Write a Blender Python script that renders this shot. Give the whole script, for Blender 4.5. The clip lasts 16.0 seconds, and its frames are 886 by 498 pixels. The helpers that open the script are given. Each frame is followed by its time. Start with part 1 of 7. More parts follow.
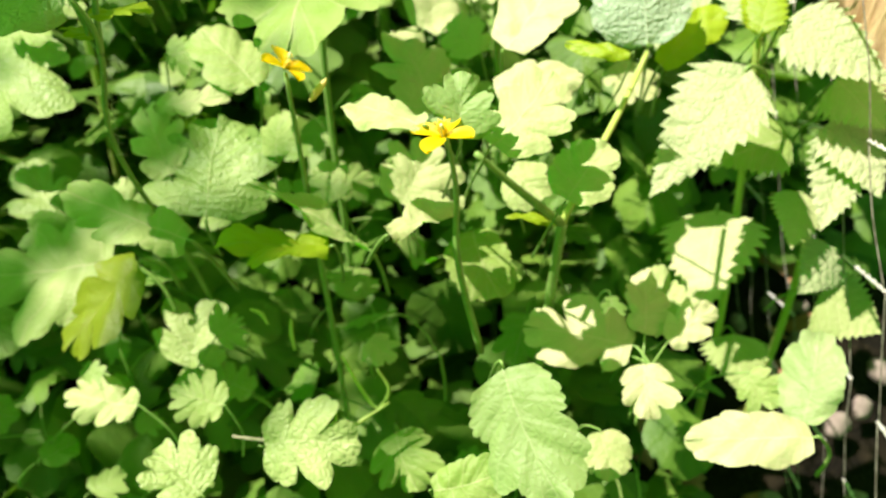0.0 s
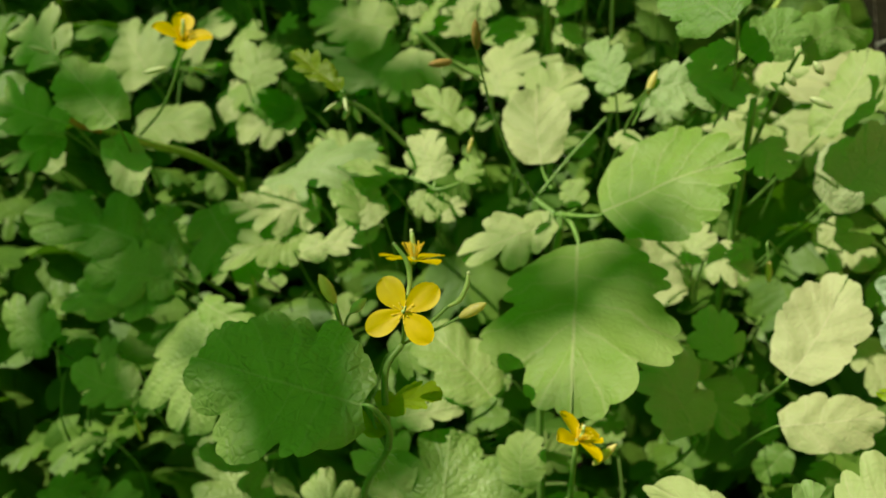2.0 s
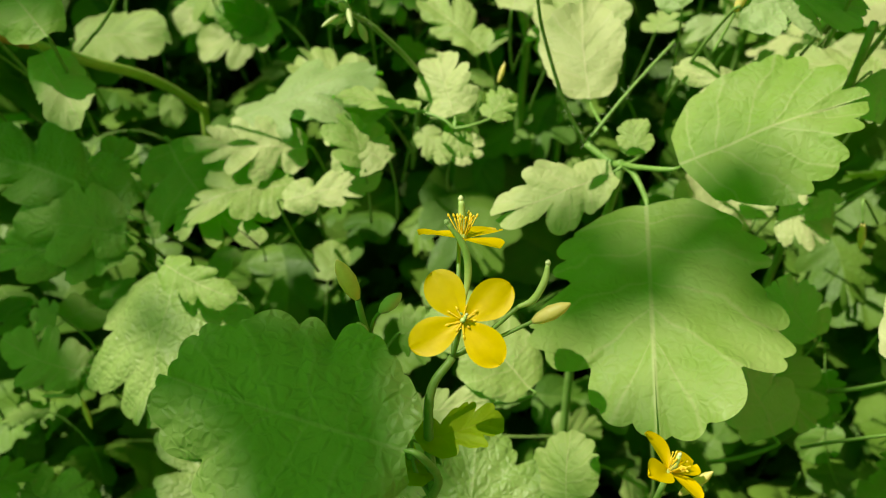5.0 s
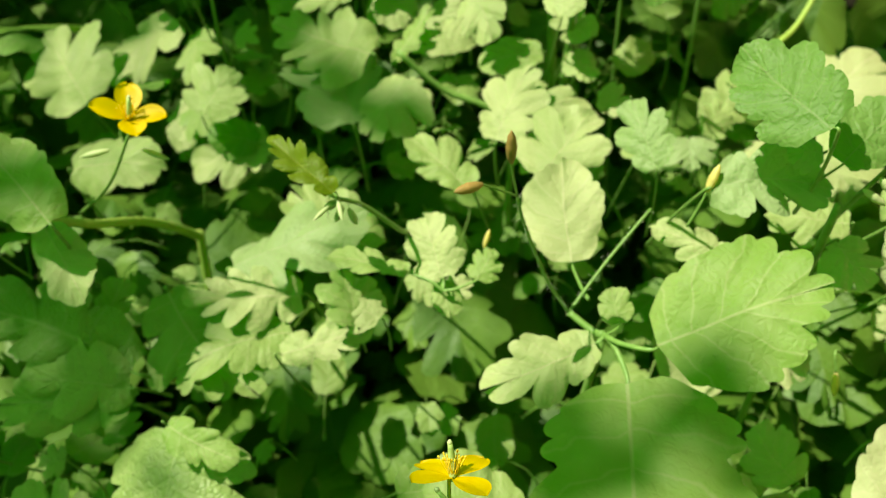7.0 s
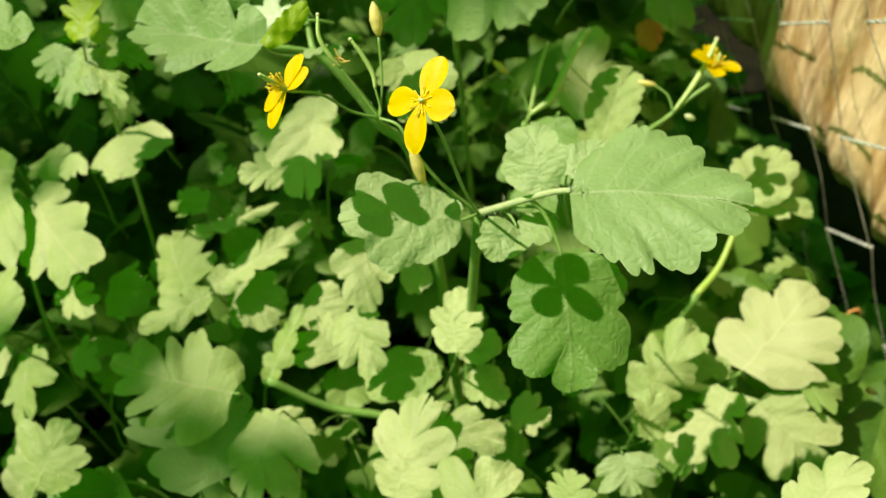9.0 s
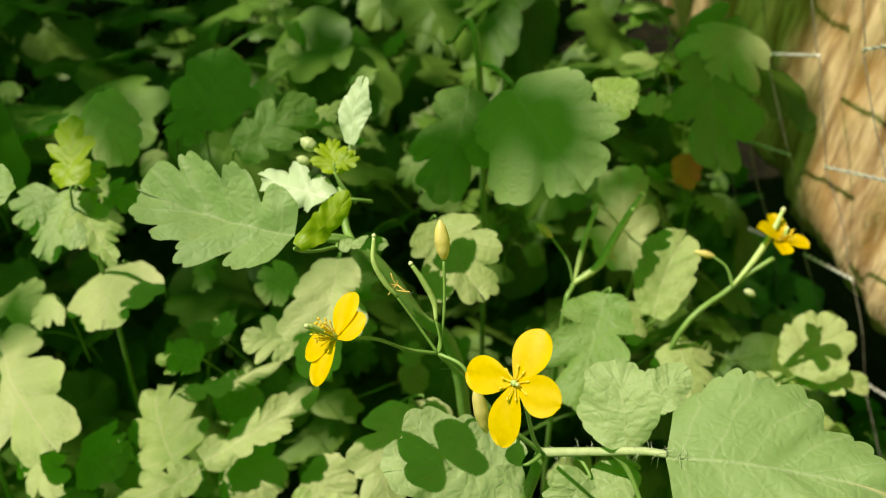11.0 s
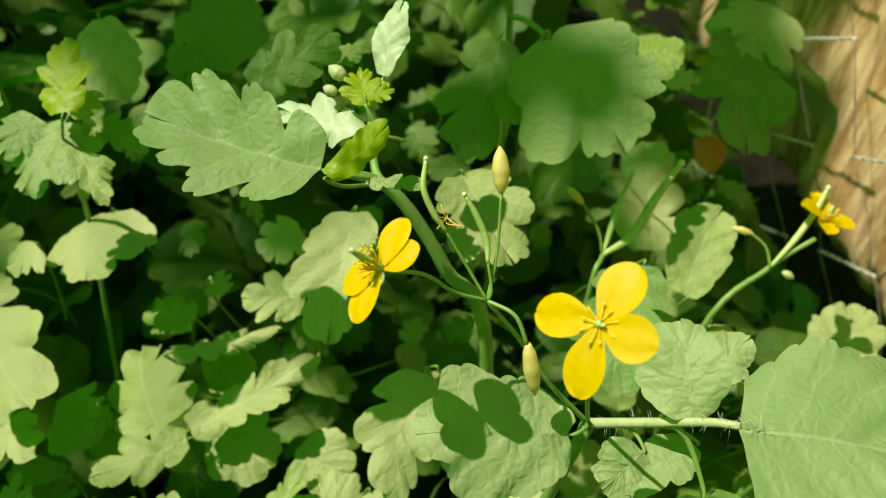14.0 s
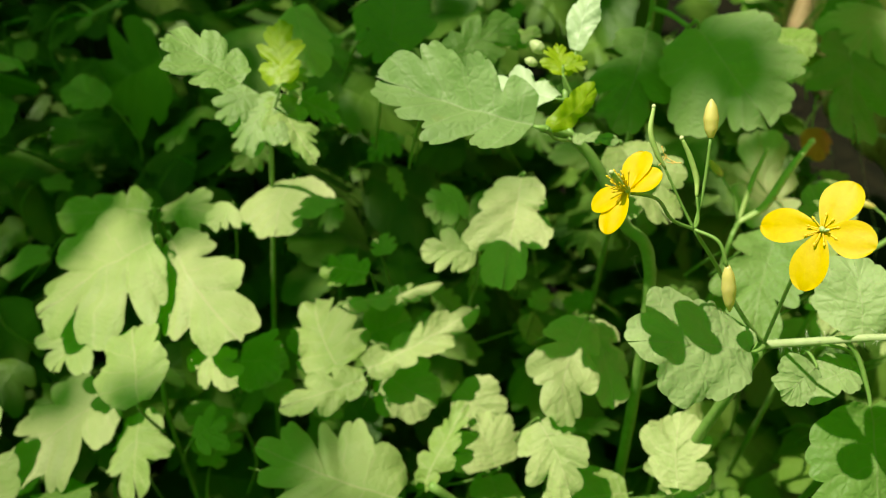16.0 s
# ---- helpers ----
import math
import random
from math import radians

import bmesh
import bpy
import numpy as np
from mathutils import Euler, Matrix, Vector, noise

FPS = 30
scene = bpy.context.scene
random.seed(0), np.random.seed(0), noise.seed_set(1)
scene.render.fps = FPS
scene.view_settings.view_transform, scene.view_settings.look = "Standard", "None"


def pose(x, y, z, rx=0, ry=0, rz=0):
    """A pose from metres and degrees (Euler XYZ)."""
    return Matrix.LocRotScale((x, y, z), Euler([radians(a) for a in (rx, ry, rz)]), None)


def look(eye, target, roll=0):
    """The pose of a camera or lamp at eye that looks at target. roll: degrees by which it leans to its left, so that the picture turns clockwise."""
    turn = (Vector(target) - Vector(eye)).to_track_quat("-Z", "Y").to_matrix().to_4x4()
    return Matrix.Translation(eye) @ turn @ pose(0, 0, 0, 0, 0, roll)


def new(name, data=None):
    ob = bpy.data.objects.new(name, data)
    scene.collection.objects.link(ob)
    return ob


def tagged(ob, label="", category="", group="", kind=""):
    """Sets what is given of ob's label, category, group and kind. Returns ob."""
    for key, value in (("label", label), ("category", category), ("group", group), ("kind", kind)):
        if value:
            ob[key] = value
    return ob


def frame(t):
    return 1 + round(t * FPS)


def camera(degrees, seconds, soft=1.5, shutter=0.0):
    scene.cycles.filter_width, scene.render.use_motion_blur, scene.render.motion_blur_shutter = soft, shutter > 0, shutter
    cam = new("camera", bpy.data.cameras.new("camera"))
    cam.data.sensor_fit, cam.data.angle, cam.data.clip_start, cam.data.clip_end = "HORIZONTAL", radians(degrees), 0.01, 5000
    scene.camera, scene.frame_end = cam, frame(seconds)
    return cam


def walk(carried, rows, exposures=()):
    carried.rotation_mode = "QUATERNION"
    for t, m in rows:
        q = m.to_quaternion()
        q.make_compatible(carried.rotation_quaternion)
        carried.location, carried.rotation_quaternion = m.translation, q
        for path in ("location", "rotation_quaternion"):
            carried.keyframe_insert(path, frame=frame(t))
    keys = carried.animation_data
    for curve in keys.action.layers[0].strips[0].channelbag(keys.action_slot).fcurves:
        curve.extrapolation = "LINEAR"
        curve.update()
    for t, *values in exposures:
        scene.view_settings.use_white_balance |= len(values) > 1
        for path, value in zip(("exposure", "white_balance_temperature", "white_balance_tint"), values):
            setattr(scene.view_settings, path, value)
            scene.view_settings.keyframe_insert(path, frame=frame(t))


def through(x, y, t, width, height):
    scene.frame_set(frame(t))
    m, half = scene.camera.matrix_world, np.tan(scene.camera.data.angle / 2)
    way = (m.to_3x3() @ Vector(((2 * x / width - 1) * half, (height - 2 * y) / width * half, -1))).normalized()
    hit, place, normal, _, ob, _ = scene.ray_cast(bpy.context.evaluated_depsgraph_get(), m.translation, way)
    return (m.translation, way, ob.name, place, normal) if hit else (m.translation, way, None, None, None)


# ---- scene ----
cam = camera(53.33, 16.0, soft=1.0)
cam.data.dof.use_dof = True
cam.data.dof.focus_distance = 0.197
cam.data.dof.aperture_fstop = 21
ROWS = [
    (0.0, 0.0017, -0.0012, 0.6215, 43.03, -0.08, 0.32),
    (0.5, -0.0329, 0.0344, 0.6440, 45.59, 1.55, 0.69),
    (1.0, -0.0553, 0.0627, 0.6606, 46.71, 2.14, 1.74),
    (1.5, -0.0750, 0.0772, 0.6657, 47.64, 1.84, 2.57),
    (2.0, -0.0858, 0.0952, 0.6658, 48.14, 1.41, 2.68),
    (2.5, -0.0988, 0.1188, 0.6582, 46.94, 0.76, 2.07),
    (3.0, -0.0996, 0.1331, 0.6454, 44.74, 0.40, 1.80),
    (5.5, -0.1203, 0.1680, 0.6263, 42.14, -1.17, 0.59),
    (6.0, -0.1245, 0.1786, 0.6333, 41.48, -1.00, 0.34),
    (6.5, -0.1240, 0.1800, 0.6484, 42.13, -1.10, 0.40),
    (7.0, -0.1131, 0.1919, 0.6759, 42.62, -0.22, -0.58),
    (7.5, -0.0805, 0.2034, 0.7102, 42.37, 1.53, -3.93),
    (8.0, -0.0792, 0.2354, 0.7347, 43.05, 2.01, -7.31),
    (8.5, -0.0815, 0.2865, 0.7278, 44.35, 1.91, -8.90),
    (9.0, -0.0858, 0.3343, 0.7146, 44.82, 1.41, -8.94),
    (9.5, -0.1044, 0.3789, 0.7242, 45.60, 0.57, -8.65),
    (10.0, -0.1021, 0.3969, 0.7309, 46.39, -0.50, -8.98),
    (12.5, -0.1069, 0.4177, 0.6999, 47.35, -3.88, -8.43),
    (13.0, -0.1096, 0.4218, 0.6949, 47.34, -4.53, -8.57),
    (13.5, -0.1101, 0.4207, 0.6929, 47.22, -5.00, -8.54),
    (14.0, -0.1176, 0.4195, 0.6925, 47.36, -5.60, -8.52),
    (14.5, -0.1365, 0.4224, 0.6938, 48.02, -6.92, -10.01),
    (15.0, -0.1448, 0.4245, 0.6920, 48.71, -8.10, -11.98),
    (15.5, -0.1539, 0.4133, 0.6949, 48.83, -7.62, -11.33),
    (16.0, -0.1698, 0.3830, 0.6983, 48.27, -4.97, -5.90),
]
EXPOSURES = [(0.0, 1.70, 6950, -4), (0.5, 1.10, 7050, -9), (1.0, 0.90, 7400, -13), (1.5, 0.42, 7600, -17), (2.5, 0.66, 7600, -17), (3.0, 0.54, 7600, -17), (5.5, 0.93, 7600, -17), (6.0, 1.04, 7550, -18), (7.0, 1.07, 7500, -20), (7.5, 0.92, 7500, -21), (8.0, 0.95, 7500, -21), (8.5, 1.0, 7500, -19), (10.0, 0.83, 7600, -9), (12.5, 0.73, 7600, -10), (13.5, 0.73, 7600, -17), (16.0, 0.85, 7600, -17)]
walk(cam, [(t, pose(x, y, z, rx, ry, rz)) for t, x, y, z, rx, ry, rz in ROWS], EXPOSURES)

# ---- world, sun, exposure ----
SUN_TO = Vector((-0.48, 0.06, 0.875)).normalized()
world = bpy.data.worlds.new("world")
scene.world = world
world.use_nodes = True
wn = world.node_tree
sky = wn.nodes.new("ShaderNodeTexSky")
sky.sky_type = "NISHITA"
sky.sun_disc = False
sky.sun_elevation = math.asin(SUN_TO.z)
sky.sun_rotation = math.atan2(SUN_TO.x, SUN_TO.y)
# green tint multiplied onto the sky light, set by hand to make shade greener
tinted_sky = wn.nodes.new("ShaderNodeMix")
tinted_sky.data_type, tinted_sky.blend_type = "RGBA", "MULTIPLY"
tinted_sky.inputs[0].default_value = 1.0
tinted_sky.inputs[7].default_value = (0.50, 1.0, 0.17, 1.0)
wn.links.new(sky.outputs[0], tinted_sky.inputs[6])
wn.links.new(tinted_sky.outputs[2], wn.nodes["Background"].inputs[0])
wn.nodes["Background"].inputs[1].default_value = 0.096
sun_data = bpy.data.lights.new("sun", "SUN")
sun_data.energy, sun_data.angle, sun_data.color = 4.6, radians(0.55), (1.0, 0.85, 0.9)
sun = new("sun", sun_data)
sun.matrix_world = look(SUN_TO * 20, (0, 0, 0))

# ---- materials ----


class Nodes:
    """A short way to write node materials."""

    def __init__(self, name):
        self.mat = bpy.data.materials.new(name)
        self.mat.use_nodes = True
        self.tree = self.mat.node_tree
        self.shader = self.tree.nodes["Principled BSDF"]
        self.out = self.tree.nodes["Material Output"]

    def add(self, kind, **inputs):
        node = self.tree.nodes.new(kind)
        for key, value in inputs.items():
            self.put(node.inputs[key.replace("_", " ")], value)
        return node

    def put(self, socket, value):
        if hasattr(value, "is_output"):
            self.tree.links.new(value, socket)
        else:
            socket.default_value = value

    def math(self, op, a, b=0.0, c=0.0):
        node = self.tree.nodes.new("ShaderNodeMath")
        node.operation = op
        for socket, value in zip(node.inputs, (a, b, c)):
            self.put(socket, value)
        return node.outputs[0]

    def noise(self, scale, detail=3.0, vector=None, rough=0.55):
        node = self.add("ShaderNodeTexNoise", Scale=scale, Detail=detail, Roughness=rough)
        if vector is not None:
            self.put(node.inputs["Vector"], vector)
        return node.outputs[0]

    def ramp(self, value, low, high, to_low=0.0, to_high=1.0):
        node = self.add("ShaderNodeMapRange", Value=value)
        for key, v in (("From Min", low), ("From Max", high), ("To Min", to_low), ("To Max", to_high)):
            node.inputs[key].default_value = v
        node.interpolation_type = "SMOOTHSTEP"
        return node.outputs[0]

    def mix(self, factor, a, b):
        node = self.tree.nodes.new("ShaderNodeMix")
        node.data_type = "RGBA"
        self.put(node.inputs[0], factor)
        self.put(node.inputs[6], a)
        self.put(node.inputs[7], b)
        return node.outputs[2]

    def bump(self, height, strength, distance):
        node = self.add("ShaderNodeBump", Height=height, Strength=strength, Distance=distance)
        self.put(self.shader.inputs["Normal"], node.outputs[0])
        return node.outputs[0]


def rgb(r, g, b):
    return (r, g, b, 1.0)


def leaf_material(name, dark, light, vein, through, glow=0.42, rough=0.55, pucker=1.0, island=False, sheen=0.4):
    """A thin leaf: puckered between its veins, matt above, letting light through."""
    n = Nodes(name)
    uv = n.add("ShaderNodeUVMap")
    uv.uv_map = "UVMap"
    xyz = n.add("ShaderNodeSeparateXYZ", Vector=uv.outputs[0])
    side = n.math("ABSOLUTE", n.math("SUBTRACT", xyz.outputs[0], 0.5))
    along = xyz.outputs[1]
    wobble = n.math("MULTIPLY", n.math("SUBTRACT", n.noise(5.0, 2.0, uv.outputs[0]), 0.5), 0.12)
    step = n.math("FRACT", n.math("ADD", n.math("MULTIPLY", n.math("SUBTRACT", along, n.math("MULTIPLY", side, 0.85)), 5.5), n.math("MULTIPLY", wobble, 5.0)))
    rib = n.math("ABSOLUTE", n.math("SUBTRACT", step, 0.5))
    fine = n.math("SUBTRACT", 1.0, n.ramp(rib, 0.0, 0.07))
    middle = n.math("SUBTRACT", 1.0, n.ramp(side, 0.003, 0.012))
    veins = n.math("MAXIMUM", n.math("MULTIPLY", fine, 0.55), middle)
    cells = n.add("ShaderNodeTexVoronoi", Scale=200.0)
    cells.feature = "SMOOTH_F1"
    if island:
        chance = n.tree.nodes.new("ShaderNodeNewGeometry").outputs["Random Per Island"]
    else:
        chance = n.tree.nodes.new("ShaderNodeObjectInfo").outputs["Random"]
    place = n.tree.nodes.new("ShaderNodeTexCoord").outputs["Object"]
    n.put(cells.inputs["Vector"], place)
    blotch = n.ramp(n.noise(38.0, 3.0, place), 0.3, 0.72)
    tone = n.mix(n.math("ADD", n.math("MULTIPLY", chance, 0.72), n.math("MULTIPLY_ADD", blotch, 0.28, 0.0)), dark, light)
    tone = n.mix(n.math("MULTIPLY", n.noise(420.0, 2.0, place), 0.18), tone, dark)
    spots = n.math("MULTIPLY", n.ramp(n.noise(95.0, 2.0, place), 0.70, 0.76), 0.22)
    tone = n.mix(spots, tone, rgb(0.24, 0.22, 0.07))
    tone = n.mix(n.math("MULTIPLY", veins, 0.36), tone, vein)
    n.put(n.shader.inputs["Base Color"], tone)
    n.put(n.shader.inputs["Roughness"], n.ramp(n.noise(60.0, 2.0, place), 0.2, 0.8, rough - 0.08, rough + 0.12))
    n.shader.inputs["Specular IOR Level"].default_value = sheen
    furrow = n.math("MAXIMUM", n.math("SUBTRACT", 1.0, n.ramp(rib, 0.0, 0.22)), n.math("SUBTRACT", 1.0, n.ramp(side, 0.0, 0.03)))
    # the net of small veins lies in furrows and the blade swells between them
    net = n.add("ShaderNodeTexVoronoi", Scale=330.0)
    net.feature = "DISTANCE_TO_EDGE"
    bent = n.add("ShaderNodeVectorMath")
    bent.operation = "ADD"
    n.put(bent.inputs[0], place)
    drift = n.add("ShaderNodeVectorMath")
    drift.operation = "SCALE"
    n.put(drift.inputs[0], n.add("ShaderNodeTexNoise", Scale=160.0, Vector=place).outputs["Color"])
    drift.inputs["Scale"].default_value = 0.004
    n.put(bent.inputs[1], drift.outputs[0])
    n.put(net.inputs["Vector"], bent.outputs[0])
    n.put(cells.inputs["Vector"], bent.outputs[0])
    swell = n.ramp(net.outputs["Distance"], 0.0, 0.34)
    relief = n.math("ADD", n.math("MULTIPLY", swell, 0.5), n.math("MULTIPLY", n.math("SUBTRACT", 1.0, cells.outputs[0]), 0.6))
    relief = n.math("SUBTRACT", n.math("ADD", relief, n.math("MULTIPLY", n.noise(420.0, 3.0, place), 0.3)), n.math("MULTIPLY", furrow, 0.45))
    normal = n.bump(relief, 0.85, 0.0003 * pucker)
    thin = n.tree.nodes.new("ShaderNodeBsdfTranslucent")
    n.put(thin.inputs["Color"], n.mix(n.math("MULTIPLY", veins, 0.5), through, dark))
    n.put(thin.inputs["Normal"], normal)
    both = n.tree.nodes.new("ShaderNodeMixShader")
    both.inputs[0].default_value = glow
    n.tree.links.new(n.shader.outputs[0], both.inputs[1])
    n.tree.links.new(thin.outputs[0], both.inputs[2])
    n.tree.links.new(both.outputs[0], n.out.inputs[0])
    return n.mat


LEAF = leaf_material("celandine_leaf", rgb(0.19, 0.29, 0.045), rgb(0.56, 0.55, 0.30), rgb(0.60, 0.60, 0.35), rgb(0.10, 0.48, 0.006), glow=0.43, rough=0.6, pucker=1.0)
# celandine leaf copy for full sun: the sunlight is put into its paler colour
SUN_PAINTED_LEAF = leaf_material("sun_painted_leaf", rgb(0.42, 0.43, 0.21), rgb(0.56, 0.54, 0.32), rgb(0.6, 0.58, 0.37), rgb(0.14, 0.48, 0.01), glow=0.40, rough=0.62, pucker=0.8)
GREY_LEAF = leaf_material("glaucous_leaf", rgb(0.2, 0.29, 0.08), rgb(0.40, 0.46, 0.24), rgb(0.4, 0.47, 0.24), rgb(0.12, 0.44, 0.008), glow=0.45, rough=0.56, pucker=1.1)
YOUNG_LEAF = leaf_material("young_leaf", rgb(0.2, 0.29, 0.008), rgb(0.3, 0.38, 0.015), rgb(0.4, 0.46, 0.06), rgb(0.36, 0.52, 0.003), glow=0.45, pucker=0.4, sheen=0.5)
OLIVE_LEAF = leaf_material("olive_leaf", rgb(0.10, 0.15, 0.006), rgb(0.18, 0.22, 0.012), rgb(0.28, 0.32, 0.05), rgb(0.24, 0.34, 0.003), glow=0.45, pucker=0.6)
SILVER_LEAF = leaf_material("silvery_leaf", rgb(0.20, 0.28, 0.10), rgb(0.35, 0.42, 0.21), rgb(0.44, 0.5, 0.3), rgb(0.12, 0.42, 0.02), glow=0.40, rough=0.56, pucker=0.9, sheen=0.4)
DEEP_LEAF = leaf_material("mid_green_leaf", rgb(0.10, 0.19, 0.03), rgb(0.25, 0.34, 0.11), rgb(0.32, 0.4, 0.17), rgb(0.10, 0.42, 0.006), glow=0.44, rough=0.58, pucker=1.2)
CRINKLED_LEAF = leaf_material("crinkled_leaf", rgb(0.15, 0.25, 0.045), rgb(0.46, 0.51, 0.22), rgb(0.5, 0.56, 0.28), rgb(0.13, 0.44, 0.012), glow=0.40, rough=0.48, pucker=2.4)
NETTLE_LEAF = leaf_material("nettle_leaf", rgb(0.3, 0.36, 0.17), rgb(0.46, 0.49, 0.28), rgb(0.36, 0.43, 0.17), rgb(0.14, 0.44, 0.008), glow=0.4, rough=0.55, pucker=2.6)
SPRAY_LEAF = leaf_material("low_leaflet", rgb(0.09, 0.19, 0.02), rgb(0.34, 0.40, 0.14), rgb(0.5, 0.55, 0.3), rgb(0.10, 0.46, 0.006), glow=0.43, rough=0.58, pucker=0.01)
# low celandine leaves: the shade between plants is put into a much darker green
SHADE_PAINTED_LEAF = leaf_material("shade_painted_leaf", rgb(0.038, 0.10, 0.007), rgb(0.15, 0.25, 0.035), rgb(0.2, 0.3, 0.07), rgb(0.09, 0.22, 0.01), glow=0.34, rough=0.55, island=True)
BACK_LEAF = leaf_material("grey_leaf_back", rgb(0.24, 0.33, 0.22), rgb(0.36, 0.44, 0.32), rgb(0.62, 0.66, 0.52), rgb(0.2, 0.45, 0.06), glow=0.35, rough=0.5, pucker=2.6)
PALE_LEAF = leaf_material("pale_leaf_back", rgb(0.4, 0.48, 0.3), rgb(0.52, 0.58, 0.42), rgb(0.64, 0.68, 0.52), rgb(0.3, 0.5, 0.1), glow=0.3, rough=0.5, pucker=0.4)
TREE_LEAF = leaf_material("tree_leaf", rgb(0.06, 0.12, 0.02), rgb(0.1, 0.18, 0.03), rgb(0.15, 0.2, 0.06), rgb(0.1, 0.2, 0.01), island=True)


def soft_material(name, a, b, scale, rough=0.5, through=None, glow=0.3, bump=0.3, deep=0.0006):
    n = Nodes(name)
    place = n.tree.nodes.new("ShaderNodeTexCoord").outputs["Object"]
    chance = n.tree.nodes.new("ShaderNodeObjectInfo").outputs["Random"]
    wide = n.noise(scale * 0.25, 2.0, place)
    fine = n.noise(scale, 3.0, place)
    tone = n.mix(n.math("ADD", n.math("MULTIPLY", n.ramp(fine, 0.3, 0.7), 0.5), n.math("MULTIPLY", n.math("ADD", chance, wide), 0.25)), a, b)
    n.put(n.shader.inputs["Base Color"], tone)
    n.shader.inputs["Roughness"].default_value = rough
    normal = n.bump(fine, bump, deep)
    if through:
        thin = n.tree.nodes.new("ShaderNodeBsdfTranslucent")
        thin.inputs["Color"].default_value = through
        n.put(thin.inputs["Normal"], normal)
        both = n.tree.nodes.new("ShaderNodeMixShader")
        both.inputs[0].default_value = glow
        n.tree.links.new(n.shader.outputs[0], both.inputs[1])
        n.tree.links.new(thin.outputs[0], both.inputs[2])
        n.tree.links.new(both.outputs[0], n.out.inputs[0])
    return n.mat


PALE_STEM = soft_material("pale_stalk", rgb(0.36, 0.42, 0.2), rgb(0.48, 0.53, 0.3), 300.0, 0.45, rgb(0.3, 0.5, 0.08), 0.25)
STEM = soft_material("green_stem", rgb(0.14, 0.26, 0.05), rgb(0.24, 0.36, 0.10), 300.0, 0.45, rgb(0.2, 0.4, 0.03), 0.2)
YOUNG_STEM = soft_material("yellow_green_stem", rgb(0.3, 0.42, 0.07), rgb(0.42, 0.5, 0.13), 300.0, 0.45, rgb(0.3, 0.5, 0.03), 0.2)
HAIR = soft_material("stem_hair", rgb(0.5, 0.55, 0.4), rgb(0.6, 0.62, 0.5), 400.0, 0.5, rgb(0.6, 0.65, 0.4), 0.4)
PETAL = soft_material("yellow_petal", rgb(0.60, 0.39, 0.0), rgb(0.74, 0.51, 0.003), 420.0, 0.58, rgb(0.92, 0.68, 0.0), 0.42, 0.25, 0.0004)
STAMEN = soft_material("yellow_stamen", rgb(0.82, 0.6, 0.04), rgb(0.9, 0.7, 0.1), 500.0, 0.5, rgb(0.95, 0.75, 0.08), 0.45)
DRY_STAMEN = soft_material("dry_stamen", rgb(0.45, 0.27, 0.05), rgb(0.62, 0.42, 0.12), 500.0, 0.6)
PISTIL = soft_material("green_pod", rgb(0.28, 0.39, 0.11), rgb(0.42, 0.5, 0.19), 400.0, 0.45)
STIGMA = soft_material("pale_stigma", rgb(0.42, 0.45, 0.22), rgb(0.55, 0.55, 0.33), 500.0, 0.5)
BUD = soft_material("bud_sepal", rgb(0.6, 0.5, 0.16), rgb(0.78, 0.66, 0.28), 350.0, 0.45, rgb(0.8, 0.7, 0.1), 0.35)
PALE_BUD = soft_material("pale_bud", rgb(0.42, 0.47, 0.22), rgb(0.58, 0.61, 0.36), 350.0, 0.5, rgb(0.5, 0.6, 0.15), 0.3)
BROWN_BUD = soft_material("brown_withered_bud", rgb(0.2, 0.12, 0.03), rgb(0.34, 0.2, 0.06), 350.0, 0.7)
DRY = soft_material("dry_stalk", rgb(0.3, 0.25, 0.17), rgb(0.48, 0.42, 0.32), 250.0, 0.8)
RUST = soft_material("rusty_end", rgb(0.3, 0.12, 0.03), rgb(0.45, 0.22, 0.05), 300.0, 0.8)
DEAD_LEAF = soft_material("dead_leaf", rgb(0.16, 0.08, 0.035), rgb(0.34, 0.2, 0.1), 90.0, 0.8, rgb(0.3, 0.12, 0.03), 0.2, 0.6, 0.002)
ORANGE_LEAF = soft_material("withered_orange_leaf", rgb(0.36, 0.13, 0.03), rgb(0.55, 0.24, 0.07), 90.0, 0.7, rgb(0.5, 0.2, 0.03), 0.35, 0.5, 0.001)
STONE = soft_material("stone", rgb(0.09, 0.07, 0.055), rgb(0.22, 0.18, 0.15), 60.0, 0.85, None, 0.0, 0.6, 0.003)


def shaded_soil_material():
    n = Nodes("soil")
    place = n.tree.nodes.new("ShaderNodeTexCoord").outputs["Object"]
    wide, mid, fine = n.noise(4.0, 3.0, place), n.noise(35.0, 5.0, place), n.noise(240.0, 4.0, place)
    # browns far darker than real soil: the shade under the plants is put in
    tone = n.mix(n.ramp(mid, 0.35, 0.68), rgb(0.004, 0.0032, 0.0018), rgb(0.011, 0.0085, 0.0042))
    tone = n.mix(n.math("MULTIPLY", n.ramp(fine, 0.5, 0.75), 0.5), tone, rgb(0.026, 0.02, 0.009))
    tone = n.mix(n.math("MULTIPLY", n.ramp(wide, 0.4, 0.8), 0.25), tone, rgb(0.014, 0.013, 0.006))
    n.put(n.shader.inputs["Base Color"], tone)
    n.shader.inputs["Roughness"].default_value = 0.95
    n.shader.inputs["Specular IOR Level"].default_value = 0.1
    n.bump(n.math("ADD", mid, n.math("MULTIPLY", fine, 0.4)), 0.9, 0.012)
    return n.mat


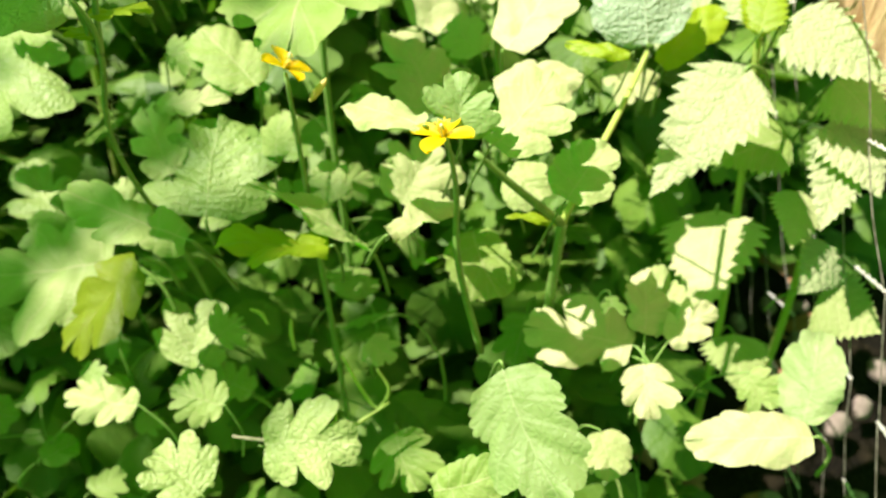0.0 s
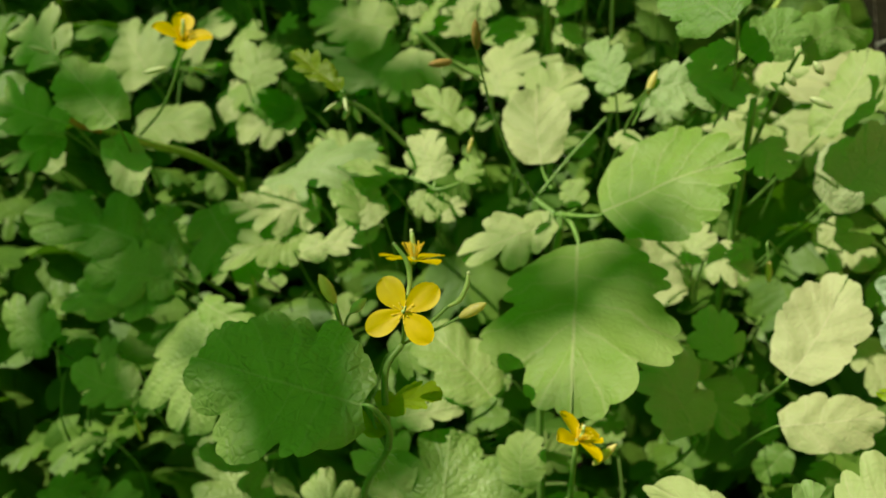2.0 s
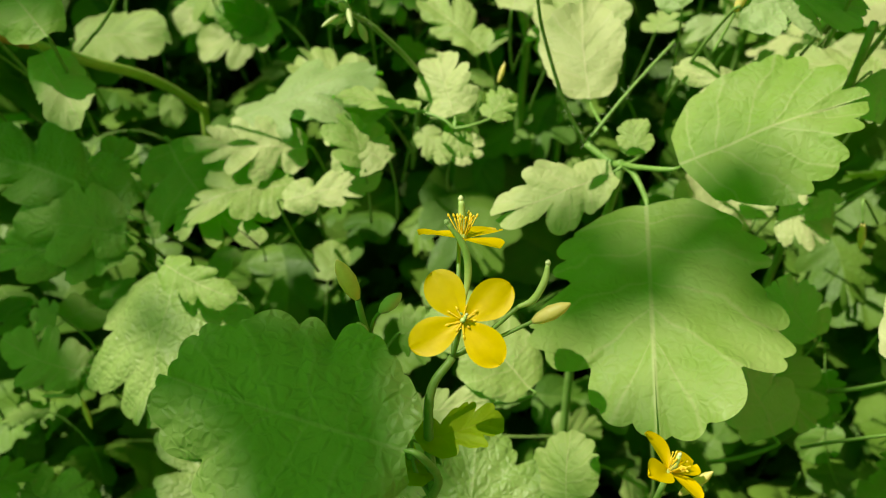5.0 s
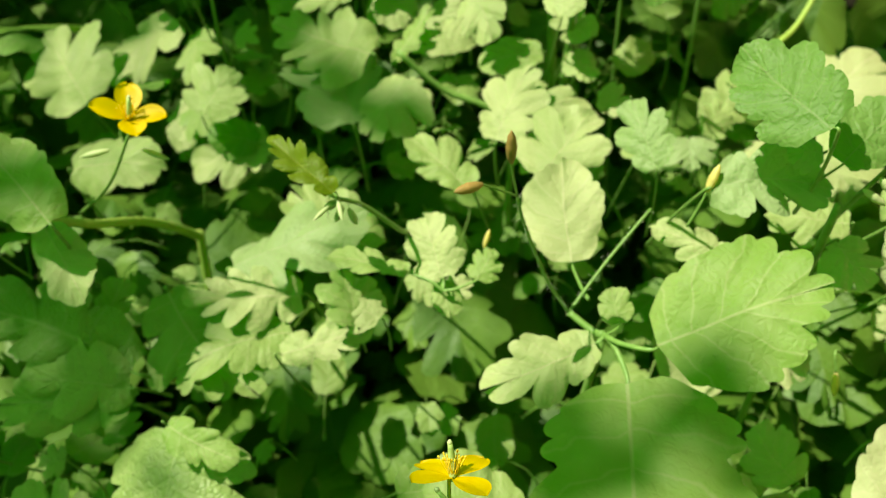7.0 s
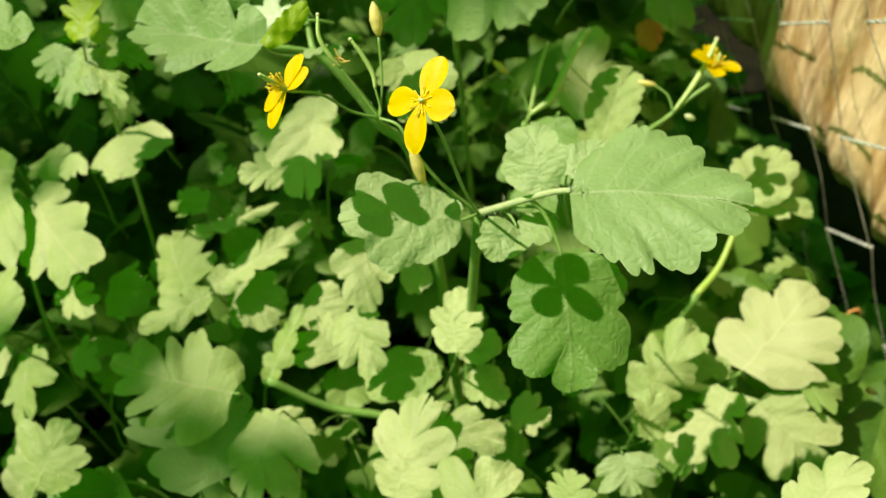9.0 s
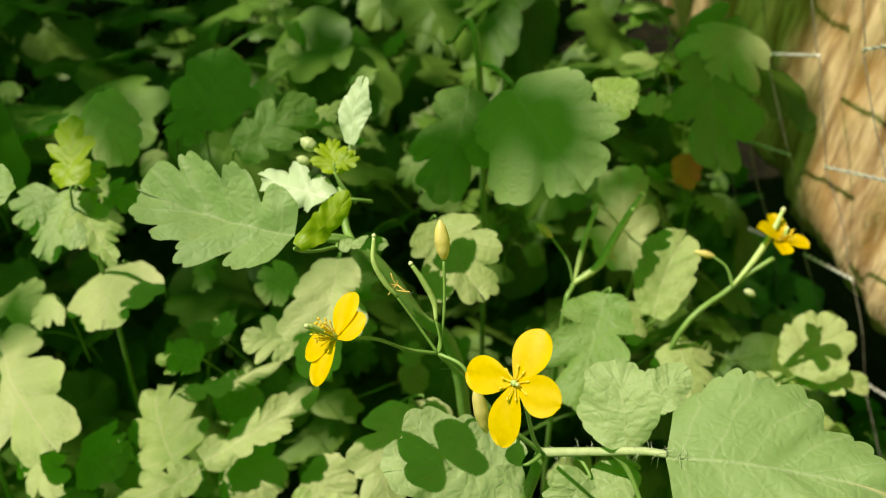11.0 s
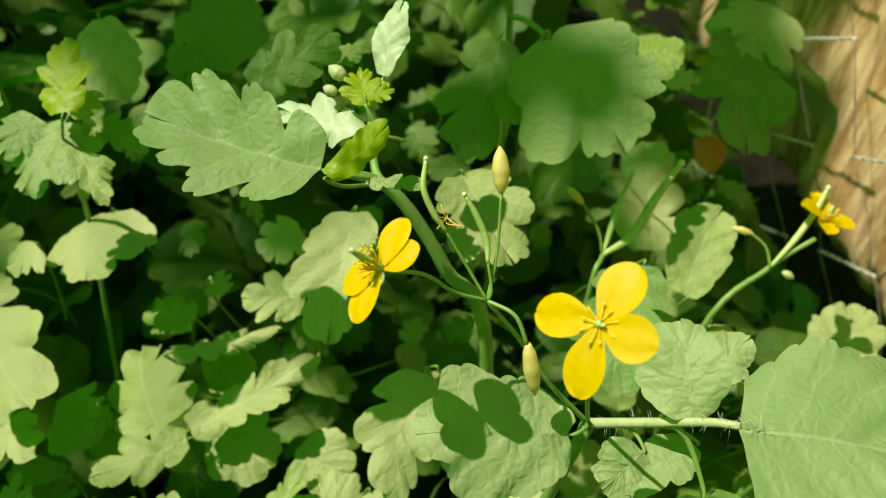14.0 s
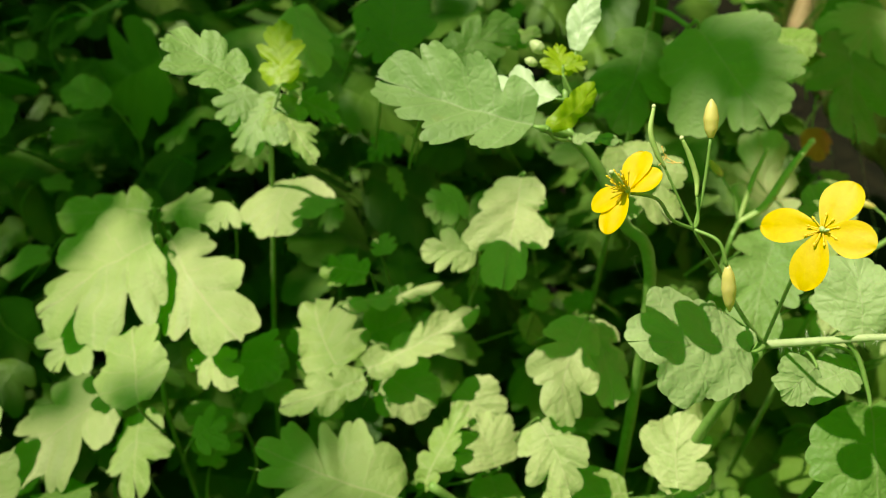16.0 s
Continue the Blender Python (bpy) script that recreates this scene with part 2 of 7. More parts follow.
def board_material():
    """Rough weathered softwood with grain along the length and darker hollows."""
    n = Nodes("weathered_board")
    place = n.tree.nodes.new("ShaderNodeTexCoord").outputs["Object"]
    shape = n.add("ShaderNodeMapping", Vector=place)
    shape.inputs["Scale"].default_value = (6.0, 6.0, 1.0)
    warp = n.noise(4.0, 3.0, place)
    grain = n.noise(14.0, 6.0, shape.outputs[0], 0.62)
    fine = n.noise(60.0, 4.0, shape.outputs[0], 0.6)
    patch = n.noise(22.0, 3.0, place)
    tone = n.mix(n.ramp(grain, 0.32, 0.66), rgb(0.22, 0.11, 0.04), rgb(0.70, 0.50, 0.30))
    tone = n.mix(n.math("MULTIPLY", n.ramp(patch, 0.48, 0.68), 0.5), tone, rgb(0.40, 0.22, 0.065))
    tone = n.mix(n.math("MULTIPLY", n.ramp(fine, 0.55, 0.75), 0.35), tone, rgb(0.72, 0.6, 0.42))
    tone = n.mix(n.math("MULTIPLY", n.ramp(warp, 0.55, 0.75), 0.3), tone, rgb(0.5, 0.42, 0.3))
    n.put(n.shader.inputs["Base Color"], tone)
    n.shader.inputs["Roughness"].default_value = 0.75
    n.bump(n.math("ADD", n.math("ADD", grain, n.math("MULTIPLY", fine, 0.35)), n.math("MULTIPLY", patch, 0.5)), 0.9, 0.005)
    return n.mat


def wire_material(name, bright, dark):
    n = Nodes(name)
    place = n.tree.nodes.new("ShaderNodeTexCoord").outputs["Object"]
    dull = n.noise(160.0, 3.0, place)
    n.put(n.shader.inputs["Base Color"], n.mix(n.ramp(dull, 0.4, 0.65), bright, dark))
    n.shader.inputs["Metallic"].default_value = 0.35
    n.put(n.shader.inputs["Roughness"], n.ramp(dull, 0.3, 0.7, 0.35, 0.65))
    n.bump(dull, 0.3, 0.0003)
    return n.mat


SOIL, BOARD = shaded_soil_material(), board_material()
WIRE = wire_material("galvanised_wire", rgb(0.62, 0.6, 0.57), rgb(0.4, 0.37, 0.34))
# darker copy of the wire for single strands, their shade put into the colour
SHADED_WIRE = wire_material("shade_darkened_wire", rgb(0.26, 0.23, 0.2), rgb(0.12, 0.1, 0.08))
BARK = soft_material("bark", rgb(0.09, 0.06, 0.04), rgb(0.2, 0.15, 0.1), 40.0, 0.9, None, 0.0, 0.8, 0.01)

# ---- kit ----


def mesh_of(name, verts, faces, material, uvs=None, smooth=True):
    data = bpy.data.meshes.new(name)
    data.from_pydata(verts, [], faces)
    if smooth:
        data.shade_smooth()
    if uvs is not None:
        layer = data.uv_layers.new(name="UVMap")
        index = np.empty(len(data.loops), dtype=np.int32)
        data.loops.foreach_get("vertex_index", index)
        layer.data.foreach_set("uv", np.asarray(uvs, dtype=np.float32)[index].ravel())
    data.materials.append(material)
    return data


def part(name, data, parent, label="", at=None):
    ob = new(name, data)
    ob.parent = parent
    if at is not None:
        ob.matrix_local = at
    if label:
        ob["label"] = label
    return ob


def thing(name, label, category, place=(0, 0, 0), group=""):
    ob = new(name)
    ob.empty_display_size = 0.02
    ob.location = place
    return tagged(ob, label, category, group)


def nettle_arrays(length, width, rnd, cup, droop, teeth=12, cols=11):
    """A saw-toothed nettle blade, drawn out to a point, in rows across its midrib."""
    verts, uvs = [], []
    rows = [(k, f, g) for k in range(teeth) for f, g in ((0.0, 0.84), (0.3, 0.93), (0.65, 1.01), (0.95, 1.09))] + [(teeth, 0.0, 0.0)]
    a, b = rnd.rand(2) * 6.28
    for k, f, g in rows:
        y = ((k + f) / teeth) ** 0.92
        half = 0.58 * width / length * (1.0 - (1.0 - min(1.0, y / 0.26)) ** 2.6) * (1.0 - max(0.0, (y - 0.26) / 0.74) ** 1.35)
        for c in range(cols):
            s = 2 * c / (cols - 1) - 1
            x = s * half * (1.0 + (g - 1.0) * abs(s) ** 6)
            ahead = 0.03 * max(0.0, g - 0.8) * abs(s) ** 6
            z = -cup * x * x - droop * y * y + 0.10 * abs(x) + 0.009 * math.sin(7.5 * 6.28 * (y - 0.5 * abs(x))) * min(1.0, abs(s) * 2) + 0.012 * s * s * math.sin(9 * y + a + 2 * s) + 0.02 * math.sin(3 * y + b)
            verts.append((x, y + ahead, z))
            uvs.append((x + 0.5, y))
    faces = [(r * cols + c, r * cols + c + 1, (r + 1) * cols + c + 1, (r + 1) * cols + c) for r in range(len(rows) - 1) for c in range(cols - 1)]
    return np.array(verts) * length, faces, np.array(uvs)


# for each kind of blade: where its sinuses lie between base and tip, how deep they are, its scallops a side and their depth,
# how far its base spreads backwards and how much it widens towards the tip
BLADES = {"lobed": ((0.32, 0.62), 0.50, 7, 0.13, 92, 0.06), "deep": ((0.24, 0.45, 0.66, 0.82), 0.52, 10, 0.12, 100, 0.02), "broad": ((0.42, 0.76), 0.24, 9, 0.09, 112, 0.06), "terminal": ((0.36, 0.66), 0.29, 10, 0.12, 108, 0.04), "feather": ((0.24, 0.46, 0.68), 0.46, 11, 0.12, 86, 0.02), "notched": ((0.62, 0.82), 0.30, 7, 0.11, 78, 0.14),
          "pinnate": ((0.22, 0.42, 0.62, 0.80), 0.58, 11, 0.15, 102, 0.02), "winged": ((0.30, 0.60), 0.24, 10, 0.13, 80, 0.10),
          "round": ((0.5,), 0.22, 7, 0.10, 96, 0.06), "oval": ((0.6,), 0.06, 8, 0.08, 84, 0.08), "wedge": ((0.42, 0.70), 0.15, 7, 0.10, 82, 0.10)}


def leaf_arrays(length, width, kind, seed, cup=0.25, droop=0.15, across=6, along=80, fold=None):
    """Points, faces and uv of one celandine blade: its base at the origin, along +y, its face up.
    Rows of points run from the midrib out along the side veins, so that the lobes are pinnate."""
    rnd = np.random.RandomState(seed)
    if kind == "nettle":
        return nettle_arrays(length, width, rnd, cup, droop)
    sinuses, depth, teeth, tooth, back, swell = BLADES[kind]
    half = 0.5 * width / length
    u = np.linspace(0.0, 1.0, along)
    rib = 0.05 + 0.70 * u ** 0.95
    v = np.linspace(0.0, 1.0, across + 1) ** 0.8
    a, b, c, d = rnd.rand(4) * 6.28
    spare = 0.03 + 0.25 * rnd.rand() ** 2
    fold = spare if fold is None else fold
    xs, ys, zs, us, vs = [], [], [], [], []
    front = swell + rnd.uniform(-0.03, 0.05)
    quilt, sway, hang = rnd.uniform(0.001, 0.0045), rnd.uniform(0.02, 0.065), rnd.uniform(0.0, 0.06)
    uneven_sides = {-1: rnd.uniform(0.86, 1.12), 1: rnd.uniform(0.86, 1.12)}
    for side in (-1, 1):
        turn = np.radians(back + rnd.uniform(-9, 7)) * (1.0 - u ** 1.25)
        dx, dy = np.sin(turn), np.cos(turn)
        # out to an egg-shaped envelope
        w = half * uneven_sides[side] * (1.0 + front * np.cos(turn) * 2)
        p, q = (rib - 0.5) / 0.5, dy / 0.5
        aa, bb, cc = (dx / w) ** 2 + q ** 2, p * q, p ** 2 - 1.0
        reach = (-bb + np.sqrt(np.maximum(bb * bb - aa * cc, 0.0))) / aa
        reach *= 1.0 + 0.05 * np.sin(2 * turn + rnd.rand() * 6)
        edge = np.concatenate([[0.0], np.cumsum(np.hypot(np.diff(dx * reach), np.diff(rib + dy * reach)))])
        edge /= edge[-1]
        cut = np.ones(along)
        for where in sinuses:
            at, deep, wide = where + rnd.normal(0, 0.025), depth * rnd.uniform(0.6, 1.25), 0.045 * rnd.uniform(0.75, 1.3)
            cut *= 1.0 - min(deep, 0.72) * np.exp(-(np.abs(u - at) / wide) ** 1.15)
        wave = edge + 0.030 * np.sin(8 * edge + rnd.rand() * 6) + 0.012 * np.sin(21 * edge + rnd.rand() * 6)
        scallop = np.abs(np.cos(np.pi * (teeth * (1.0 - wave)))) ** 0.6
        uneven = 0.75 + 0.55 * np.sin(13 * edge + rnd.rand() * 6) * np.sin(5 * edge + rnd.rand() * 6)
        cut *= 1.0 - tooth * uneven * (1.0 - scallop) * np.clip(edge / 0.12, 0.0, 1.0)
        # the blade is never quite even: broad swells along its outline
        cut *= 1.0 + 0.07 * np.sin(11 * edge + rnd.rand() * 6) * np.sin(np.pi * edge)
        r = reach * cut
        x = v[:, None] * (r * dx)[None]
        y = rib[None] + v[:, None] * (r * dy)[None]
        e = v[:, None] * np.ones(along)[None]
        uu = u[None] * np.ones(across + 1)[:, None]
        # quilted between the side veins, with a wavy margin
        z = fold * x + quilt * np.sin(np.pi * e) * -np.cos(2 * np.pi * 5.5 * uu + np.pi) * np.clip(1.3 - uu, 0, 1)
        z += sway * e ** 2 * np.sin(2 * np.pi * 1.6 * uu + a + side) - hang * e ** 3 * (0.6 + 0.4 * np.sin(2 * np.pi * 3.0 * uu + b * side))
        xs.append(side * x)
        ys.append(y)
        zs.append(z)
        us.append(0.5 + side * x)
        vs.append(uu + 0.85 * x)
    x, y, z = (np.concatenate([part_of.ravel() for part_of in group]) for group in (xs, ys, zs))
    z += -cup * x ** 2 - droop * y ** 2 + 0.012 * np.sin(14 * x + c) * np.sin(11 * y + d) + 0.010 * np.sin(29 * x + a) * np.sin(26 * y + b)
    bend = 0.035 * rnd.randn() * np.sin(np.pi * y)
    points = np.stack([x + bend, y, z], 1) * length
    faces = []
    block = (across + 1) * along
    for s in (0, 1):
        for i in range(across):
            for k in range(along - 1):
                p = s * block + i * along + k
                face = (p, p + along, p + along + 1, p + 1)
                faces.append(face if s == 0 else face[::-1])
    return points, faces, np.stack([np.concatenate([g.ravel() for g in us]), np.concatenate([g.ravel() for g in vs])], 1)


def facing(base, tip, normal):
    """The pose whose y points from base to tip and whose z is nearest to normal."""
    y = (Vector(tip) - Vector(base)).normalized()
    z = Vector(normal) - y * Vector(normal).dot(y)
    z.normalize()
    x = y.cross(z)
    m = Matrix((x, y, z)).transposed().to_4x4()
    m.translation = base
    return m


def smooth_line(points, steps=6):
    """A Catmull-Rom line through the points."""
    p = [Vector(q) for q in points]
    p = [2 * p[0] - p[1], *p, 2 * p[-1] - p[-2]]
    line = []
    for i in range(1, len(p) - 2):
        for k in range(steps):
            t = k / steps
            line.append(0.5 * ((2 * p[i]) + (p[i + 1] - p[i - 1]) * t + (2 * p[i - 1] - 5 * p[i] + 4 * p[i + 1] - p[i + 2]) * t * t + (3 * p[i] - p[i - 1] - 3 * p[i + 1] + p[i + 2]) * t ** 3))
    line.append(p[-2])
    return line


def tube_arrays(points, radii, sides=8, steps=6, offset=0):
    line = smooth_line(points, steps)
    count = len(line)
    grow = np.interp(np.linspace(0, 1, count), np.linspace(0, 1, len(radii)), radii)
    verts, faces = [], []
    side = None
    for i, c in enumerate(line):
        ahead = (line[min(i + 1, count - 1)] - line[max(i - 1, 0)]).normalized()
        side = ahead.orthogonal().normalized() if side is None else (side - ahead * side.dot(ahead)).normalized()
        other = ahead.cross(side)
        for k in range(sides):
            a = 2 * math.pi * k / sides
            verts.append(c + (side * math.cos(a) + other * math.sin(a)) * grow[i])
    for i in range(count - 1):
        for k in range(sides):
            k2 = (k + 1) % sides
            faces.append((offset + i * sides + k, offset + i * sides + k2, offset + (i + 1) * sides + k2, offset + (i + 1) * sides + k))
    faces.append(tuple(offset + k for k in range(sides))[::-1])
    faces.append(tuple(offset + (count - 1) * sides + k for k in range(sides)))
    return verts, faces


def tube(name, points, radii, material, parent, label="", sides=8, steps=6):
    verts, faces = tube_arrays([Vector(p) for p in points], radii, sides, steps)
    root = Vector(points[0])
    ob = part(name, mesh_of(name, [v - root for v in verts], faces, material), parent, label)
    ob.location = root - world_place(parent)
    return ob


def world_place(ob):
    place = Vector(ob.location)
    while ob.parent:
        ob = ob.parent
        place += Vector(ob.location)
    return place


def hairs(points, parent, count, length, seed, sides=3):
    """Fine spreading hairs along a stalk."""
    rnd = random.Random(seed)
    line = smooth_line(points, 8)
    verts, faces = [], []
    for _ in range(count):
        i = rnd.randrange(len(line) - 1)
        c = line[i].lerp(line[i + 1], rnd.random())
        way = Vector((rnd.gauss(0, 1), rnd.gauss(0, 1), rnd.gauss(0, 1))).normalized()
        tip = c + way * length * rnd.uniform(0.6, 1.2) + Vector((0, 0, -0.1 * length))
        v, f = tube_arrays([c, c.lerp(tip, 0.5) + Vector((0, 0, 0.06 * length)), tip], [0.00008, 0.00006, 0.00003], sides, 1, len(verts))
        verts += v
        faces += f
    root = Vector(points[0])
    ob = part("hairs", mesh_of("hairs", [v - root for v in verts], faces, HAIR), parent, "fine pale hairs")
    ob.location = root - world_place(parent)
    tagged(ob, kind="stuff")
    return ob


counter = [0]


def leaf(plant, base, tip, normal, width, kind="lobed", skin=None, cup=0.25, droop=0.12, stalk=None, name="leaflet", label="", fold=None):
    """One blade of a plant, with its stalk from the point stalk, if given."""
    counter[0] += 1
    lean = random.Random(7 * counter[0])
    if abs(normal[0] + 0.12) < 1e-6:
        # leaves of the open bed lie this way and that
        normal = Vector(normal) + Vector((lean.gauss(-0.04, 0.24), lean.gauss(0.05, 0.2), 0))
        cup, droop = cup + lean.uniform(-0.2, 0.4), droop + lean.uniform(-0.04, 0.14)
    m = facing(base, tip, normal)
    size = (Vector(tip) - Vector(base)).length
    # the blade sags, so that it starts a little steeper than its chord
    points, faces, uvs = leaf_arrays(size, width, kind, 1000 + counter[0], cup, droop, 6, 110, fold)
    points[:, 2] += droop * points[:, 1]
    ob = part(name, mesh_of(name, points, faces, skin or LEAF, uvs), plant, label)
    ob.matrix_local = Matrix.Translation(-world_place(plant)) @ m
    if stalk is not None:
        b, s = Vector(base), Vector(stalk)
        back = (b - Vector(tip)).normalized()
        gap = (b - s).length
        if gap > 0.04:
            # a loose leaf's stalk drops away beneath its blade
            sway = random.Random(counter[0])
            s = b + Vector((sway.uniform(-0.012, 0.012), sway.uniform(0.02, 0.035), -sway.uniform(0.045, 0.065)))
            gap *= 0.2
        mid = b.lerp(s, 0.5) + back * gap * 0.12 + Vector((0, 0, 0.05 * gap))
        thick = max(0.0006, min(0.0012, size * 0.018))
        inside = m @ Vector((0, size * 0.07, -0.0006))
        tube("petiole", [s, mid, b, inside], [thick, thick * 0.85, thick * 0.7, thick * 0.25], STEM, plant)
    return ob


def petal_arrays(length, width, seed, cup=0.5):
    rnd = np.random.RandomState(seed)
    rows, cols = 16, 9
    verts = []
    for i in range(rows):
        t = math.sin(0.5 * math.pi * i / (rows - 1)) ** 0.9
        w = width * 0.5 * (0.14 + 0.86 * math.sin(math.pi * 0.5 * min(1.0, t / 0.62)) ** 1.15)
        if t > 0.62:
            w *= math.sqrt(max(0.02, 1 - ((t - 0.62) / 0.383) ** 2))
        for k in range(cols):
            s = 2 * k / (cols - 1) - 1
            y = length * t * (1 - 0.12 * s * s * t * (1 - t))
            z = length * (cup * (0.22 * math.sin(math.pi * 0.5 * t) * 0.55 + 0.16 * s * s * (0.3 + 0.7 * t) * (1 - 0.6 * t)) - 0.10 * t ** 3 + 0.012 * math.sin(5 * s + 4 * t + seed))
            verts.append((s * w, y, z + length * 0.006 * math.sin(14 * s + seed)))
    faces = [(i * cols + k, i * cols + k + 1, (i + 1) * cols + k + 1, (i + 1) * cols + k) for i in range(rows - 1) for k in range(cols - 1)]
    return verts, faces


def pin(verts, faces, a, b, r, head):
    """A filament from a to b with a small oval head."""
    a, b = Vector(a), Vector(b)
    v, f = tube_arrays([a, a.lerp(b, 0.5) * 1.0, b], [r, r * 0.8, r], 5, 2, len(verts))
    verts += v
    faces += f
    way = (b - a).normalized()
    v, f = tube_arrays([b - way * head * 0.2, b + way * head * 0.3, b + way * head], [r, head * 0.42, r * 0.8], 6, 2, len(verts))
    verts += v
    faces += f


def flower(plant, place, normal, radius, turn=0.0, cup=0.5, pistil=0.62, seed=0, petals=4, spread=1.0, tuft=1.0, angles=None, reach=None):
    """A celandine flower: four petals, a tuft of stamens and a green pistil."""
    rnd = random.Random(seed)
    z = Vector(normal).normalized()
    x = z.orthogonal().normalized() if abs(z.z) > 0.99 else Vector((0, 0, 1)).cross(z).normalized()
    m = Matrix((x, z.cross(x), z)).transposed().to_4x4() @ Matrix.Rotation(radians(turn), 4, "Z")
    m.translation = Vector(place) - world_place(plant)
    n = radius * pistil
    slim = 1.0 if tuft > 0.4 else 0.55
    verts, faces = tube_arrays([(0, 0, -0.06 * radius), (0, 0, 0.1 * radius), (0.03 * radius, 0, n * 0.6), (0.1 * radius, 0.04 * radius, n)], [radius * 0.05, radius * 0.085 * slim, radius * 0.07 * slim, radius * 0.05 * slim], 8, 3)
    head = part("flower", mesh_of("flower", verts, faces, PISTIL), plant, "bright yellow four-petalled flower", m)
    for k in range(petals):
        long = radius * rnd.uniform(0.95, 1.03) * (reach[k] if reach else 1.0)
        v, f = petal_arrays(long, radius * 0.66 * rnd.uniform(0.95, 1.08), seed * 7 + k, cup)
        a = radians(angles[k] if angles else 90 * k + rnd.uniform(-7, 7))
        tilt = Matrix.Rotation(a, 4, "Z") @ Matrix.Rotation(radians(rnd.uniform(-6, 8)) + (1 - spread), 4, "X")
        part("petal", mesh_of("petal", v, f, PETAL), head, "", tilt)
    verts, faces = [], []
    many = 22 if tuft > 0.4 else 9
    for k in range(many):
        a = 2 * math.pi * k / many + rnd.uniform(-0.1, 0.1)
        lean = rnd.uniform(0.1, 0.27) * radius
        up = rnd.uniform(0.3, 0.46) * radius * tuft
        pin(verts, faces, (0.05 * radius * math.cos(a), 0.05 * radius * math.sin(a), 0.05 * radius), (lean * math.cos(a), lean * math.sin(a), up), radius * 0.012, radius * 0.06)
    part("stamen_tuft", mesh_of("stamen_tuft", verts, faces, STAMEN), head, "tuft of yellow stamens")
    verts, faces = tube_arrays([(0.1 * radius, 0.04 * radius, n - 0.02 * radius), (0.11 * radius, 0.04 * radius, n + 0.03 * radius), (0.115 * radius, 0.045 * radius, n + 0.08 * radius)], [radius * 0.04 * slim, radius * 0.055 * slim, radius * 0.02 * slim], 8, 2)
    part("stigma", mesh_of("stigma", verts, faces, STIGMA), head, "pale stigma tip")
    return head


def bud(plant, base, tip, thick, material=None, label="pale yellow closed flower bud"):
    a, b = Vector(base), Vector(tip)
    return tube("bud", [a, a.lerp(b, 0.2), a.lerp(b, 0.5), a.lerp(b, 0.8), b], [thick * 0.25, thick * 0.62, thick * 0.78, thick * 0.55, thick * 0.1], material or BUD, plant, label, 10, 4)


def pod(plant, points, thick, label="slender green seed pod"):
    ob = tube("seed_pod", points, [thick * 0.55, thick, thick * 0.95, thick * 0.6], PISTIL, plant, label, 8, 6)
    tip, before = Vector(points[-1]), Vector(points[-2])
    way = (tip - before).normalized()
    tube("stigma", [tip - way * thick * 0.3, tip + way * thick * 0.6, tip + way * thick * 1.3], [thick * 0.55, thick * 0.85, thick * 0.3], STIGMA, plant, "", 8, 3)
    return ob


def withered(plant, place, size, seed):
    """The shrivelled stamens that hang on below a young pod: a few thin curled threads."""
    rnd = random.Random(seed)
    verts, faces = [], []
    for _ in range(8):
        way = Vector((rnd.gauss(0, 1), rnd.gauss(0, 1), rnd.gauss(-0.1, 0.7))).normalized() * size
        curl = Vector((rnd.gauss(0, 0.4), rnd.gauss(0, 0.4), rnd.gauss(0, 0.4))) * size
        v, f = tube_arrays([Vector((0, 0, 0)), way * 0.5, way + curl], [size * 0.05, size * 0.035, size * 0.06], 5, 3, len(verts))
        verts += v
        faces += f
    ob = part("withered_stamen", mesh_of("withered_stamen", verts, faces, DRY_STAMEN), plant, "shrivelled ochre stamens")
    ob.location = Vector(place) - world_place(plant)
    return ob


def stem(plant, points, r0, r1, material=None, label=""):
    fine = 0.8 if r0 < 0.001 else 1.0
    return tube("stem", points, [r0 * fine, (r0 + r1) / 2 * fine, r1 * fine], material or STEM, plant, label)

# ---- ground, board and wire fence ----
GROUND = 0.05


def build_ground():
    """One sheet, finely uneven near the bed and flat out to the horizon."""
    near = np.concatenate([[-60, -20, -8, -4, -2.4], np.linspace(-1.5, 1.5, 61), [2.4, 4, 8, 20, 60]])
    verts = [(x, y + 0.5, GROUND - 0.012 + (0.035 * noise.noise((x * 4, y * 4, 0)) + 0.012 * noise.noise((x * 17, y * 17, 3)) if max(abs(x), abs(y)) < 2 else 0)) for y in near for x in near]
    n = len(near)
    faces = [(j * n + i, j * n + i + 1, (j + 1) * n + i + 1, (j + 1) * n + i) for j in range(n - 1) for i in range(n - 1)]
    return tagged(new("ground", mesh_of("ground", verts, faces, SOIL)), "crumbly soil under the plants, shade put into its dark brown", "ground", kind="structure")


build_ground()


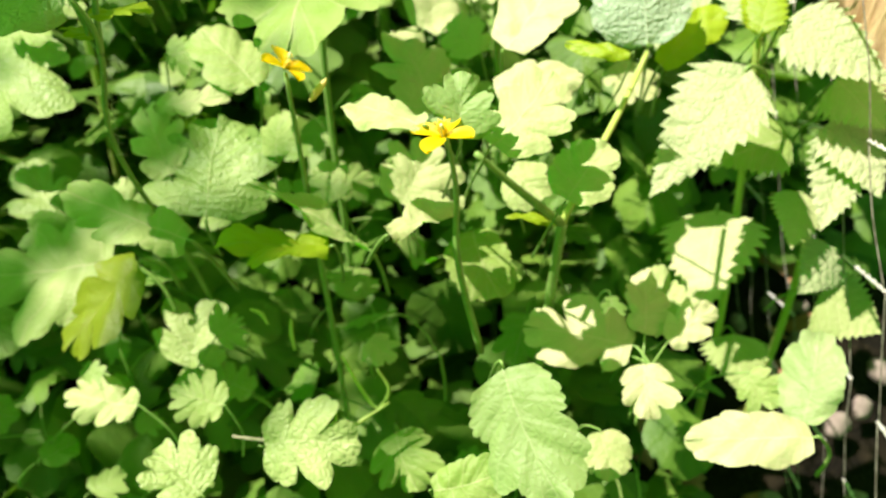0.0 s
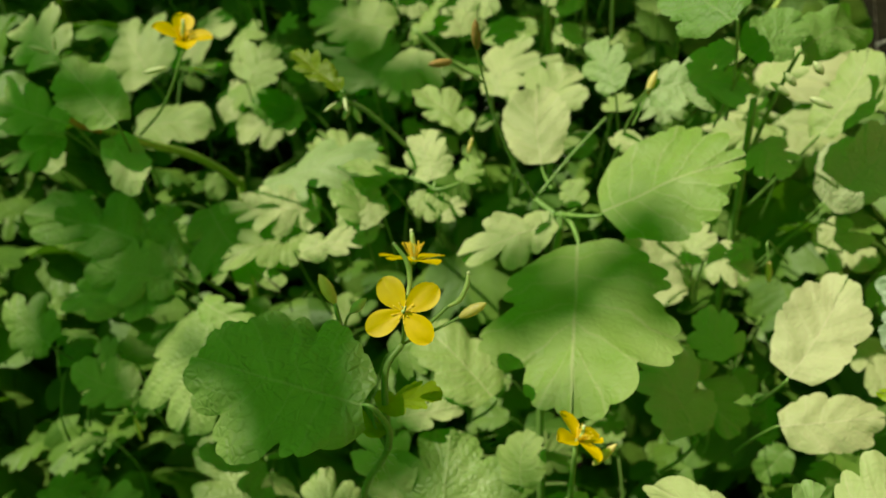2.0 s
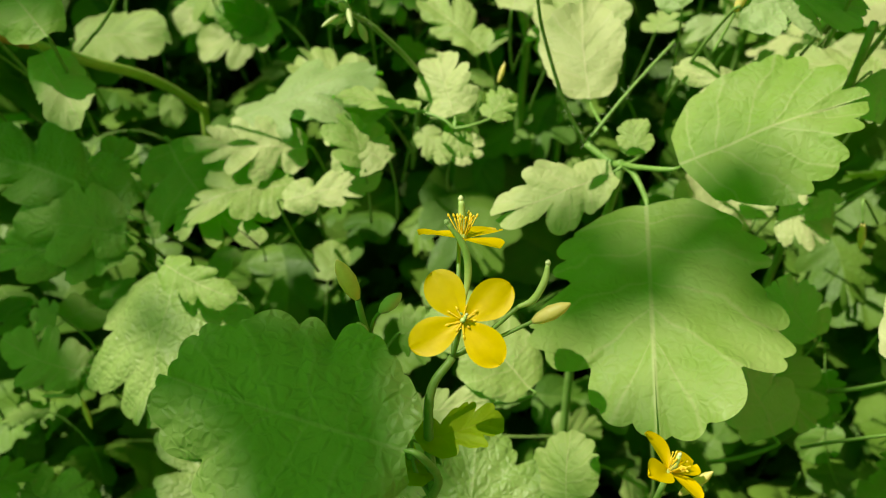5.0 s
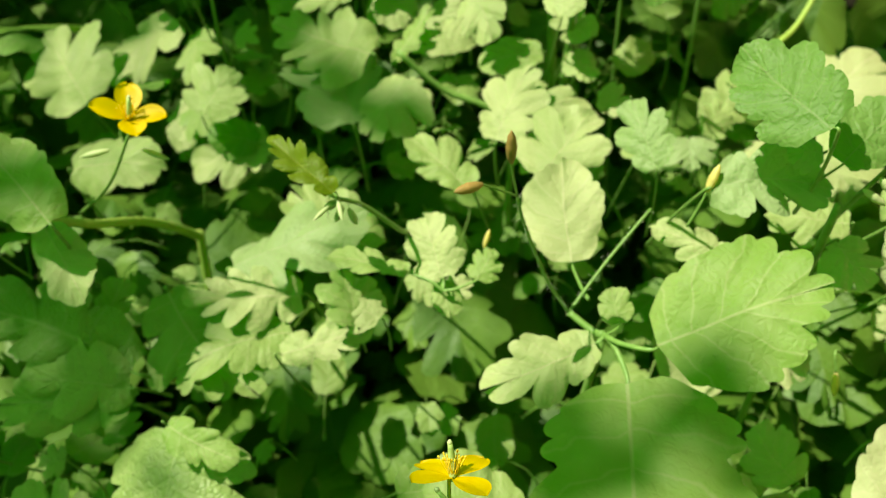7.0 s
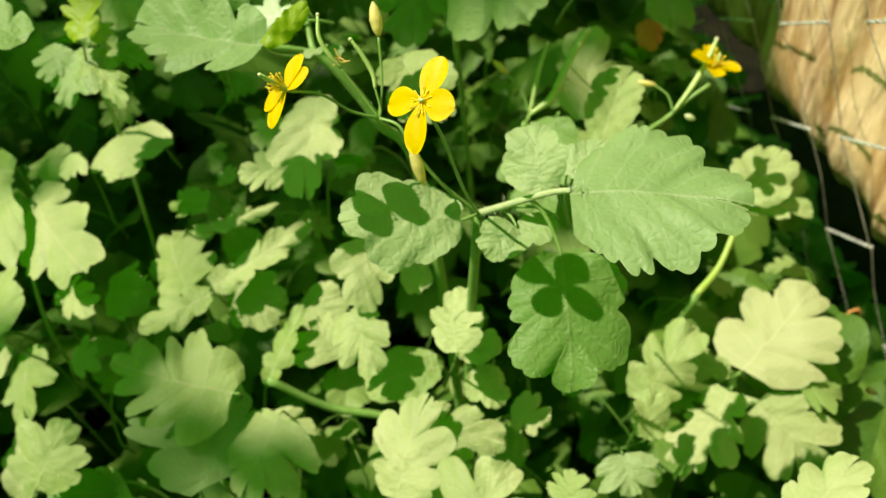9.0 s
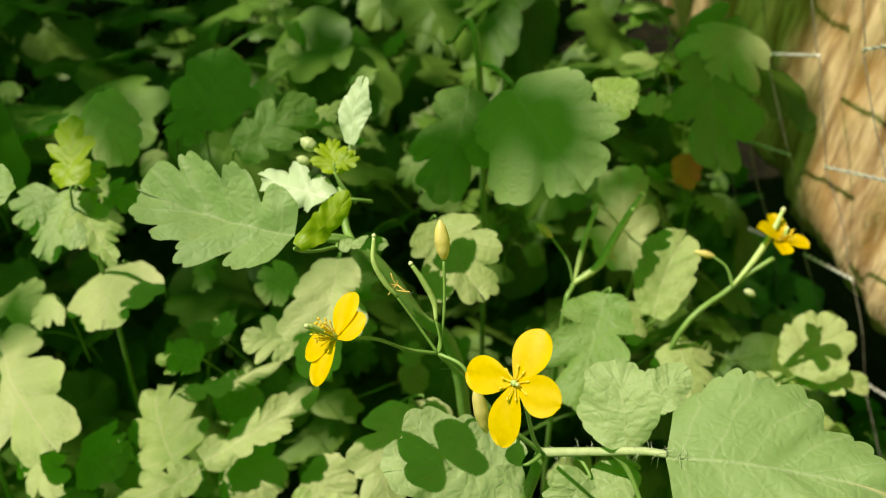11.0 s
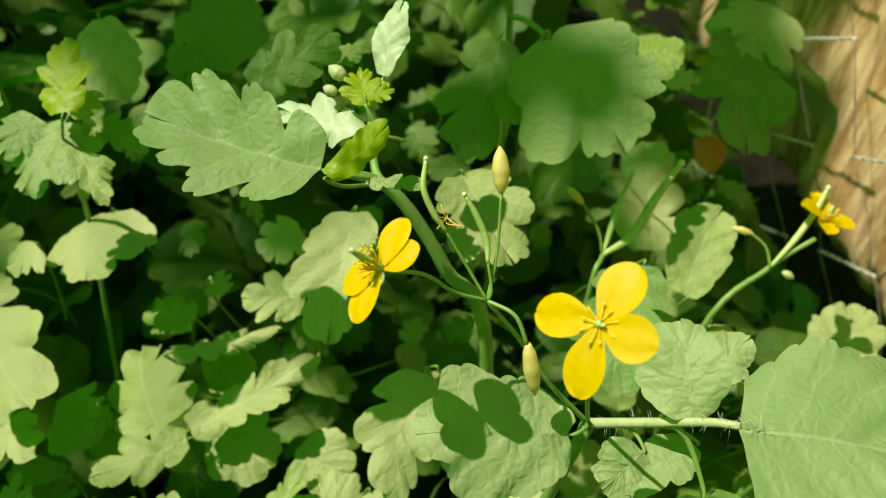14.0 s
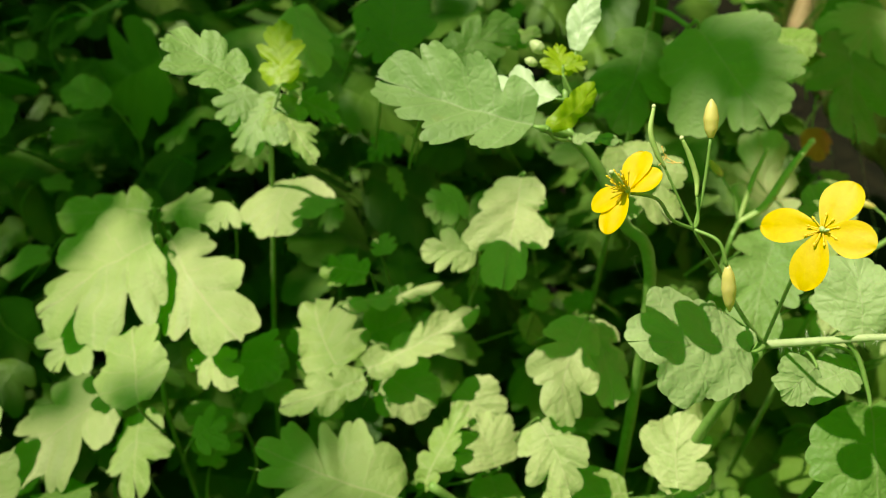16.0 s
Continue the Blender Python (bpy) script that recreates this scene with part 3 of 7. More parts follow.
def build_board(y0, y1, z0, z1, x, thick, seed):
    """An upright rough-sawn plank on edge: hollows and a wavy lower arris."""
    ny, nz = 320, 26
    verts, faces = [], []
    for side in (0, 1):
        for j in range(nz + 1):
            for i in range(ny + 1):
                u, v = i / ny, j / nz
                y, z = y0 + (y1 - y0) * u, z0 + (z1 - z0) * v
                edge = min(v, 1 - v) * nz
                z += (0.004 * noise.noise((y * 22, seed, 0)) + 0.004 * noise.noise((y * 90, seed, 1))) * (edge < 1)
                y += 0.004 * noise.noise((z * 40, seed + 3, 1)) * (min(u, 1 - u) == 0)
                fold = noise.noise((y * 26 + 3 * z, z * 5, seed))
                rough = 0.009 * fold - 0.007 * abs(noise.noise((y * 40 + 4 * z, z * 6, seed + 9))) + 0.003 * noise.noise((y * 70, z * 24, seed + 2))
                round_off = 0.004 * max(0, 1.5 - edge)
                verts.append((x + rough + round_off if side == 0 else x + thick - rough - round_off, y, z))
    w = ny + 1
    m = w * (nz + 1)
    for j in range(nz):
        for i in range(ny):
            a = j * w + i
            faces.append((a, a + w, a + w + 1, a + 1))
            faces.append((m + a, m + a + 1, m + a + w + 1, m + a + w))
    for i in range(ny):
        faces.append((i, i + 1, m + i + 1, m + i))
        a = nz * w + i
        faces.append((a, m + a, m + a + 1, a + 1))
    for j in range(nz):
        a = j * w
        faces.append((a, m + a, m + a + w, a + w))
        b = j * w + ny
        faces.append((b, b + w, m + b + w, m + b))
    return mesh_of("board", verts, faces, BOARD)


fence_board = tagged(new("wooden_board", build_board(-0.35, 1.25, 0.362, 0.62, 0.200, 0.03, 5)), "rough weathered pale wooden board behind wire mesh", "board")
fence_post = tagged(new("fence_post", None), "square weathered wooden post carrying the board", "post")
fence_post.location = (0.268, -0.2, GROUND)


def build_post():
    verts, faces = [], []
    rows = 24
    for j in range(rows + 1):
        z = -0.1 + 0.85 * j / rows
        for a, b in ((-1, -1), (0, -1.08), (1, -1), (1.08, 0), (1, 1), (0, 1.08), (-1, 1), (-1.08, 0)):
            r = 0.035 + 0.002 * noise.noise((a * 3, b * 3, z * 14))
            verts.append((a * r, b * r, z))
    for j in range(rows):
        for k in range(8):
            k2 = (k + 1) % 8
            faces.append((j * 8 + k, j * 8 + k2, (j + 1) * 8 + k2, (j + 1) * 8 + k))
    faces.append(tuple(rows * 8 + k for k in range(8)))
    return mesh_of("post", verts, faces, BOARD)


part("post", build_post(), fence_post)

# hexagonal wire netting, standing just in front of the board
netting = thing("wire_netting", "twisted galvanised hexagonal wire netting before the board", "wire netting", (0.18, 0.4, GROUND))
CELL_Y, CELL_Z, SLANT = 0.1, 0.060, radians(32)


def net_place(u, v):
    """A point of the slanting, slack net: metres along its strands and across them."""
    y, z = 0.638 - u * math.cos(SLANT) - v * math.sin(SLANT), 0.371 + u * math.sin(SLANT) - v * math.cos(SLANT)
    bulge = 0.010 * noise.noise((y * 4, z * 5, 8)) - 0.20 * (z - 0.36)
    return Vector((0.180 + bulge, y + 0.006 * noise.noise((y * 9, z * 9, 2)), max(z, GROUND) + 0.006 * noise.noise((y * 9, z * 9, 5))))


def twist(name, a, b, turns):
    """Two wires wound round each other from a to b."""
    way = b - a
    side = way.orthogonal().normalized()
    other = way.normalized().cross(side)
    verts, faces = [], []
    for half in (0, math.pi):
        pts = []
        for k in range(turns * 4 + 1):
            t = k / (turns * 4)
            w = half + t * turns * 2 * math.pi
            pts.append(a + way * t + (side * math.cos(w) + other * math.sin(w)) * 0.0006)
        v, f = tube_arrays(pts, [0.00048, 0.00048], 6, 2, len(verts))
        verts += v
        faces += f
    root = Vector(netting.location)
    part(name, mesh_of(name, [v - root for v in verts], faces, WIRE), netting)


def strand(a, b):
    root = Vector(netting.location)
    mid = a.lerp(b, 0.5)
    mid += Vector((0.002 * noise.noise(mid * 90), 0.008 * noise.noise(mid * 60), 0.006 * noise.noise(mid * 75)))
    verts, faces = tube_arrays([a - root, mid - root, b - root], [0.00032, 0.00032], 6, 6)
    part("wire", mesh_of("wire", verts, faces, SHADED_WIRE), netting)


for row in range(-7, 9):
    v = row * CELL_Z
    for col in range(-5, 13):
        u = (col - 0.4 + (0.5 if row % 2 else 0)) * CELL_Y
        p0, p1 = net_place(u, v), net_place(u + CELL_Y * 0.60, v)
        if not (GROUND + 0.01 < p0.z < 0.66 and -0.3 < p0.y < 0.98):
            continue
        twist("twisted_wire", p0, p1, 4)
        strand(p1, net_place(u + CELL_Y * 0.52, v + CELL_Z))
        strand(p0, net_place(u + CELL_Y * 0.08, v + CELL_Z))



def tendril(place, turn, size):
    """A dry tendril, curled up on the wires."""
    points = [(size * (0.5 + 0.06 * k) * math.cos(0.75 * k), size * 0.12 * k, size * (0.4 + 0.05 * k) * math.sin(0.75 * k)) for k in range(8)]
    verts, faces = tube_arrays(points, [size * 0.16, size * 0.2, size * 0.14, size * 0.06], 6, 3)
    ob = new("withered_tendril", mesh_of("withered_tendril", verts, faces, RUST))
    ob.matrix_world = pose(*place, 0, turn, turn)
    tagged(ob, "curled rust-brown withered tendril caught on the wire netting", "dead tendril", "withered tendrils on the netting")


tendril((0.170, 0.603, 0.352), 20, 0.0055)
tendril((0.168, 0.558, 0.357), 70, 0.005)
tendril((0.170, 0.571, 0.329), 140, 0.0045)

# ---- plants and their leaves ----
p_front = thing("celandine_plant", "celandine plant with pale sunlit leaflets and one yellow flower", "celandine plant", (0.03, 0.2, GROUND), "celandine plants in the bed")
p_nettle = thing("nettle", "stinging nettle with pale green saw-toothed leaves beside a wire fence", "nettle", (0.16, 0.3, GROUND), "")
p_low_left = thing("celandine_plant", "low celandine plant with broad pale and olive lobed leaves", "celandine plant", (-0.17, 0.2, GROUND), "celandine plants in the bed")
p_mid = thing("celandine_plant", "celandine plant with a broad half-shaded terminal leaflet", "celandine plant", (-0.05, 0.3, GROUND), "celandine plants in the bed")
p_flower_pair = thing("celandine_plant", "celandine plant with two yellow flowers and closed buds", "celandine plant", (-0.12, 0.22, GROUND), "celandine plants in the bed")
p_left = thing("celandine_plant", "celandine plant with wrinkled green leaves in dappled light", "celandine plant", (-0.25, 0.37, GROUND), "celandine plants in the bed")
p_left_far = thing("celandine_plant", "celandine plant with a yellow flower on a thick bent stalk", "celandine plant", (-0.25, 0.46, GROUND), "celandine plants in the bed")
p_centre = thing("celandine_plant", "celandine plant with pale deeply lobed leaflets", "celandine plant", (-0.16, 0.45, GROUND), "celandine plants in the bed")
p_right = thing("celandine_plant", "leafy celandine shoot with glaucous young leaves and buds", "celandine plant", (0.04, 0.43, GROUND), "celandine plants in the bed")
p_right_low = thing("celandine_plant", "celandine plant with shaded round leaves near the fence", "celandine plant", (0.06, 0.36, GROUND), "celandine plants in the bed")
p_fence = thing("celandine_plant", "celandine plant with pale leaves by the wire mesh", "celandine plant", (0.1, 0.6, GROUND), "celandine plants in the bed")
p_tall = thing("celandine_plant", "tall celandine plant with large glaucous leaves and two open yellow flowers", "celandine plant", (-0.04, 0.57, GROUND), "celandine plants in the bed")
p_under = thing("celandine_plant", "celandine plant with pale leaflets under the tall flowers", "celandine plant", (-0.1, 0.6, GROUND), "celandine plants in the bed")
p_back = thing("celandine_plant", "celandine plant with large dark green lobed leaves in half shade", "celandine plant", (0.0, 0.72, GROUND), "celandine plants in the bed")
p_back_right = thing("celandine_plant", "celandine plant with small yellow flower and green pods", "celandine plant", (0.08, 0.7, GROUND), "celandine plants in the bed")
p_shoot = thing("celandine_plant", "celandine shoot with a crinkled grey-green leaf and yellow-green top", "celandine plant", (-0.1, 0.66, GROUND), "celandine plants in the bed")
p_far_left = thing("celandine_plant", "celandine plant with round pale leaves in strong sun", "celandine plant", (-0.21, 0.68, GROUND), "celandine plants in the bed")
p_crown = thing("celandine_plant", "young celandine shoot with a yellow-green top leaf and bud cluster", "celandine plant", (-0.19, 0.7, GROUND), "celandine plants in the bed")
leaf(p_front, (0.0166, 0.2318, 0.4223), (0.0394, 0.2580, 0.4375), (-0.1200, -0.4198, 0.8996), 0.0312, "lobed", stalk=(0.0069, 0.2146, 0.3662))
leaf(p_front, (-0.0045, 0.2268, 0.4363), (-0.0359, 0.2563, 0.4240), (-0.2400, 0.1440, 0.9600), 0.0176, "round", stalk=(0.0157, 0.2085, 0.3922))
leaf(p_front, (0.0068, 0.2263, 0.4300), (0.0069, 0.2416, 0.4477), (0.0000, -0.7557, 0.6549), 0.0273, "lobed", skin=GREY_LEAF, stalk=(0.0098, 0.2152, 0.3717), label="crinkled grey-green young leaf")
leaf(p_front, (0.0448, 0.2297, 0.3991), (0.0613, 0.2503, 0.4109), (-0.1200, -0.4198, 0.8996), 0.0267, "round", stalk=(0.0346, 0.2155, 0.3478))
leaf(p_right_low, (0.0195, 0.2972, 0.3988), (0.0585, 0.2986, 0.4046), (-0.1200, -0.4198, 0.8996), 0.0220, "wedge", skin=SUN_PAINTED_LEAF, stalk=(0.0052, 0.3047, 0.3505))
leaf(p_right_low, (0.0250, 0.3118, 0.4067), (0.0522, 0.3476, 0.4270), (-0.1200, -0.4198, 0.8996), 0.0273, "wedge", skin=SUN_PAINTED_LEAF, stalk=(0.0159, 0.3001, 0.3501))
leaf(p_front, (0.0822, 0.2201, 0.3244), (0.0357, 0.2336, 0.3214), (-0.1200, -0.4198, 0.8996), 0.0330, "lobed", skin=SUN_PAINTED_LEAF, stalk=(0.0905, 0.2001, 0.3101))
leaf(p_front, (0.0852, 0.2241, 0.3264), (0.0902, 0.2599, 0.3289), (-0.1200, -0.4198, 0.8996), 0.0211, "lobed", skin=SUN_PAINTED_LEAF, stalk=(0.0818, 0.1978, 0.3006))
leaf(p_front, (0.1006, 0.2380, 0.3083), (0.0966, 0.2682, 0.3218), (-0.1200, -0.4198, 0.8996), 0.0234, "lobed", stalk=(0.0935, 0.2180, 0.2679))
leaf(p_front, (0.0942, 0.2221, 0.3244), (0.1159, 0.2342, 0.3345), (-0.1200, -0.4198, 0.8996), 0.0171, "lobed", skin=SUN_PAINTED_LEAF, stalk=(0.0817, 0.2071, 0.2908))
leaf(p_front, (0.0832, 0.2119, 0.3264), (0.0836, 0.1898, 0.3181), (-0.1200, -0.4198, 0.8996), 0.0248, "lobed", skin=SUN_PAINTED_LEAF, stalk=(0.0714, 0.2261, 0.2988))
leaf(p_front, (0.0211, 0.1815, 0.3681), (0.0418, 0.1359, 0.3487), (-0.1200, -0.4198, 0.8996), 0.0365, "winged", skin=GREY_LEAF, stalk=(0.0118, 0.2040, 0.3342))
leaf(p_front, (0.1515, 0.1846, 0.3133), (0.0981, 0.1864, 0.3076), (-0.1200, -0.4198, 0.8996), 0.0219, "wedge", skin=SUN_PAINTED_LEAF, stalk=(0.1602, 0.1854, 0.2815))
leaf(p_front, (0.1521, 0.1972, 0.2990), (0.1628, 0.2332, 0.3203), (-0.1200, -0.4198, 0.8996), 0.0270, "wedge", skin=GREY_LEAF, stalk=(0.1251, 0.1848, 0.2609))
leaf(p_front, (-0.0035, 0.1484, 0.3361), (0.0242, 0.1539, 0.3424), (-0.1200, -0.4198, 0.8996), 0.0174, "round", stalk=(-0.0130, 0.1523, 0.2958))
leaf(p_front, (0.1346, 0.2253, 0.2998), (0.1473, 0.2111, 0.2948), (-0.1200, -0.4198, 0.8996), 0.0228, "lobed", stalk=(0.1146, 0.2292, 0.2698))
leaf(p_front, (0.0644, 0.1900, 0.3099), (0.0700, 0.1716, 0.3021), (-0.1200, -0.4198, 0.8996), 0.0204, "round", stalk=(0.0571, 0.2005, 0.2801))
leaf(p_nettle, (0.1319, 0.3147, 0.3990), (0.0889, 0.2725, 0.3607), (-0.2498, -0.4997, 0.8294), 0.0364, "nettle", skin=NETTLE_LEAF, stalk=(0.1506, 0.3275, 0.3671))
leaf(p_nettle, (0.1442, 0.3374, 0.4033), (0.1317, 0.3909, 0.4266), (-0.1200, -0.4198, 0.8996), 0.0280, "nettle", skin=NETTLE_LEAF, stalk=(0.1515, 0.3101, 0.3476))
leaf(p_nettle, (0.1448, 0.3265, 0.4130), (0.1844, 0.2954, 0.4038), (-0.1200, -0.4198, 0.8996), 0.0311, "nettle", skin=NETTLE_LEAF, stalk=(0.1274, 0.3382, 0.3703))
leaf(p_nettle, (0.1334, 0.3186, 0.4125), (0.1437, 0.3476, 0.4274), (-0.1200, -0.4198, 0.8996), 0.0162, "nettle", skin=YOUNG_LEAF, stalk=(0.1317, 0.3017, 0.3579))
leaf(p_nettle, (0.1371, 0.3208, 0.4097), (0.1281, 0.3460, 0.4202), (-0.1200, -0.4198, 0.8996), 0.0145, "nettle", skin=YOUNG_LEAF, stalk=(0.1445, 0.3055, 0.3576))
leaf(p_nettle, (0.0883, 0.3212, 0.4029), (0.0812, 0.3464, 0.4365), (0.0000, -0.8000, 0.6000), 0.0440, "round", skin=BACK_LEAF, cup=0.5, stalk=(0.1012, 0.3058, 0.3402), label="grey-green veined back of a young leaf")
leaf(p_nettle, (0.0955, 0.3257, 0.3895), (0.1287, 0.3503, 0.4054), (-0.1200, -0.4198, 0.8996), 0.0170, "round", skin=YOUNG_LEAF, stalk=(0.0873, 0.3101, 0.3374))
leaf(p_nettle, (0.0743, 0.2871, 0.4232), (0.0482, 0.2950, 0.4234), (-0.1200, -0.4198, 0.8996), 0.0066, "oval", skin=YOUNG_LEAF, stalk=(0.0985, 0.2849, 0.3746))
leaf(p_nettle, (0.1011, 0.3352, 0.3861), (0.1254, 0.3683, 0.4047), (-0.1200, -0.4198, 0.8996), 0.0195, "nettle", skin=NETTLE_LEAF, stalk=(0.0966, 0.3142, 0.3330))
leaf(p_nettle, (0.1417, 0.3247, 0.3037), (0.1287, 0.2742, 0.2785), (-0.1200, -0.4198, 0.8996), 0.0468, "nettle", stalk=(0.1497, 0.3432, 0.2787))
leaf(p_nettle, (0.1626, 0.3183, 0.3562), (0.1248, 0.3102, 0.3474), (-0.1200, -0.4198, 0.8996), 0.0278, "nettle", stalk=(0.1812, 0.3199, 0.3208))
leaf(p_nettle, (0.1711, 0.3054, 0.3340), (0.1628, 0.2805, 0.3213), (-0.1200, -0.4198, 0.8996), 0.0252, "nettle", stalk=(0.1737, 0.3172, 0.3035))
leaf(p_nettle, (0.1731, 0.3191, 0.3893), (0.1902, 0.2951, 0.3804), (-0.1200, -0.4198, 0.8996), 0.0281, "nettle", stalk=(0.1629, 0.3286, 0.3497))
leaf(p_nettle, (0.1771, 0.3134, 0.3719), (0.1909, 0.2776, 0.3570), (-0.1200, -0.4198, 0.8996), 0.0324, "nettle", skin=NETTLE_LEAF, stalk=(0.1680, 0.3295, 0.3374))
leaf(p_nettle, (0.1828, 0.3068, 0.3642), (0.1655, 0.2692, 0.3444), (-0.1200, -0.4198, 0.8996), 0.0260, "nettle", skin=NETTLE_LEAF, stalk=(0.1884, 0.3248, 0.3333))
leaf(p_nettle, (0.1916, 0.2925, 0.3087), (0.1707, 0.2735, 0.2971), (-0.1200, -0.4198, 0.8996), 0.0258, "nettle", skin=NETTLE_LEAF, stalk=(0.1979, 0.3030, 0.2809))
leaf(p_nettle, (0.1850, 0.2789, 0.2908), (0.2110, 0.2591, 0.2851), (-0.1200, -0.4198, 0.8996), 0.0347, "nettle", stalk=(0.1688, 0.2915, 0.2624))
leaf(p_nettle, (0.1516, 0.2795, 0.2580), (0.1514, 0.2504, 0.2444), (-0.1200, -0.4198, 0.8996), 0.0308, "nettle", stalk=(0.1528, 0.2967, 0.2330))
leaf(p_low_left, (-0.1566, 0.2899, 0.3021), (-0.2301, 0.2866, 0.2908), (-0.1200, -0.4198, 0.8996), 0.0668, "lobed", stalk=(-0.1336, 0.2793, 0.2731))
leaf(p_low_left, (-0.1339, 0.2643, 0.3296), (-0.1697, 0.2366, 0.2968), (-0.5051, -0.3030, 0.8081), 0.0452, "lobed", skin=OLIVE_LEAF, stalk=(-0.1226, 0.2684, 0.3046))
leaf(p_low_left, (-0.0991, 0.2416, 0.3642), (-0.1579, 0.2674, 0.3684), (-0.1200, -0.4198, 0.8996), 0.0244, "lobed", stalk=(-0.0855, 0.2261, 0.3217))
leaf(p_low_left, (-0.1023, 0.2680, 0.3491), (-0.1000, 0.3143, 0.3710), (-0.1200, -0.4198, 0.8996), 0.0612, "lobed", skin=CRINKLED_LEAF, stalk=(-0.1122, 0.2366, 0.2995))
leaf(p_low_left, (-0.1196, 0.2869, 0.3569), (-0.1366, 0.3201, 0.3702), (-0.1200, -0.4198, 0.8996), 0.0262, "lobed", stalk=(-0.1176, 0.2590, 0.3104))
leaf(p_low_left, (-0.0427, 0.2413, 0.3629), (-0.0903, 0.2387, 0.3680), (0.0984, 0.1476, 0.9841), 0.0228, "lobed", skin=YOUNG_LEAF, stalk=(-0.0355, 0.2372, 0.3196))
leaf(p_low_left, (-0.0283, 0.2468, 0.3532), (-0.0754, 0.2546, 0.3867), (0.5883, 0.1961, 0.7845), 0.0136, "oval", stalk=(-0.0265, 0.2375, 0.2995))
leaf(p_front, (-0.0195, 0.2121, 0.3991), (0.0076, 0.2560, 0.3755), (0.3015, 0.3015, 0.9045), 0.0124, "lobed", stalk=(-0.0250, 0.1912, 0.3642))
leaf(p_mid, (-0.0027, 0.3077, 0.3743), (-0.0238, 0.3536, 0.3928), (-0.1200, -0.4198, 0.8996), 0.0391, "lobed", stalk=(0.0010, 0.2854, 0.3235))
leaf(p_low_left, (-0.0535, 0.2812, 0.3457), (-0.0519, 0.2974, 0.3535), (-0.1200, -0.4198, 0.8996), 0.0307, "round", skin=CRINKLED_LEAF, stalk=(-0.0695, 0.2626, 0.3034))
leaf(p_front, (-0.0170, 0.2559, 0.3706), (-0.0048, 0.2815, 0.3841), (-0.1200, -0.4198, 0.8996), 0.0342, "lobed", stalk=(-0.0169, 0.2359, 0.3221))
leaf(p_low_left, (-0.1270, 0.2574, 0.2510), (-0.1162, 0.2906, 0.2679), (-0.1200, -0.4198, 0.8996), 0.0448, "lobed", skin=CRINKLED_LEAF, stalk=(-0.1381, 0.2333, 0.2164))
leaf(p_low_left, (-0.0448, 0.3248, 0.1966), (-0.0306, 0.3120, 0.1925), (-0.1200, -0.4198, 0.8996), 0.0245, "lobed", stalk=(-0.0681, 0.3149, 0.1716))
leaf(p_mid, (-0.0817, 0.3198, 0.3821), (-0.1118, 0.3509, 0.3926), (-0.1200, -0.4198, 0.8996), 0.0305, "round", stalk=(-0.0625, 0.3017, 0.3337))
leaf(p_mid, (-0.0110, 0.3963, 0.3609), (0.0155, 0.4355, 0.3827), (-0.1200, -0.4198, 0.8996), 0.0369, "round", stalk=(-0.0288, 0.3650, 0.3100))
leaf(p_front, (0.0133, 0.2712, 0.3437), (0.0254, 0.2411, 0.3312), (-0.1200, -0.4198, 0.8996), 0.0333, "round", stalk=(0.0095, 0.2771, 0.3117))
leaf(p_front, (0.0275, 0.2669, 0.3829), (0.0426, 0.2541, 0.3789), (-0.1200, -0.4198, 0.8996), 0.0227, "round", stalk=(0.0203, 0.2645, 0.3416))
leaf(p_low_left, (-0.2607, 0.3432, 0.2507), (-0.2891, 0.3135, 0.2331), (-0.1200, -0.4198, 0.8996), 0.0627, "lobed", skin=CRINKLED_LEAF, stalk=(-0.2348, 0.3394, 0.2257))
leaf(p_low_left, (-0.1882, 0.3094, 0.2933), (-0.2233, 0.3514, 0.3082), (-0.1200, -0.4198, 0.8996), 0.0355, "lobed", skin=CRINKLED_LEAF, stalk=(-0.1704, 0.2766, 0.2551))
leaf(p_low_left, (-0.2543, 0.3099, 0.2381), (-0.2369, 0.2840, 0.2283), (-0.1200, -0.4198, 0.8996), 0.0329, "lobed", skin=CRINKLED_LEAF, stalk=(-0.2520, 0.3086, 0.2131))
leaf(p_low_left, (-0.0722, 0.1818, 0.3092), (-0.0310, 0.1794, 0.3136), (-0.1200, -0.4198, 0.8996), 0.0374, "lobed", skin=CRINKLED_LEAF, stalk=(-0.1055, 0.1853, 0.2733))
leaf(p_low_left, (-0.0959, 0.1688, 0.2913), (-0.1194, 0.1863, 0.2964), (-0.1200, -0.4198, 0.8996), 0.0330, "lobed", skin=CRINKLED_LEAF, stalk=(-0.0938, 0.1641, 0.2574))
leaf(p_low_left, (-0.1370, 0.2205, 0.2773), (-0.1763, 0.2300, 0.2765), (-0.1200, -0.4198, 0.8996), 0.0227, "deep", stalk=(-0.1216, 0.2131, 0.2482))
leaf(p_low_left, (-0.0919, 0.2065, 0.2995), (-0.1178, 0.2147, 0.2998), (-0.1200, -0.4198, 0.8996), 0.0260, "deep", stalk=(-0.0891, 0.2016, 0.2668))
leaf(p_low_left, (-0.1044, 0.2454, 0.2959), (-0.0919, 0.2541, 0.3017), (-0.1200, -0.4198, 0.8996), 0.0278, "deep", stalk=(-0.1193, 0.2351, 0.2611))
leaf(p_front, (-0.0345, 0.2483, 0.2926), (-0.0210, 0.2378, 0.2895), (-0.1200, -0.4198, 0.8996), 0.0208, "lobed", stalk=(-0.0329, 0.2473, 0.2626))
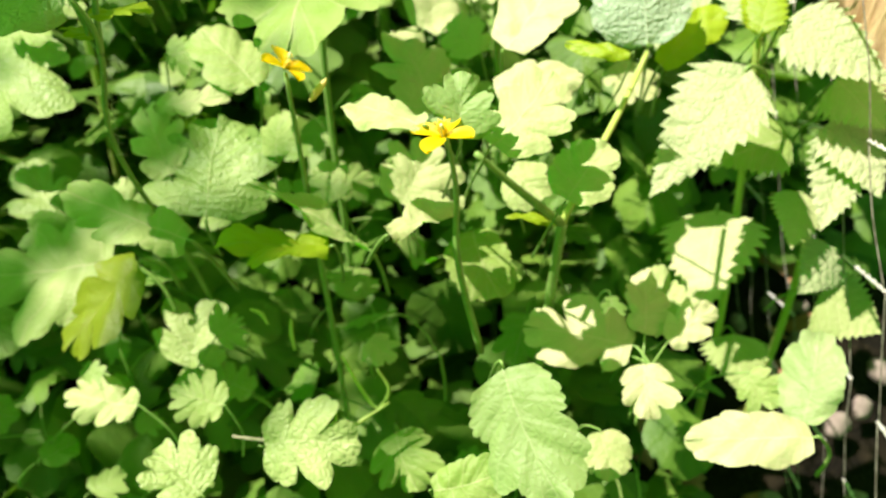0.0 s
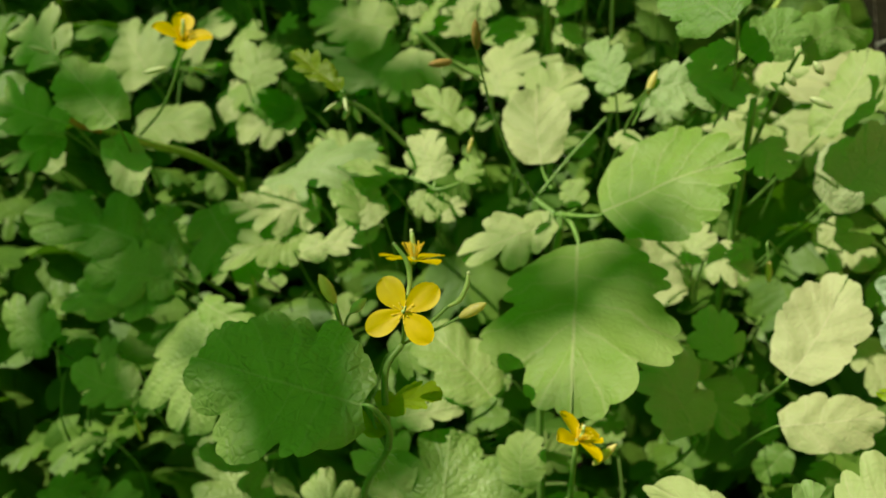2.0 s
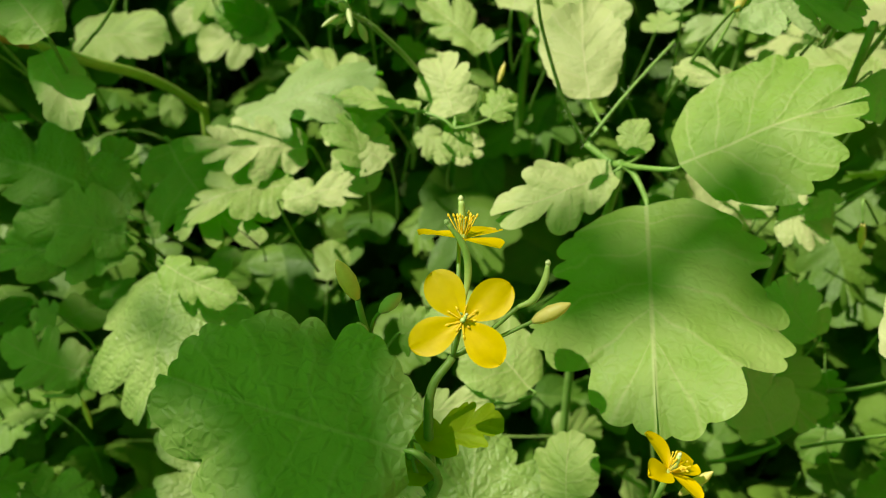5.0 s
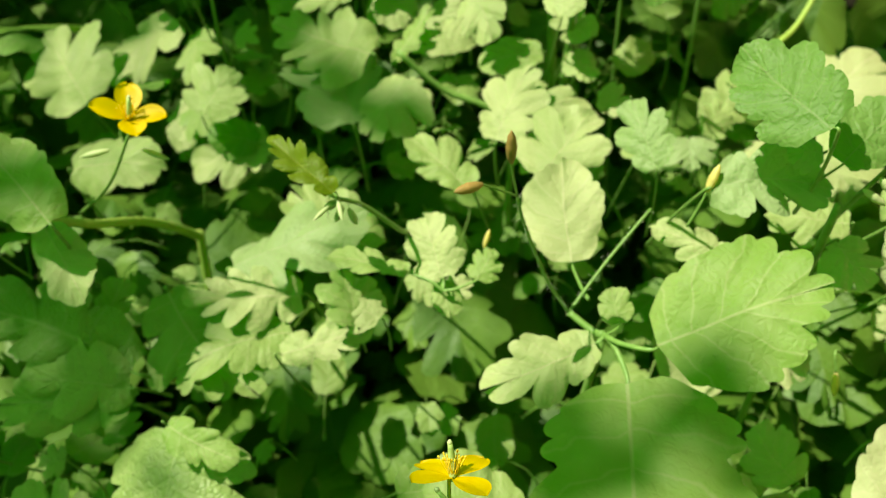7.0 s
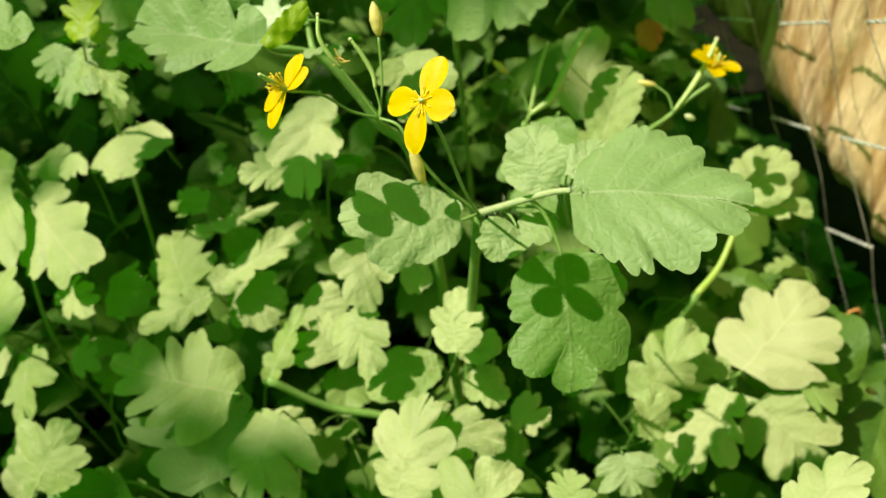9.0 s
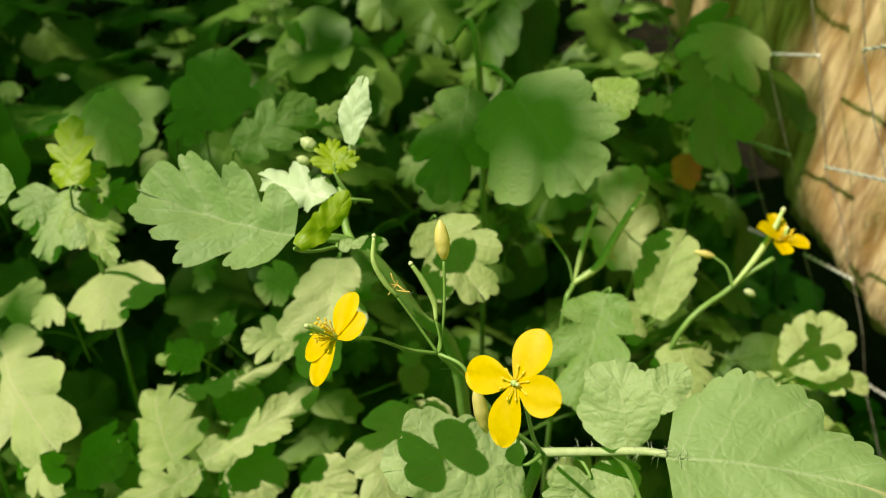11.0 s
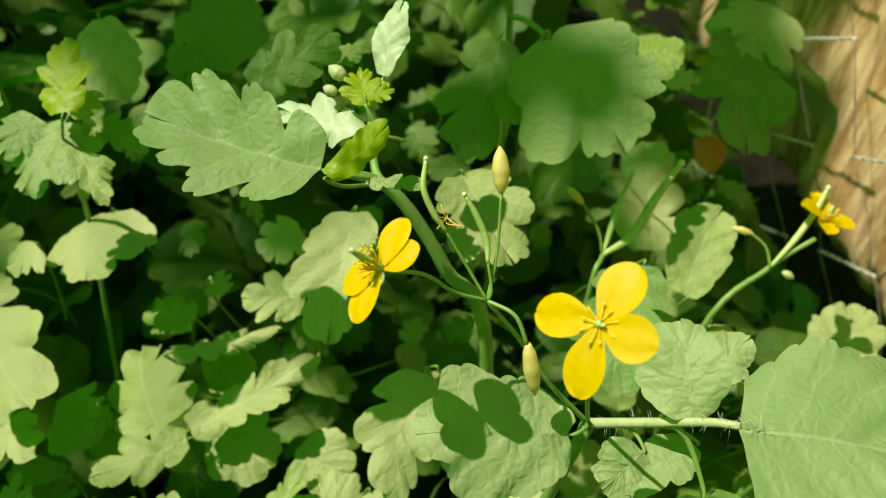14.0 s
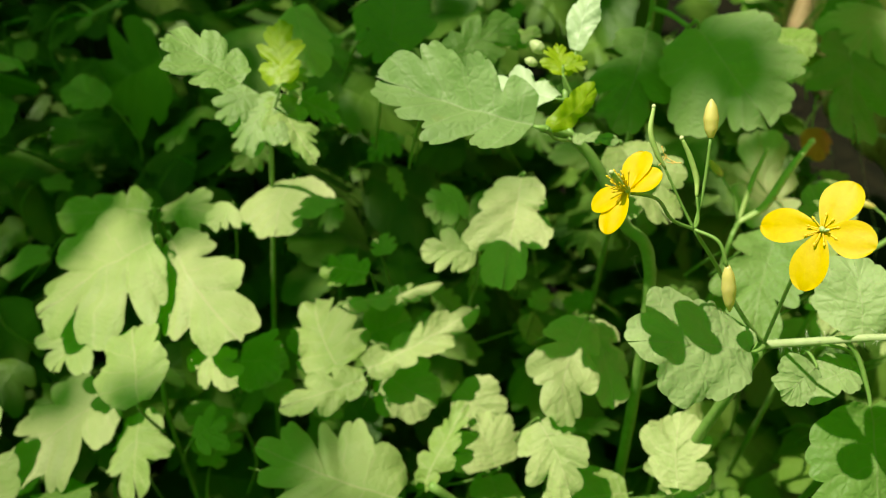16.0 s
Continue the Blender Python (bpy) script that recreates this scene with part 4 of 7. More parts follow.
leaf(p_front, (-0.0195, 0.2019, 0.2896), (-0.0093, 0.1779, 0.2798), (-0.1200, -0.4198, 0.8996), 0.0289, "lobed", stalk=(-0.0181, 0.2137, 0.2634))
leaf(p_mid, (-0.0511, 0.3544, 0.4385), (-0.0583, 0.2742, 0.4327), (-0.2209, -0.0502, 0.9740), 0.0674, "terminal", cup=0.1, droop=0.06, stalk=(-0.0560, 0.3720, 0.4370))
leaf(p_mid, (-0.0631, 0.4016, 0.4374), (-0.0650, 0.4404, 0.4552), (-0.1200, -0.4198, 0.8996), 0.0297, "oval", skin=SUN_PAINTED_LEAF, stalk=(-0.0600, 0.3850, 0.4400))
leaf(p_mid, (-0.0452, 0.3573, 0.4484), (0.0086, 0.3647, 0.4723), (-0.3523, -0.3020, 0.8858), 0.0435, "notched", stalk=(-0.0560, 0.3720, 0.4370))
leaf(p_mid, (-0.0574, 0.3693, 0.4373), (-0.0974, 0.3571, 0.4263), (-0.1200, -0.4198, 0.8996), 0.0232, "lobed", stalk=(-0.0560, 0.3720, 0.4370))
leaf(p_mid, (-0.0501, 0.3755, 0.4375), (-0.0522, 0.3878, 0.4430), (-0.1200, -0.4198, 0.8996), 0.0131, "round", stalk=(-0.0560, 0.3720, 0.4370))
leaf(p_flower_pair, (-0.1173, 0.2460, 0.4713), (-0.1729, 0.2645, 0.4702), (-0.0999, -0.2996, 0.9488), 0.0480, "terminal", skin=CRINKLED_LEAF, stalk=(-0.1144, 0.2485, 0.4492))
leaf(p_flower_pair, (-0.1191, 0.2558, 0.4591), (-0.0988, 0.2642, 0.4570), (0.0000, 0.2425, 0.9701), 0.0129, "lobed", skin=YOUNG_LEAF, stalk=(-0.1144, 0.2485, 0.4492))
leaf(p_flower_pair, (-0.1140, 0.2488, 0.4545), (-0.1304, 0.2608, 0.4521), (0.0000, 0.1961, 0.9806), 0.0092, "lobed", skin=YOUNG_LEAF, stalk=(-0.1144, 0.2485, 0.4492))
leaf(p_left, (-0.2129, 0.3755, 0.3772), (-0.2180, 0.3230, 0.3510), (-0.1200, -0.4198, 0.8996), 0.0720, "lobed", skin=CRINKLED_LEAF, stalk=(-0.2144, 0.3970, 0.3455))
leaf(p_left, (-0.2469, 0.3484, 0.3463), (-0.2830, 0.3624, 0.3480), (-0.1200, -0.4198, 0.8996), 0.0253, "lobed", stalk=(-0.2293, 0.3442, 0.3070))
leaf(p_left, (-0.2337, 0.3899, 0.3678), (-0.2983, 0.3941, 0.3612), (-0.1200, -0.4198, 0.8996), 0.0345, "deep", skin=CRINKLED_LEAF, stalk=(-0.2110, 0.3857, 0.3291))
leaf(p_left, (-0.2298, 0.3941, 0.3829), (-0.3199, 0.4286, 0.3870), (-0.1200, -0.4198, 0.8996), 0.0389, "lobed", skin=CRINKLED_LEAF, stalk=(-0.2091, 0.3820, 0.3386))
leaf(p_left, (-0.2327, 0.3906, 0.3786), (-0.2818, 0.3978, 0.3754), (-0.1200, -0.4198, 0.8996), 0.0352, "lobed", skin=CRINKLED_LEAF, stalk=(-0.2104, 0.3843, 0.3375))
leaf(p_centre, (-0.2266, 0.4331, 0.3912), (-0.1836, 0.3887, 0.3763), (-0.1200, -0.4198, 0.8996), 0.0449, "deep", stalk=(-0.2348, 0.4528, 0.3528))
leaf(p_centre, (-0.2012, 0.4404, 0.3930), (-0.1412, 0.4594, 0.4099), (-0.1200, -0.4198, 0.8996), 0.0490, "lobed", skin=GREY_LEAF, stalk=(-0.2189, 0.4344, 0.3420))
leaf(p_centre, (-0.1760, 0.3974, 0.3907), (-0.1362, 0.4063, 0.4001), (-0.1200, -0.4198, 0.8996), 0.0156, "lobed", stalk=(-0.1938, 0.3998, 0.3416))
leaf(p_centre, (-0.1098, 0.4032, 0.4288), (-0.1171, 0.4279, 0.4394), (-0.1200, -0.4198, 0.8996), 0.0241, "lobed", stalk=(-0.1100, 0.4000, 0.4270))
leaf(p_centre, (-0.0982, 0.4029, 0.4290), (-0.0913, 0.4138, 0.4351), (-0.1200, -0.4198, 0.8996), 0.0133, "lobed", stalk=(-0.1100, 0.4000, 0.4270))
leaf(p_centre, (-0.1329, 0.4010, 0.4088), (-0.1560, 0.4149, 0.4122), (-0.1200, -0.4198, 0.8996), 0.0222, "lobed", stalk=(-0.1249, 0.4004, 0.3605))
leaf(p_centre, (-0.1241, 0.4372, 0.3956), (-0.1118, 0.4228, 0.3905), (-0.1200, -0.4198, 0.8996), 0.0159, "lobed", stalk=(-0.1349, 0.4460, 0.3532))
leaf(p_centre, (-0.1107, 0.4260, 0.3880), (-0.0980, 0.4348, 0.3938), (-0.1200, -0.4198, 0.8996), 0.0145, "lobed", stalk=(-0.1235, 0.4247, 0.3412))
leaf(p_centre, (-0.1213, 0.4070, 0.4286), (-0.1547, 0.4183, 0.4263), (0.0000, 0.1961, 0.9806), 0.0142, "lobed", stalk=(-0.1100, 0.4000, 0.4270))
leaf(p_centre, (-0.1104, 0.4081, 0.4240), (-0.1072, 0.3945, 0.4180), (-0.1200, -0.4198, 0.8996), 0.0117, "round", stalk=(-0.1100, 0.4000, 0.4270))
leaf(p_centre, (-0.2155, 0.3699, 0.3869), (-0.1849, 0.3548, 0.3839), (-0.1200, -0.4198, 0.8996), 0.0155, "lobed", stalk=(-0.2237, 0.3879, 0.3446))
leaf(p_left_far, (-0.1993, 0.5570, 0.3682), (-0.2434, 0.5427, 0.3556), (-0.1200, -0.4198, 0.8996), 0.0332, "lobed", stalk=(-0.1838, 0.5516, 0.3331))
leaf(p_left_far, (-0.3001, 0.5291, 0.3698), (-0.2512, 0.5268, 0.3752), (-0.1200, -0.4198, 0.8996), 0.0357, "round", stalk=(-0.3181, 0.5213, 0.3255))
leaf(p_left_far, (-0.2451, 0.4057, 0.4551), (-0.2793, 0.4398, 0.4665), (-0.1200, -0.4198, 0.8996), 0.0292, "round", stalk=(-0.2287, 0.3957, 0.3968))
leaf(p_left_far, (-0.2591, 0.4222, 0.4398), (-0.2391, 0.3941, 0.4294), (-0.1200, -0.4198, 0.8996), 0.0219, "round", stalk=(-0.2680, 0.4412, 0.3944))
leaf(p_left_far, (-0.2888, 0.4567, 0.4596), (-0.3170, 0.4792, 0.4664), (-0.1200, -0.4198, 0.8996), 0.0334, "lobed", stalk=(-0.2697, 0.4458, 0.4030))
leaf(p_left_far, (-0.2804, 0.4333, 0.4375), (-0.3272, 0.4525, 0.4402), (-0.1200, -0.4198, 0.8996), 0.0258, "lobed", stalk=(-0.2533, 0.4273, 0.3858))
leaf(p_left_far, (-0.2873, 0.4375, 0.4299), (-0.3170, 0.4235, 0.4194), (-0.1200, -0.4198, 0.8996), 0.0217, "lobed", stalk=(-0.2676, 0.4474, 0.3857))
leaf(p_left_far, (-0.2521, 0.5648, 0.3506), (-0.2544, 0.5952, 0.3645), (-0.1200, -0.4198, 0.8996), 0.0196, "round", stalk=(-0.2506, 0.5360, 0.3046))
leaf(p_left_far, (-0.3008, 0.5765, 0.3736), (-0.3336, 0.6223, 0.3906), (-0.1200, -0.4198, 0.8996), 0.0561, "lobed", stalk=(-0.2803, 0.5419, 0.3243))
leaf(p_left_far, (-0.2298, 0.5431, 0.3928), (-0.2149, 0.5674, 0.4061), (-0.1200, -0.4198, 0.8996), 0.0367, "lobed", stalk=(-0.2398, 0.5202, 0.3416))
leaf(p_left_far, (-0.2643, 0.4246, 0.3636), (-0.2891, 0.4517, 0.3729), (-0.1200, -0.4198, 0.8996), 0.0269, "lobed", stalk=(-0.2500, 0.4157, 0.3182))
leaf(p_left_far, (-0.2603, 0.4308, 0.3623), (-0.2529, 0.4532, 0.3738), (-0.1200, -0.4198, 0.8996), 0.0175, "lobed", stalk=(-0.2627, 0.4234, 0.3160))
leaf(p_left_far, (-0.3095, 0.4558, 0.3928), (-0.3279, 0.4771, 0.4003), (-0.1200, -0.4198, 0.8996), 0.0180, "lobed", stalk=(-0.2926, 0.4456, 0.3444))
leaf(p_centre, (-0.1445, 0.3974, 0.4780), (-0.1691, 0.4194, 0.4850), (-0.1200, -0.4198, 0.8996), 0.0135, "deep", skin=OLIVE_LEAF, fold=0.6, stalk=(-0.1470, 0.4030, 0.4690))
leaf(p_centre, (-0.1520, 0.5304, 0.3961), (-0.1763, 0.5745, 0.4135), (-0.1200, -0.4198, 0.8996), 0.0477, "lobed", skin=GREY_LEAF, stalk=(-0.1416, 0.4992, 0.3430))
leaf(p_centre, (-0.1336, 0.5564, 0.4038), (-0.1190, 0.5361, 0.3963), (-0.1200, -0.4198, 0.8996), 0.0273, "lobed", stalk=(-0.1444, 0.5527, 0.3616))
leaf(p_centre, (-0.0960, 0.4693, 0.4102), (-0.1244, 0.4970, 0.4193), (-0.1200, -0.4198, 0.8996), 0.0217, "lobed", stalk=(-0.0902, 0.4530, 0.3588))
leaf(p_right_low, (0.0128, 0.3968, 0.3913), (0.0338, 0.3896, 0.3907), (-0.1200, -0.4198, 0.8996), 0.0275, "lobed", stalk=(0.0084, 0.3957, 0.3472))
leaf(p_right_low, (0.0180, 0.3439, 0.3837), (0.0054, 0.3640, 0.3914), (-0.1200, -0.4198, 0.8996), 0.0226, "lobed", stalk=(0.0298, 0.3360, 0.3365))
leaf(p_right_low, (0.0001, 0.3544, 0.3647), (0.0223, 0.3269, 0.3548), (-0.1200, -0.4198, 0.8996), 0.0336, "lobed", stalk=(-0.0032, 0.3689, 0.3288))
leaf(p_right, (0.0610, 0.4069, 0.4138), (0.1012, 0.4362, 0.4328), (-0.1200, -0.4198, 0.8996), 0.0298, "round", skin=NETTLE_LEAF, stalk=(0.0394, 0.3961, 0.3575))
leaf(p_right, (0.0537, 0.4155, 0.4440), (0.0782, 0.4470, 0.4711), (-0.5051, -0.3030, 0.8081), 0.0237, "round", stalk=(0.0397, 0.4016, 0.3792))
leaf(p_right, (-0.0242, 0.4014, 0.4762), (0.0153, 0.3974, 0.4796), (-0.1200, -0.4198, 0.8996), 0.0224, "lobed", skin=GREY_LEAF, stalk=(0.0140, 0.4000, 0.4550))
leaf(p_right, (-0.0305, 0.4326, 0.4552), (-0.0385, 0.4613, 0.4675), (-0.1200, -0.4198, 0.8996), 0.0194, "lobed", skin=GREY_LEAF, stalk=(-0.0173, 0.4179, 0.3963))
leaf(p_right, (0.0427, 0.4189, 0.4412), (0.0113, 0.4260, 0.4403), (-0.1200, -0.4198, 0.8996), 0.0267, "lobed", stalk=(0.0580, 0.4168, 0.3908))
leaf(p_right, (0.0387, 0.4505, 0.4487), (0.0662, 0.4671, 0.4601), (-0.1200, -0.4198, 0.8996), 0.0255, "lobed", stalk=(0.0252, 0.4395, 0.3912))
leaf(p_right_low, (0.0694, 0.4194, 0.3956), (0.0891, 0.3959, 0.3873), (-0.1200, -0.4198, 0.8996), 0.0268, "lobed", stalk=(0.0584, 0.4234, 0.3549))
leaf(p_right_low, (0.0356, 0.4011, 0.3999), (0.0233, 0.3918, 0.3939), (-0.1200, -0.4198, 0.8996), 0.0119, "lobed", stalk=(0.0449, 0.4004, 0.3574))
leaf(p_right_low, (0.1037, 0.4171, 0.3651), (0.1187, 0.3992, 0.3588), (-0.1200, -0.4198, 0.8996), 0.0295, "lobed", stalk=(0.0905, 0.4186, 0.3273))
leaf(p_right_low, (0.0861, 0.3814, 0.3528), (0.1084, 0.3619, 0.3467), (-0.1200, -0.4198, 0.8996), 0.0314, "lobed", stalk=(0.0716, 0.3884, 0.3165))
leaf(p_mid, (-0.0665, 0.4746, 0.4119), (-0.0424, 0.5036, 0.4287), (-0.1200, -0.4198, 0.8996), 0.0420, "lobed", stalk=(-0.0764, 0.4374, 0.3565))
leaf(p_mid, (-0.0848, 0.5034, 0.4083), (-0.0661, 0.5387, 0.4272), (-0.1200, -0.4198, 0.8996), 0.0370, "lobed", stalk=(-0.0897, 0.4593, 0.3522))
leaf(p_mid, (-0.1296, 0.3150, 0.3744), (-0.0947, 0.3189, 0.3809), (-0.1200, -0.4198, 0.8996), 0.0136, "lobed", stalk=(-0.1367, 0.3111, 0.3290))
leaf(p_low_left, (-0.1440, 0.2949, 0.3089), (-0.1644, 0.3253, 0.3203), (-0.1200, -0.4198, 0.8996), 0.0300, "lobed", skin=CRINKLED_LEAF, stalk=(-0.1372, 0.2673, 0.2695))
leaf(p_mid, (-0.0721, 0.2884, 0.3683), (-0.0699, 0.3093, 0.3784), (-0.1200, -0.4198, 0.8996), 0.0232, "round", stalk=(-0.0704, 0.2795, 0.3219))
leaf(p_mid, (-0.0432, 0.2709, 0.3600), (-0.0539, 0.2875, 0.3663), (-0.1200, -0.4198, 0.8996), 0.0203, "lobed", stalk=(-0.0387, 0.2665, 0.3166))
leaf(p_mid, (-0.1279, 0.3413, 0.3842), (-0.1080, 0.3433, 0.3878), (-0.1200, -0.4198, 0.8996), 0.0237, "deep", stalk=(-0.1278, 0.3349, 0.3390))
leaf(p_mid, (0.0105, 0.4053, 0.3785), (0.0162, 0.4270, 0.3894), (-0.1200, -0.4198, 0.8996), 0.0162, "lobed", stalk=(-0.0003, 0.3807, 0.3304))
leaf(p_left, (-0.3045, 0.3841, 0.3360), (-0.3368, 0.4098, 0.3437), (-0.1200, -0.4198, 0.8996), 0.0343, "lobed", skin=CRINKLED_LEAF, stalk=(-0.2813, 0.3694, 0.2949))
leaf(p_left, (-0.2680, 0.3791, 0.3418), (-0.2805, 0.3801, 0.3406), (-0.1200, -0.4198, 0.8996), 0.0179, "lobed", stalk=(-0.2594, 0.3774, 0.3045))
leaf(p_left, (-0.2988, 0.3182, 0.2700), (-0.2590, 0.3370, 0.2841), (-0.1200, -0.4198, 0.8996), 0.0344, "lobed", skin=CRINKLED_LEAF, stalk=(-0.3124, 0.3155, 0.2343))
leaf(p_right, (0.0006, 0.3826, 0.5158), (-0.0183, 0.4207, 0.5183), (-0.5051, -0.3030, 0.8081), 0.0262, "winged", skin=DEEP_LEAF, stalk=(0.0151, 0.3698, 0.4540))
leaf(p_right, (0.0092, 0.3891, 0.4974), (0.0305, 0.4050, 0.5076), (-0.1200, -0.4198, 0.8996), 0.0193, "round", skin=DEEP_LEAF, stalk=(0.0025, 0.3865, 0.4341))
leaf(p_right, (0.0272, 0.3908, 0.4989), (0.0692, 0.4309, 0.4877), (0.5051, -0.3030, 0.8081), 0.019, "round", skin=DEEP_LEAF, stalk=(0.0111, 0.3790, 0.4453))
leaf(p_right, (0.0061, 0.3946, 0.4983), (-0.0049, 0.3949, 0.4970), (-0.1200, -0.4198, 0.8996), 0.0110, "round", skin=GREY_LEAF, stalk=(0.0160, 0.3990, 0.4406))
leaf(p_right_low, (0.1007, 0.4454, 0.4406), (0.0931, 0.4603, 0.4466), (-0.1200, -0.4198, 0.8996), 0.0172, "round", stalk=(0.0992, 0.4268, 0.3868))
leaf(p_right, (0.0236, 0.3967, 0.4569), (0.0337, 0.3804, 0.4507), (-0.1200, -0.4198, 0.8996), 0.0206, "lobed", stalk=(0.0206, 0.4092, 0.4072))
leaf(p_right, (-0.0032, 0.3989, 0.4404), (-0.0344, 0.4161, 0.4443), (-0.1200, -0.4198, 0.8996), 0.0149, "lobed", stalk=(0.0180, 0.3943, 0.3877))
leaf(p_fence, (0.0801, 0.5597, 0.3778), (0.1270, 0.5911, 0.3987), (-0.1200, -0.4198, 0.8996), 0.0516, "lobed", skin=SUN_PAINTED_LEAF, stalk=(0.0633, 0.5518, 0.3265))
leaf(p_fence, (0.0798, 0.5628, 0.3756), (0.0536, 0.5742, 0.3775), (-0.1200, -0.4198, 0.8996), 0.0169, "lobed", stalk=(0.0956, 0.5618, 0.3323))
leaf(p_fence, (0.0970, 0.6234, 0.4255), (0.1244, 0.6446, 0.4391), (-0.1200, -0.4198, 0.8996), 0.0282, "wedge", stalk=(0.0837, 0.6097, 0.3699))
leaf(p_fence, (0.1011, 0.6274, 0.4196), (0.1337, 0.6184, 0.4198), (-0.1200, -0.4198, 0.8996), 0.0165, "lobed", stalk=(0.0847, 0.6283, 0.3715))
leaf(p_fence, (0.0980, 0.6238, 0.4212), (0.0782, 0.6238, 0.4185), (-0.1200, -0.4198, 0.8996), 0.0160, "lobed", stalk=(0.1081, 0.6207, 0.3742))
leaf(p_fence, (0.0737, 0.5515, 0.3812), (0.0391, 0.5204, 0.3621), (-0.1200, -0.4198, 0.8996), 0.0397, "deep", stalk=(0.0943, 0.5733, 0.3477))
leaf(p_fence, (0.0861, 0.5508, 0.3672), (0.1076, 0.5140, 0.3529), (-0.1200, -0.4198, 0.8996), 0.0405, "lobed", stalk=(0.0772, 0.5756, 0.3331))
leaf(p_fence, (0.0210, 0.5230, 0.3948), (0.0304, 0.5406, 0.4043), (-0.1200, -0.4198, 0.8996), 0.0185, "lobed", stalk=(0.0266, 0.5241, 0.3453))
leaf(p_fence, (0.0074, 0.5139, 0.4042), (0.0079, 0.4978, 0.3967), (-0.1200, -0.4198, 0.8996), 0.0292, "lobed", skin=GREY_LEAF, stalk=(0.0191, 0.5332, 0.3619))
leaf(p_fence, (-0.0208, 0.4955, 0.4051), (-0.0162, 0.5062, 0.4107), (-0.1200, -0.4198, 0.8996), 0.0220, "lobed", stalk=(-0.0074, 0.5037, 0.3562))
leaf(p_fence, (0.0273, 0.5459, 0.3851), (0.0607, 0.5746, 0.4029), (-0.1200, -0.4198, 0.8996), 0.0294, "lobed", stalk=(0.0200, 0.5386, 0.3326))
leaf(p_tall, (-0.0263, 0.5197, 0.5431), (0.0234, 0.5003, 0.5475), (-0.0504, -0.1511, 0.9872), 0.0486, "winged", skin=SILVER_LEAF, droop=0.12)
leaf(p_tall, (-0.0304, 0.5258, 0.5375), (-0.0293, 0.5456, 0.5498), (-0.1200, -0.4198, 0.8996), 0.0205, "round", skin=GREY_LEAF, stalk=(-0.0300, 0.5255, 0.5370))
leaf(p_tall, (-0.0255, 0.5182, 0.5223), (-0.0284, 0.4838, 0.4947), (-0.0501, -0.6215, 0.7818), 0.0423, "broad", skin=DEEP_LEAF, stalk=(-0.0330, 0.5275, 0.5350))
leaf(p_tall, (-0.0523, 0.5339, 0.5242), (-0.0906, 0.5314, 0.5326), (0.2191, -0.4483, 0.8666), 0.0306, "broad", skin=GREY_LEAF, stalk=(-0.0470, 0.5390, 0.5210))
leaf(p_tall, (-0.0236, 0.5287, 0.5249), (-0.0453, 0.5234, 0.5195), (-0.1200, -0.4198, 0.8996), 0.0136, "round", skin=GREY_LEAF, stalk=(-0.0400, 0.5330, 0.5280))
leaf(p_tall, (-0.0371, 0.5280, 0.5245), (-0.0483, 0.5213, 0.5198), (-0.1200, -0.4198, 0.8996), 0.0142, "round", skin=GREY_LEAF, stalk=(-0.0420, 0.5350, 0.5260))
leaf(p_tall, (-0.0168, 0.5448, 0.5266), (-0.0025, 0.5534, 0.5326), (-0.1200, -0.4198, 0.8996), 0.0133, "round", skin=GREY_LEAF, stalk=(-0.0270, 0.5437, 0.4617))
leaf(p_under, (-0.0741, 0.5991, 0.4708), (-0.0896, 0.5646, 0.4526), (-0.1200, -0.4198, 0.8996), 0.0269, "lobed", stalk=(-0.0698, 0.6165, 0.4251))
leaf(p_under, (-0.0687, 0.6086, 0.4602), (-0.0636, 0.5764, 0.4458), (-0.1200, -0.4198, 0.8996), 0.0237, "lobed", stalk=(-0.0753, 0.6235, 0.4140))
leaf(p_under, (-0.0944, 0.5716, 0.4468), (-0.0854, 0.5458, 0.4360), (-0.1200, -0.4198, 0.8996), 0.0262, "lobed", stalk=(-0.0996, 0.5882, 0.4007))
leaf(p_under, (-0.0397, 0.5416, 0.4385), (-0.0543, 0.5679, 0.4488), (-0.1200, -0.4198, 0.8996), 0.0214, "lobed", stalk=(-0.0402, 0.5361, 0.3828))
leaf(p_under, (-0.0582, 0.5542, 0.4235), (-0.0909, 0.5519, 0.4180), (-0.1200, -0.4198, 0.8996), 0.0236, "round", stalk=(-0.0473, 0.5614, 0.3777))
leaf(p_under, (-0.0725, 0.5393, 0.4114), (-0.0382, 0.5231, 0.4084), (-0.1200, -0.4198, 0.8996), 0.0214, "lobed", stalk=(-0.0932, 0.5553, 0.3659))
leaf(p_under, (-0.0478, 0.5464, 0.4306), (-0.0371, 0.5307, 0.4247), (-0.1200, -0.4198, 0.8996), 0.0180, "round", stalk=(-0.0600, 0.5611, 0.3840))
leaf(p_under, (-0.0345, 0.5355, 0.4093), (-0.0178, 0.5311, 0.4095), (-0.1200, -0.4198, 0.8996), 0.0184, "lobed", stalk=(-0.0514, 0.5461, 0.3625))
leaf(p_under, (-0.0560, 0.5332, 0.4561), (-0.0510, 0.5565, 0.4676), (-0.1200, -0.4198, 0.8996), 0.0230, "lobed", stalk=(-0.0643, 0.5303, 0.3975))
leaf(p_under, (-0.1418, 0.5570, 0.4202), (-0.1949, 0.5803, 0.4240), (-0.1200, -0.4198, 0.8996), 0.0524, "deep", stalk=(-0.1135, 0.5525, 0.3704))
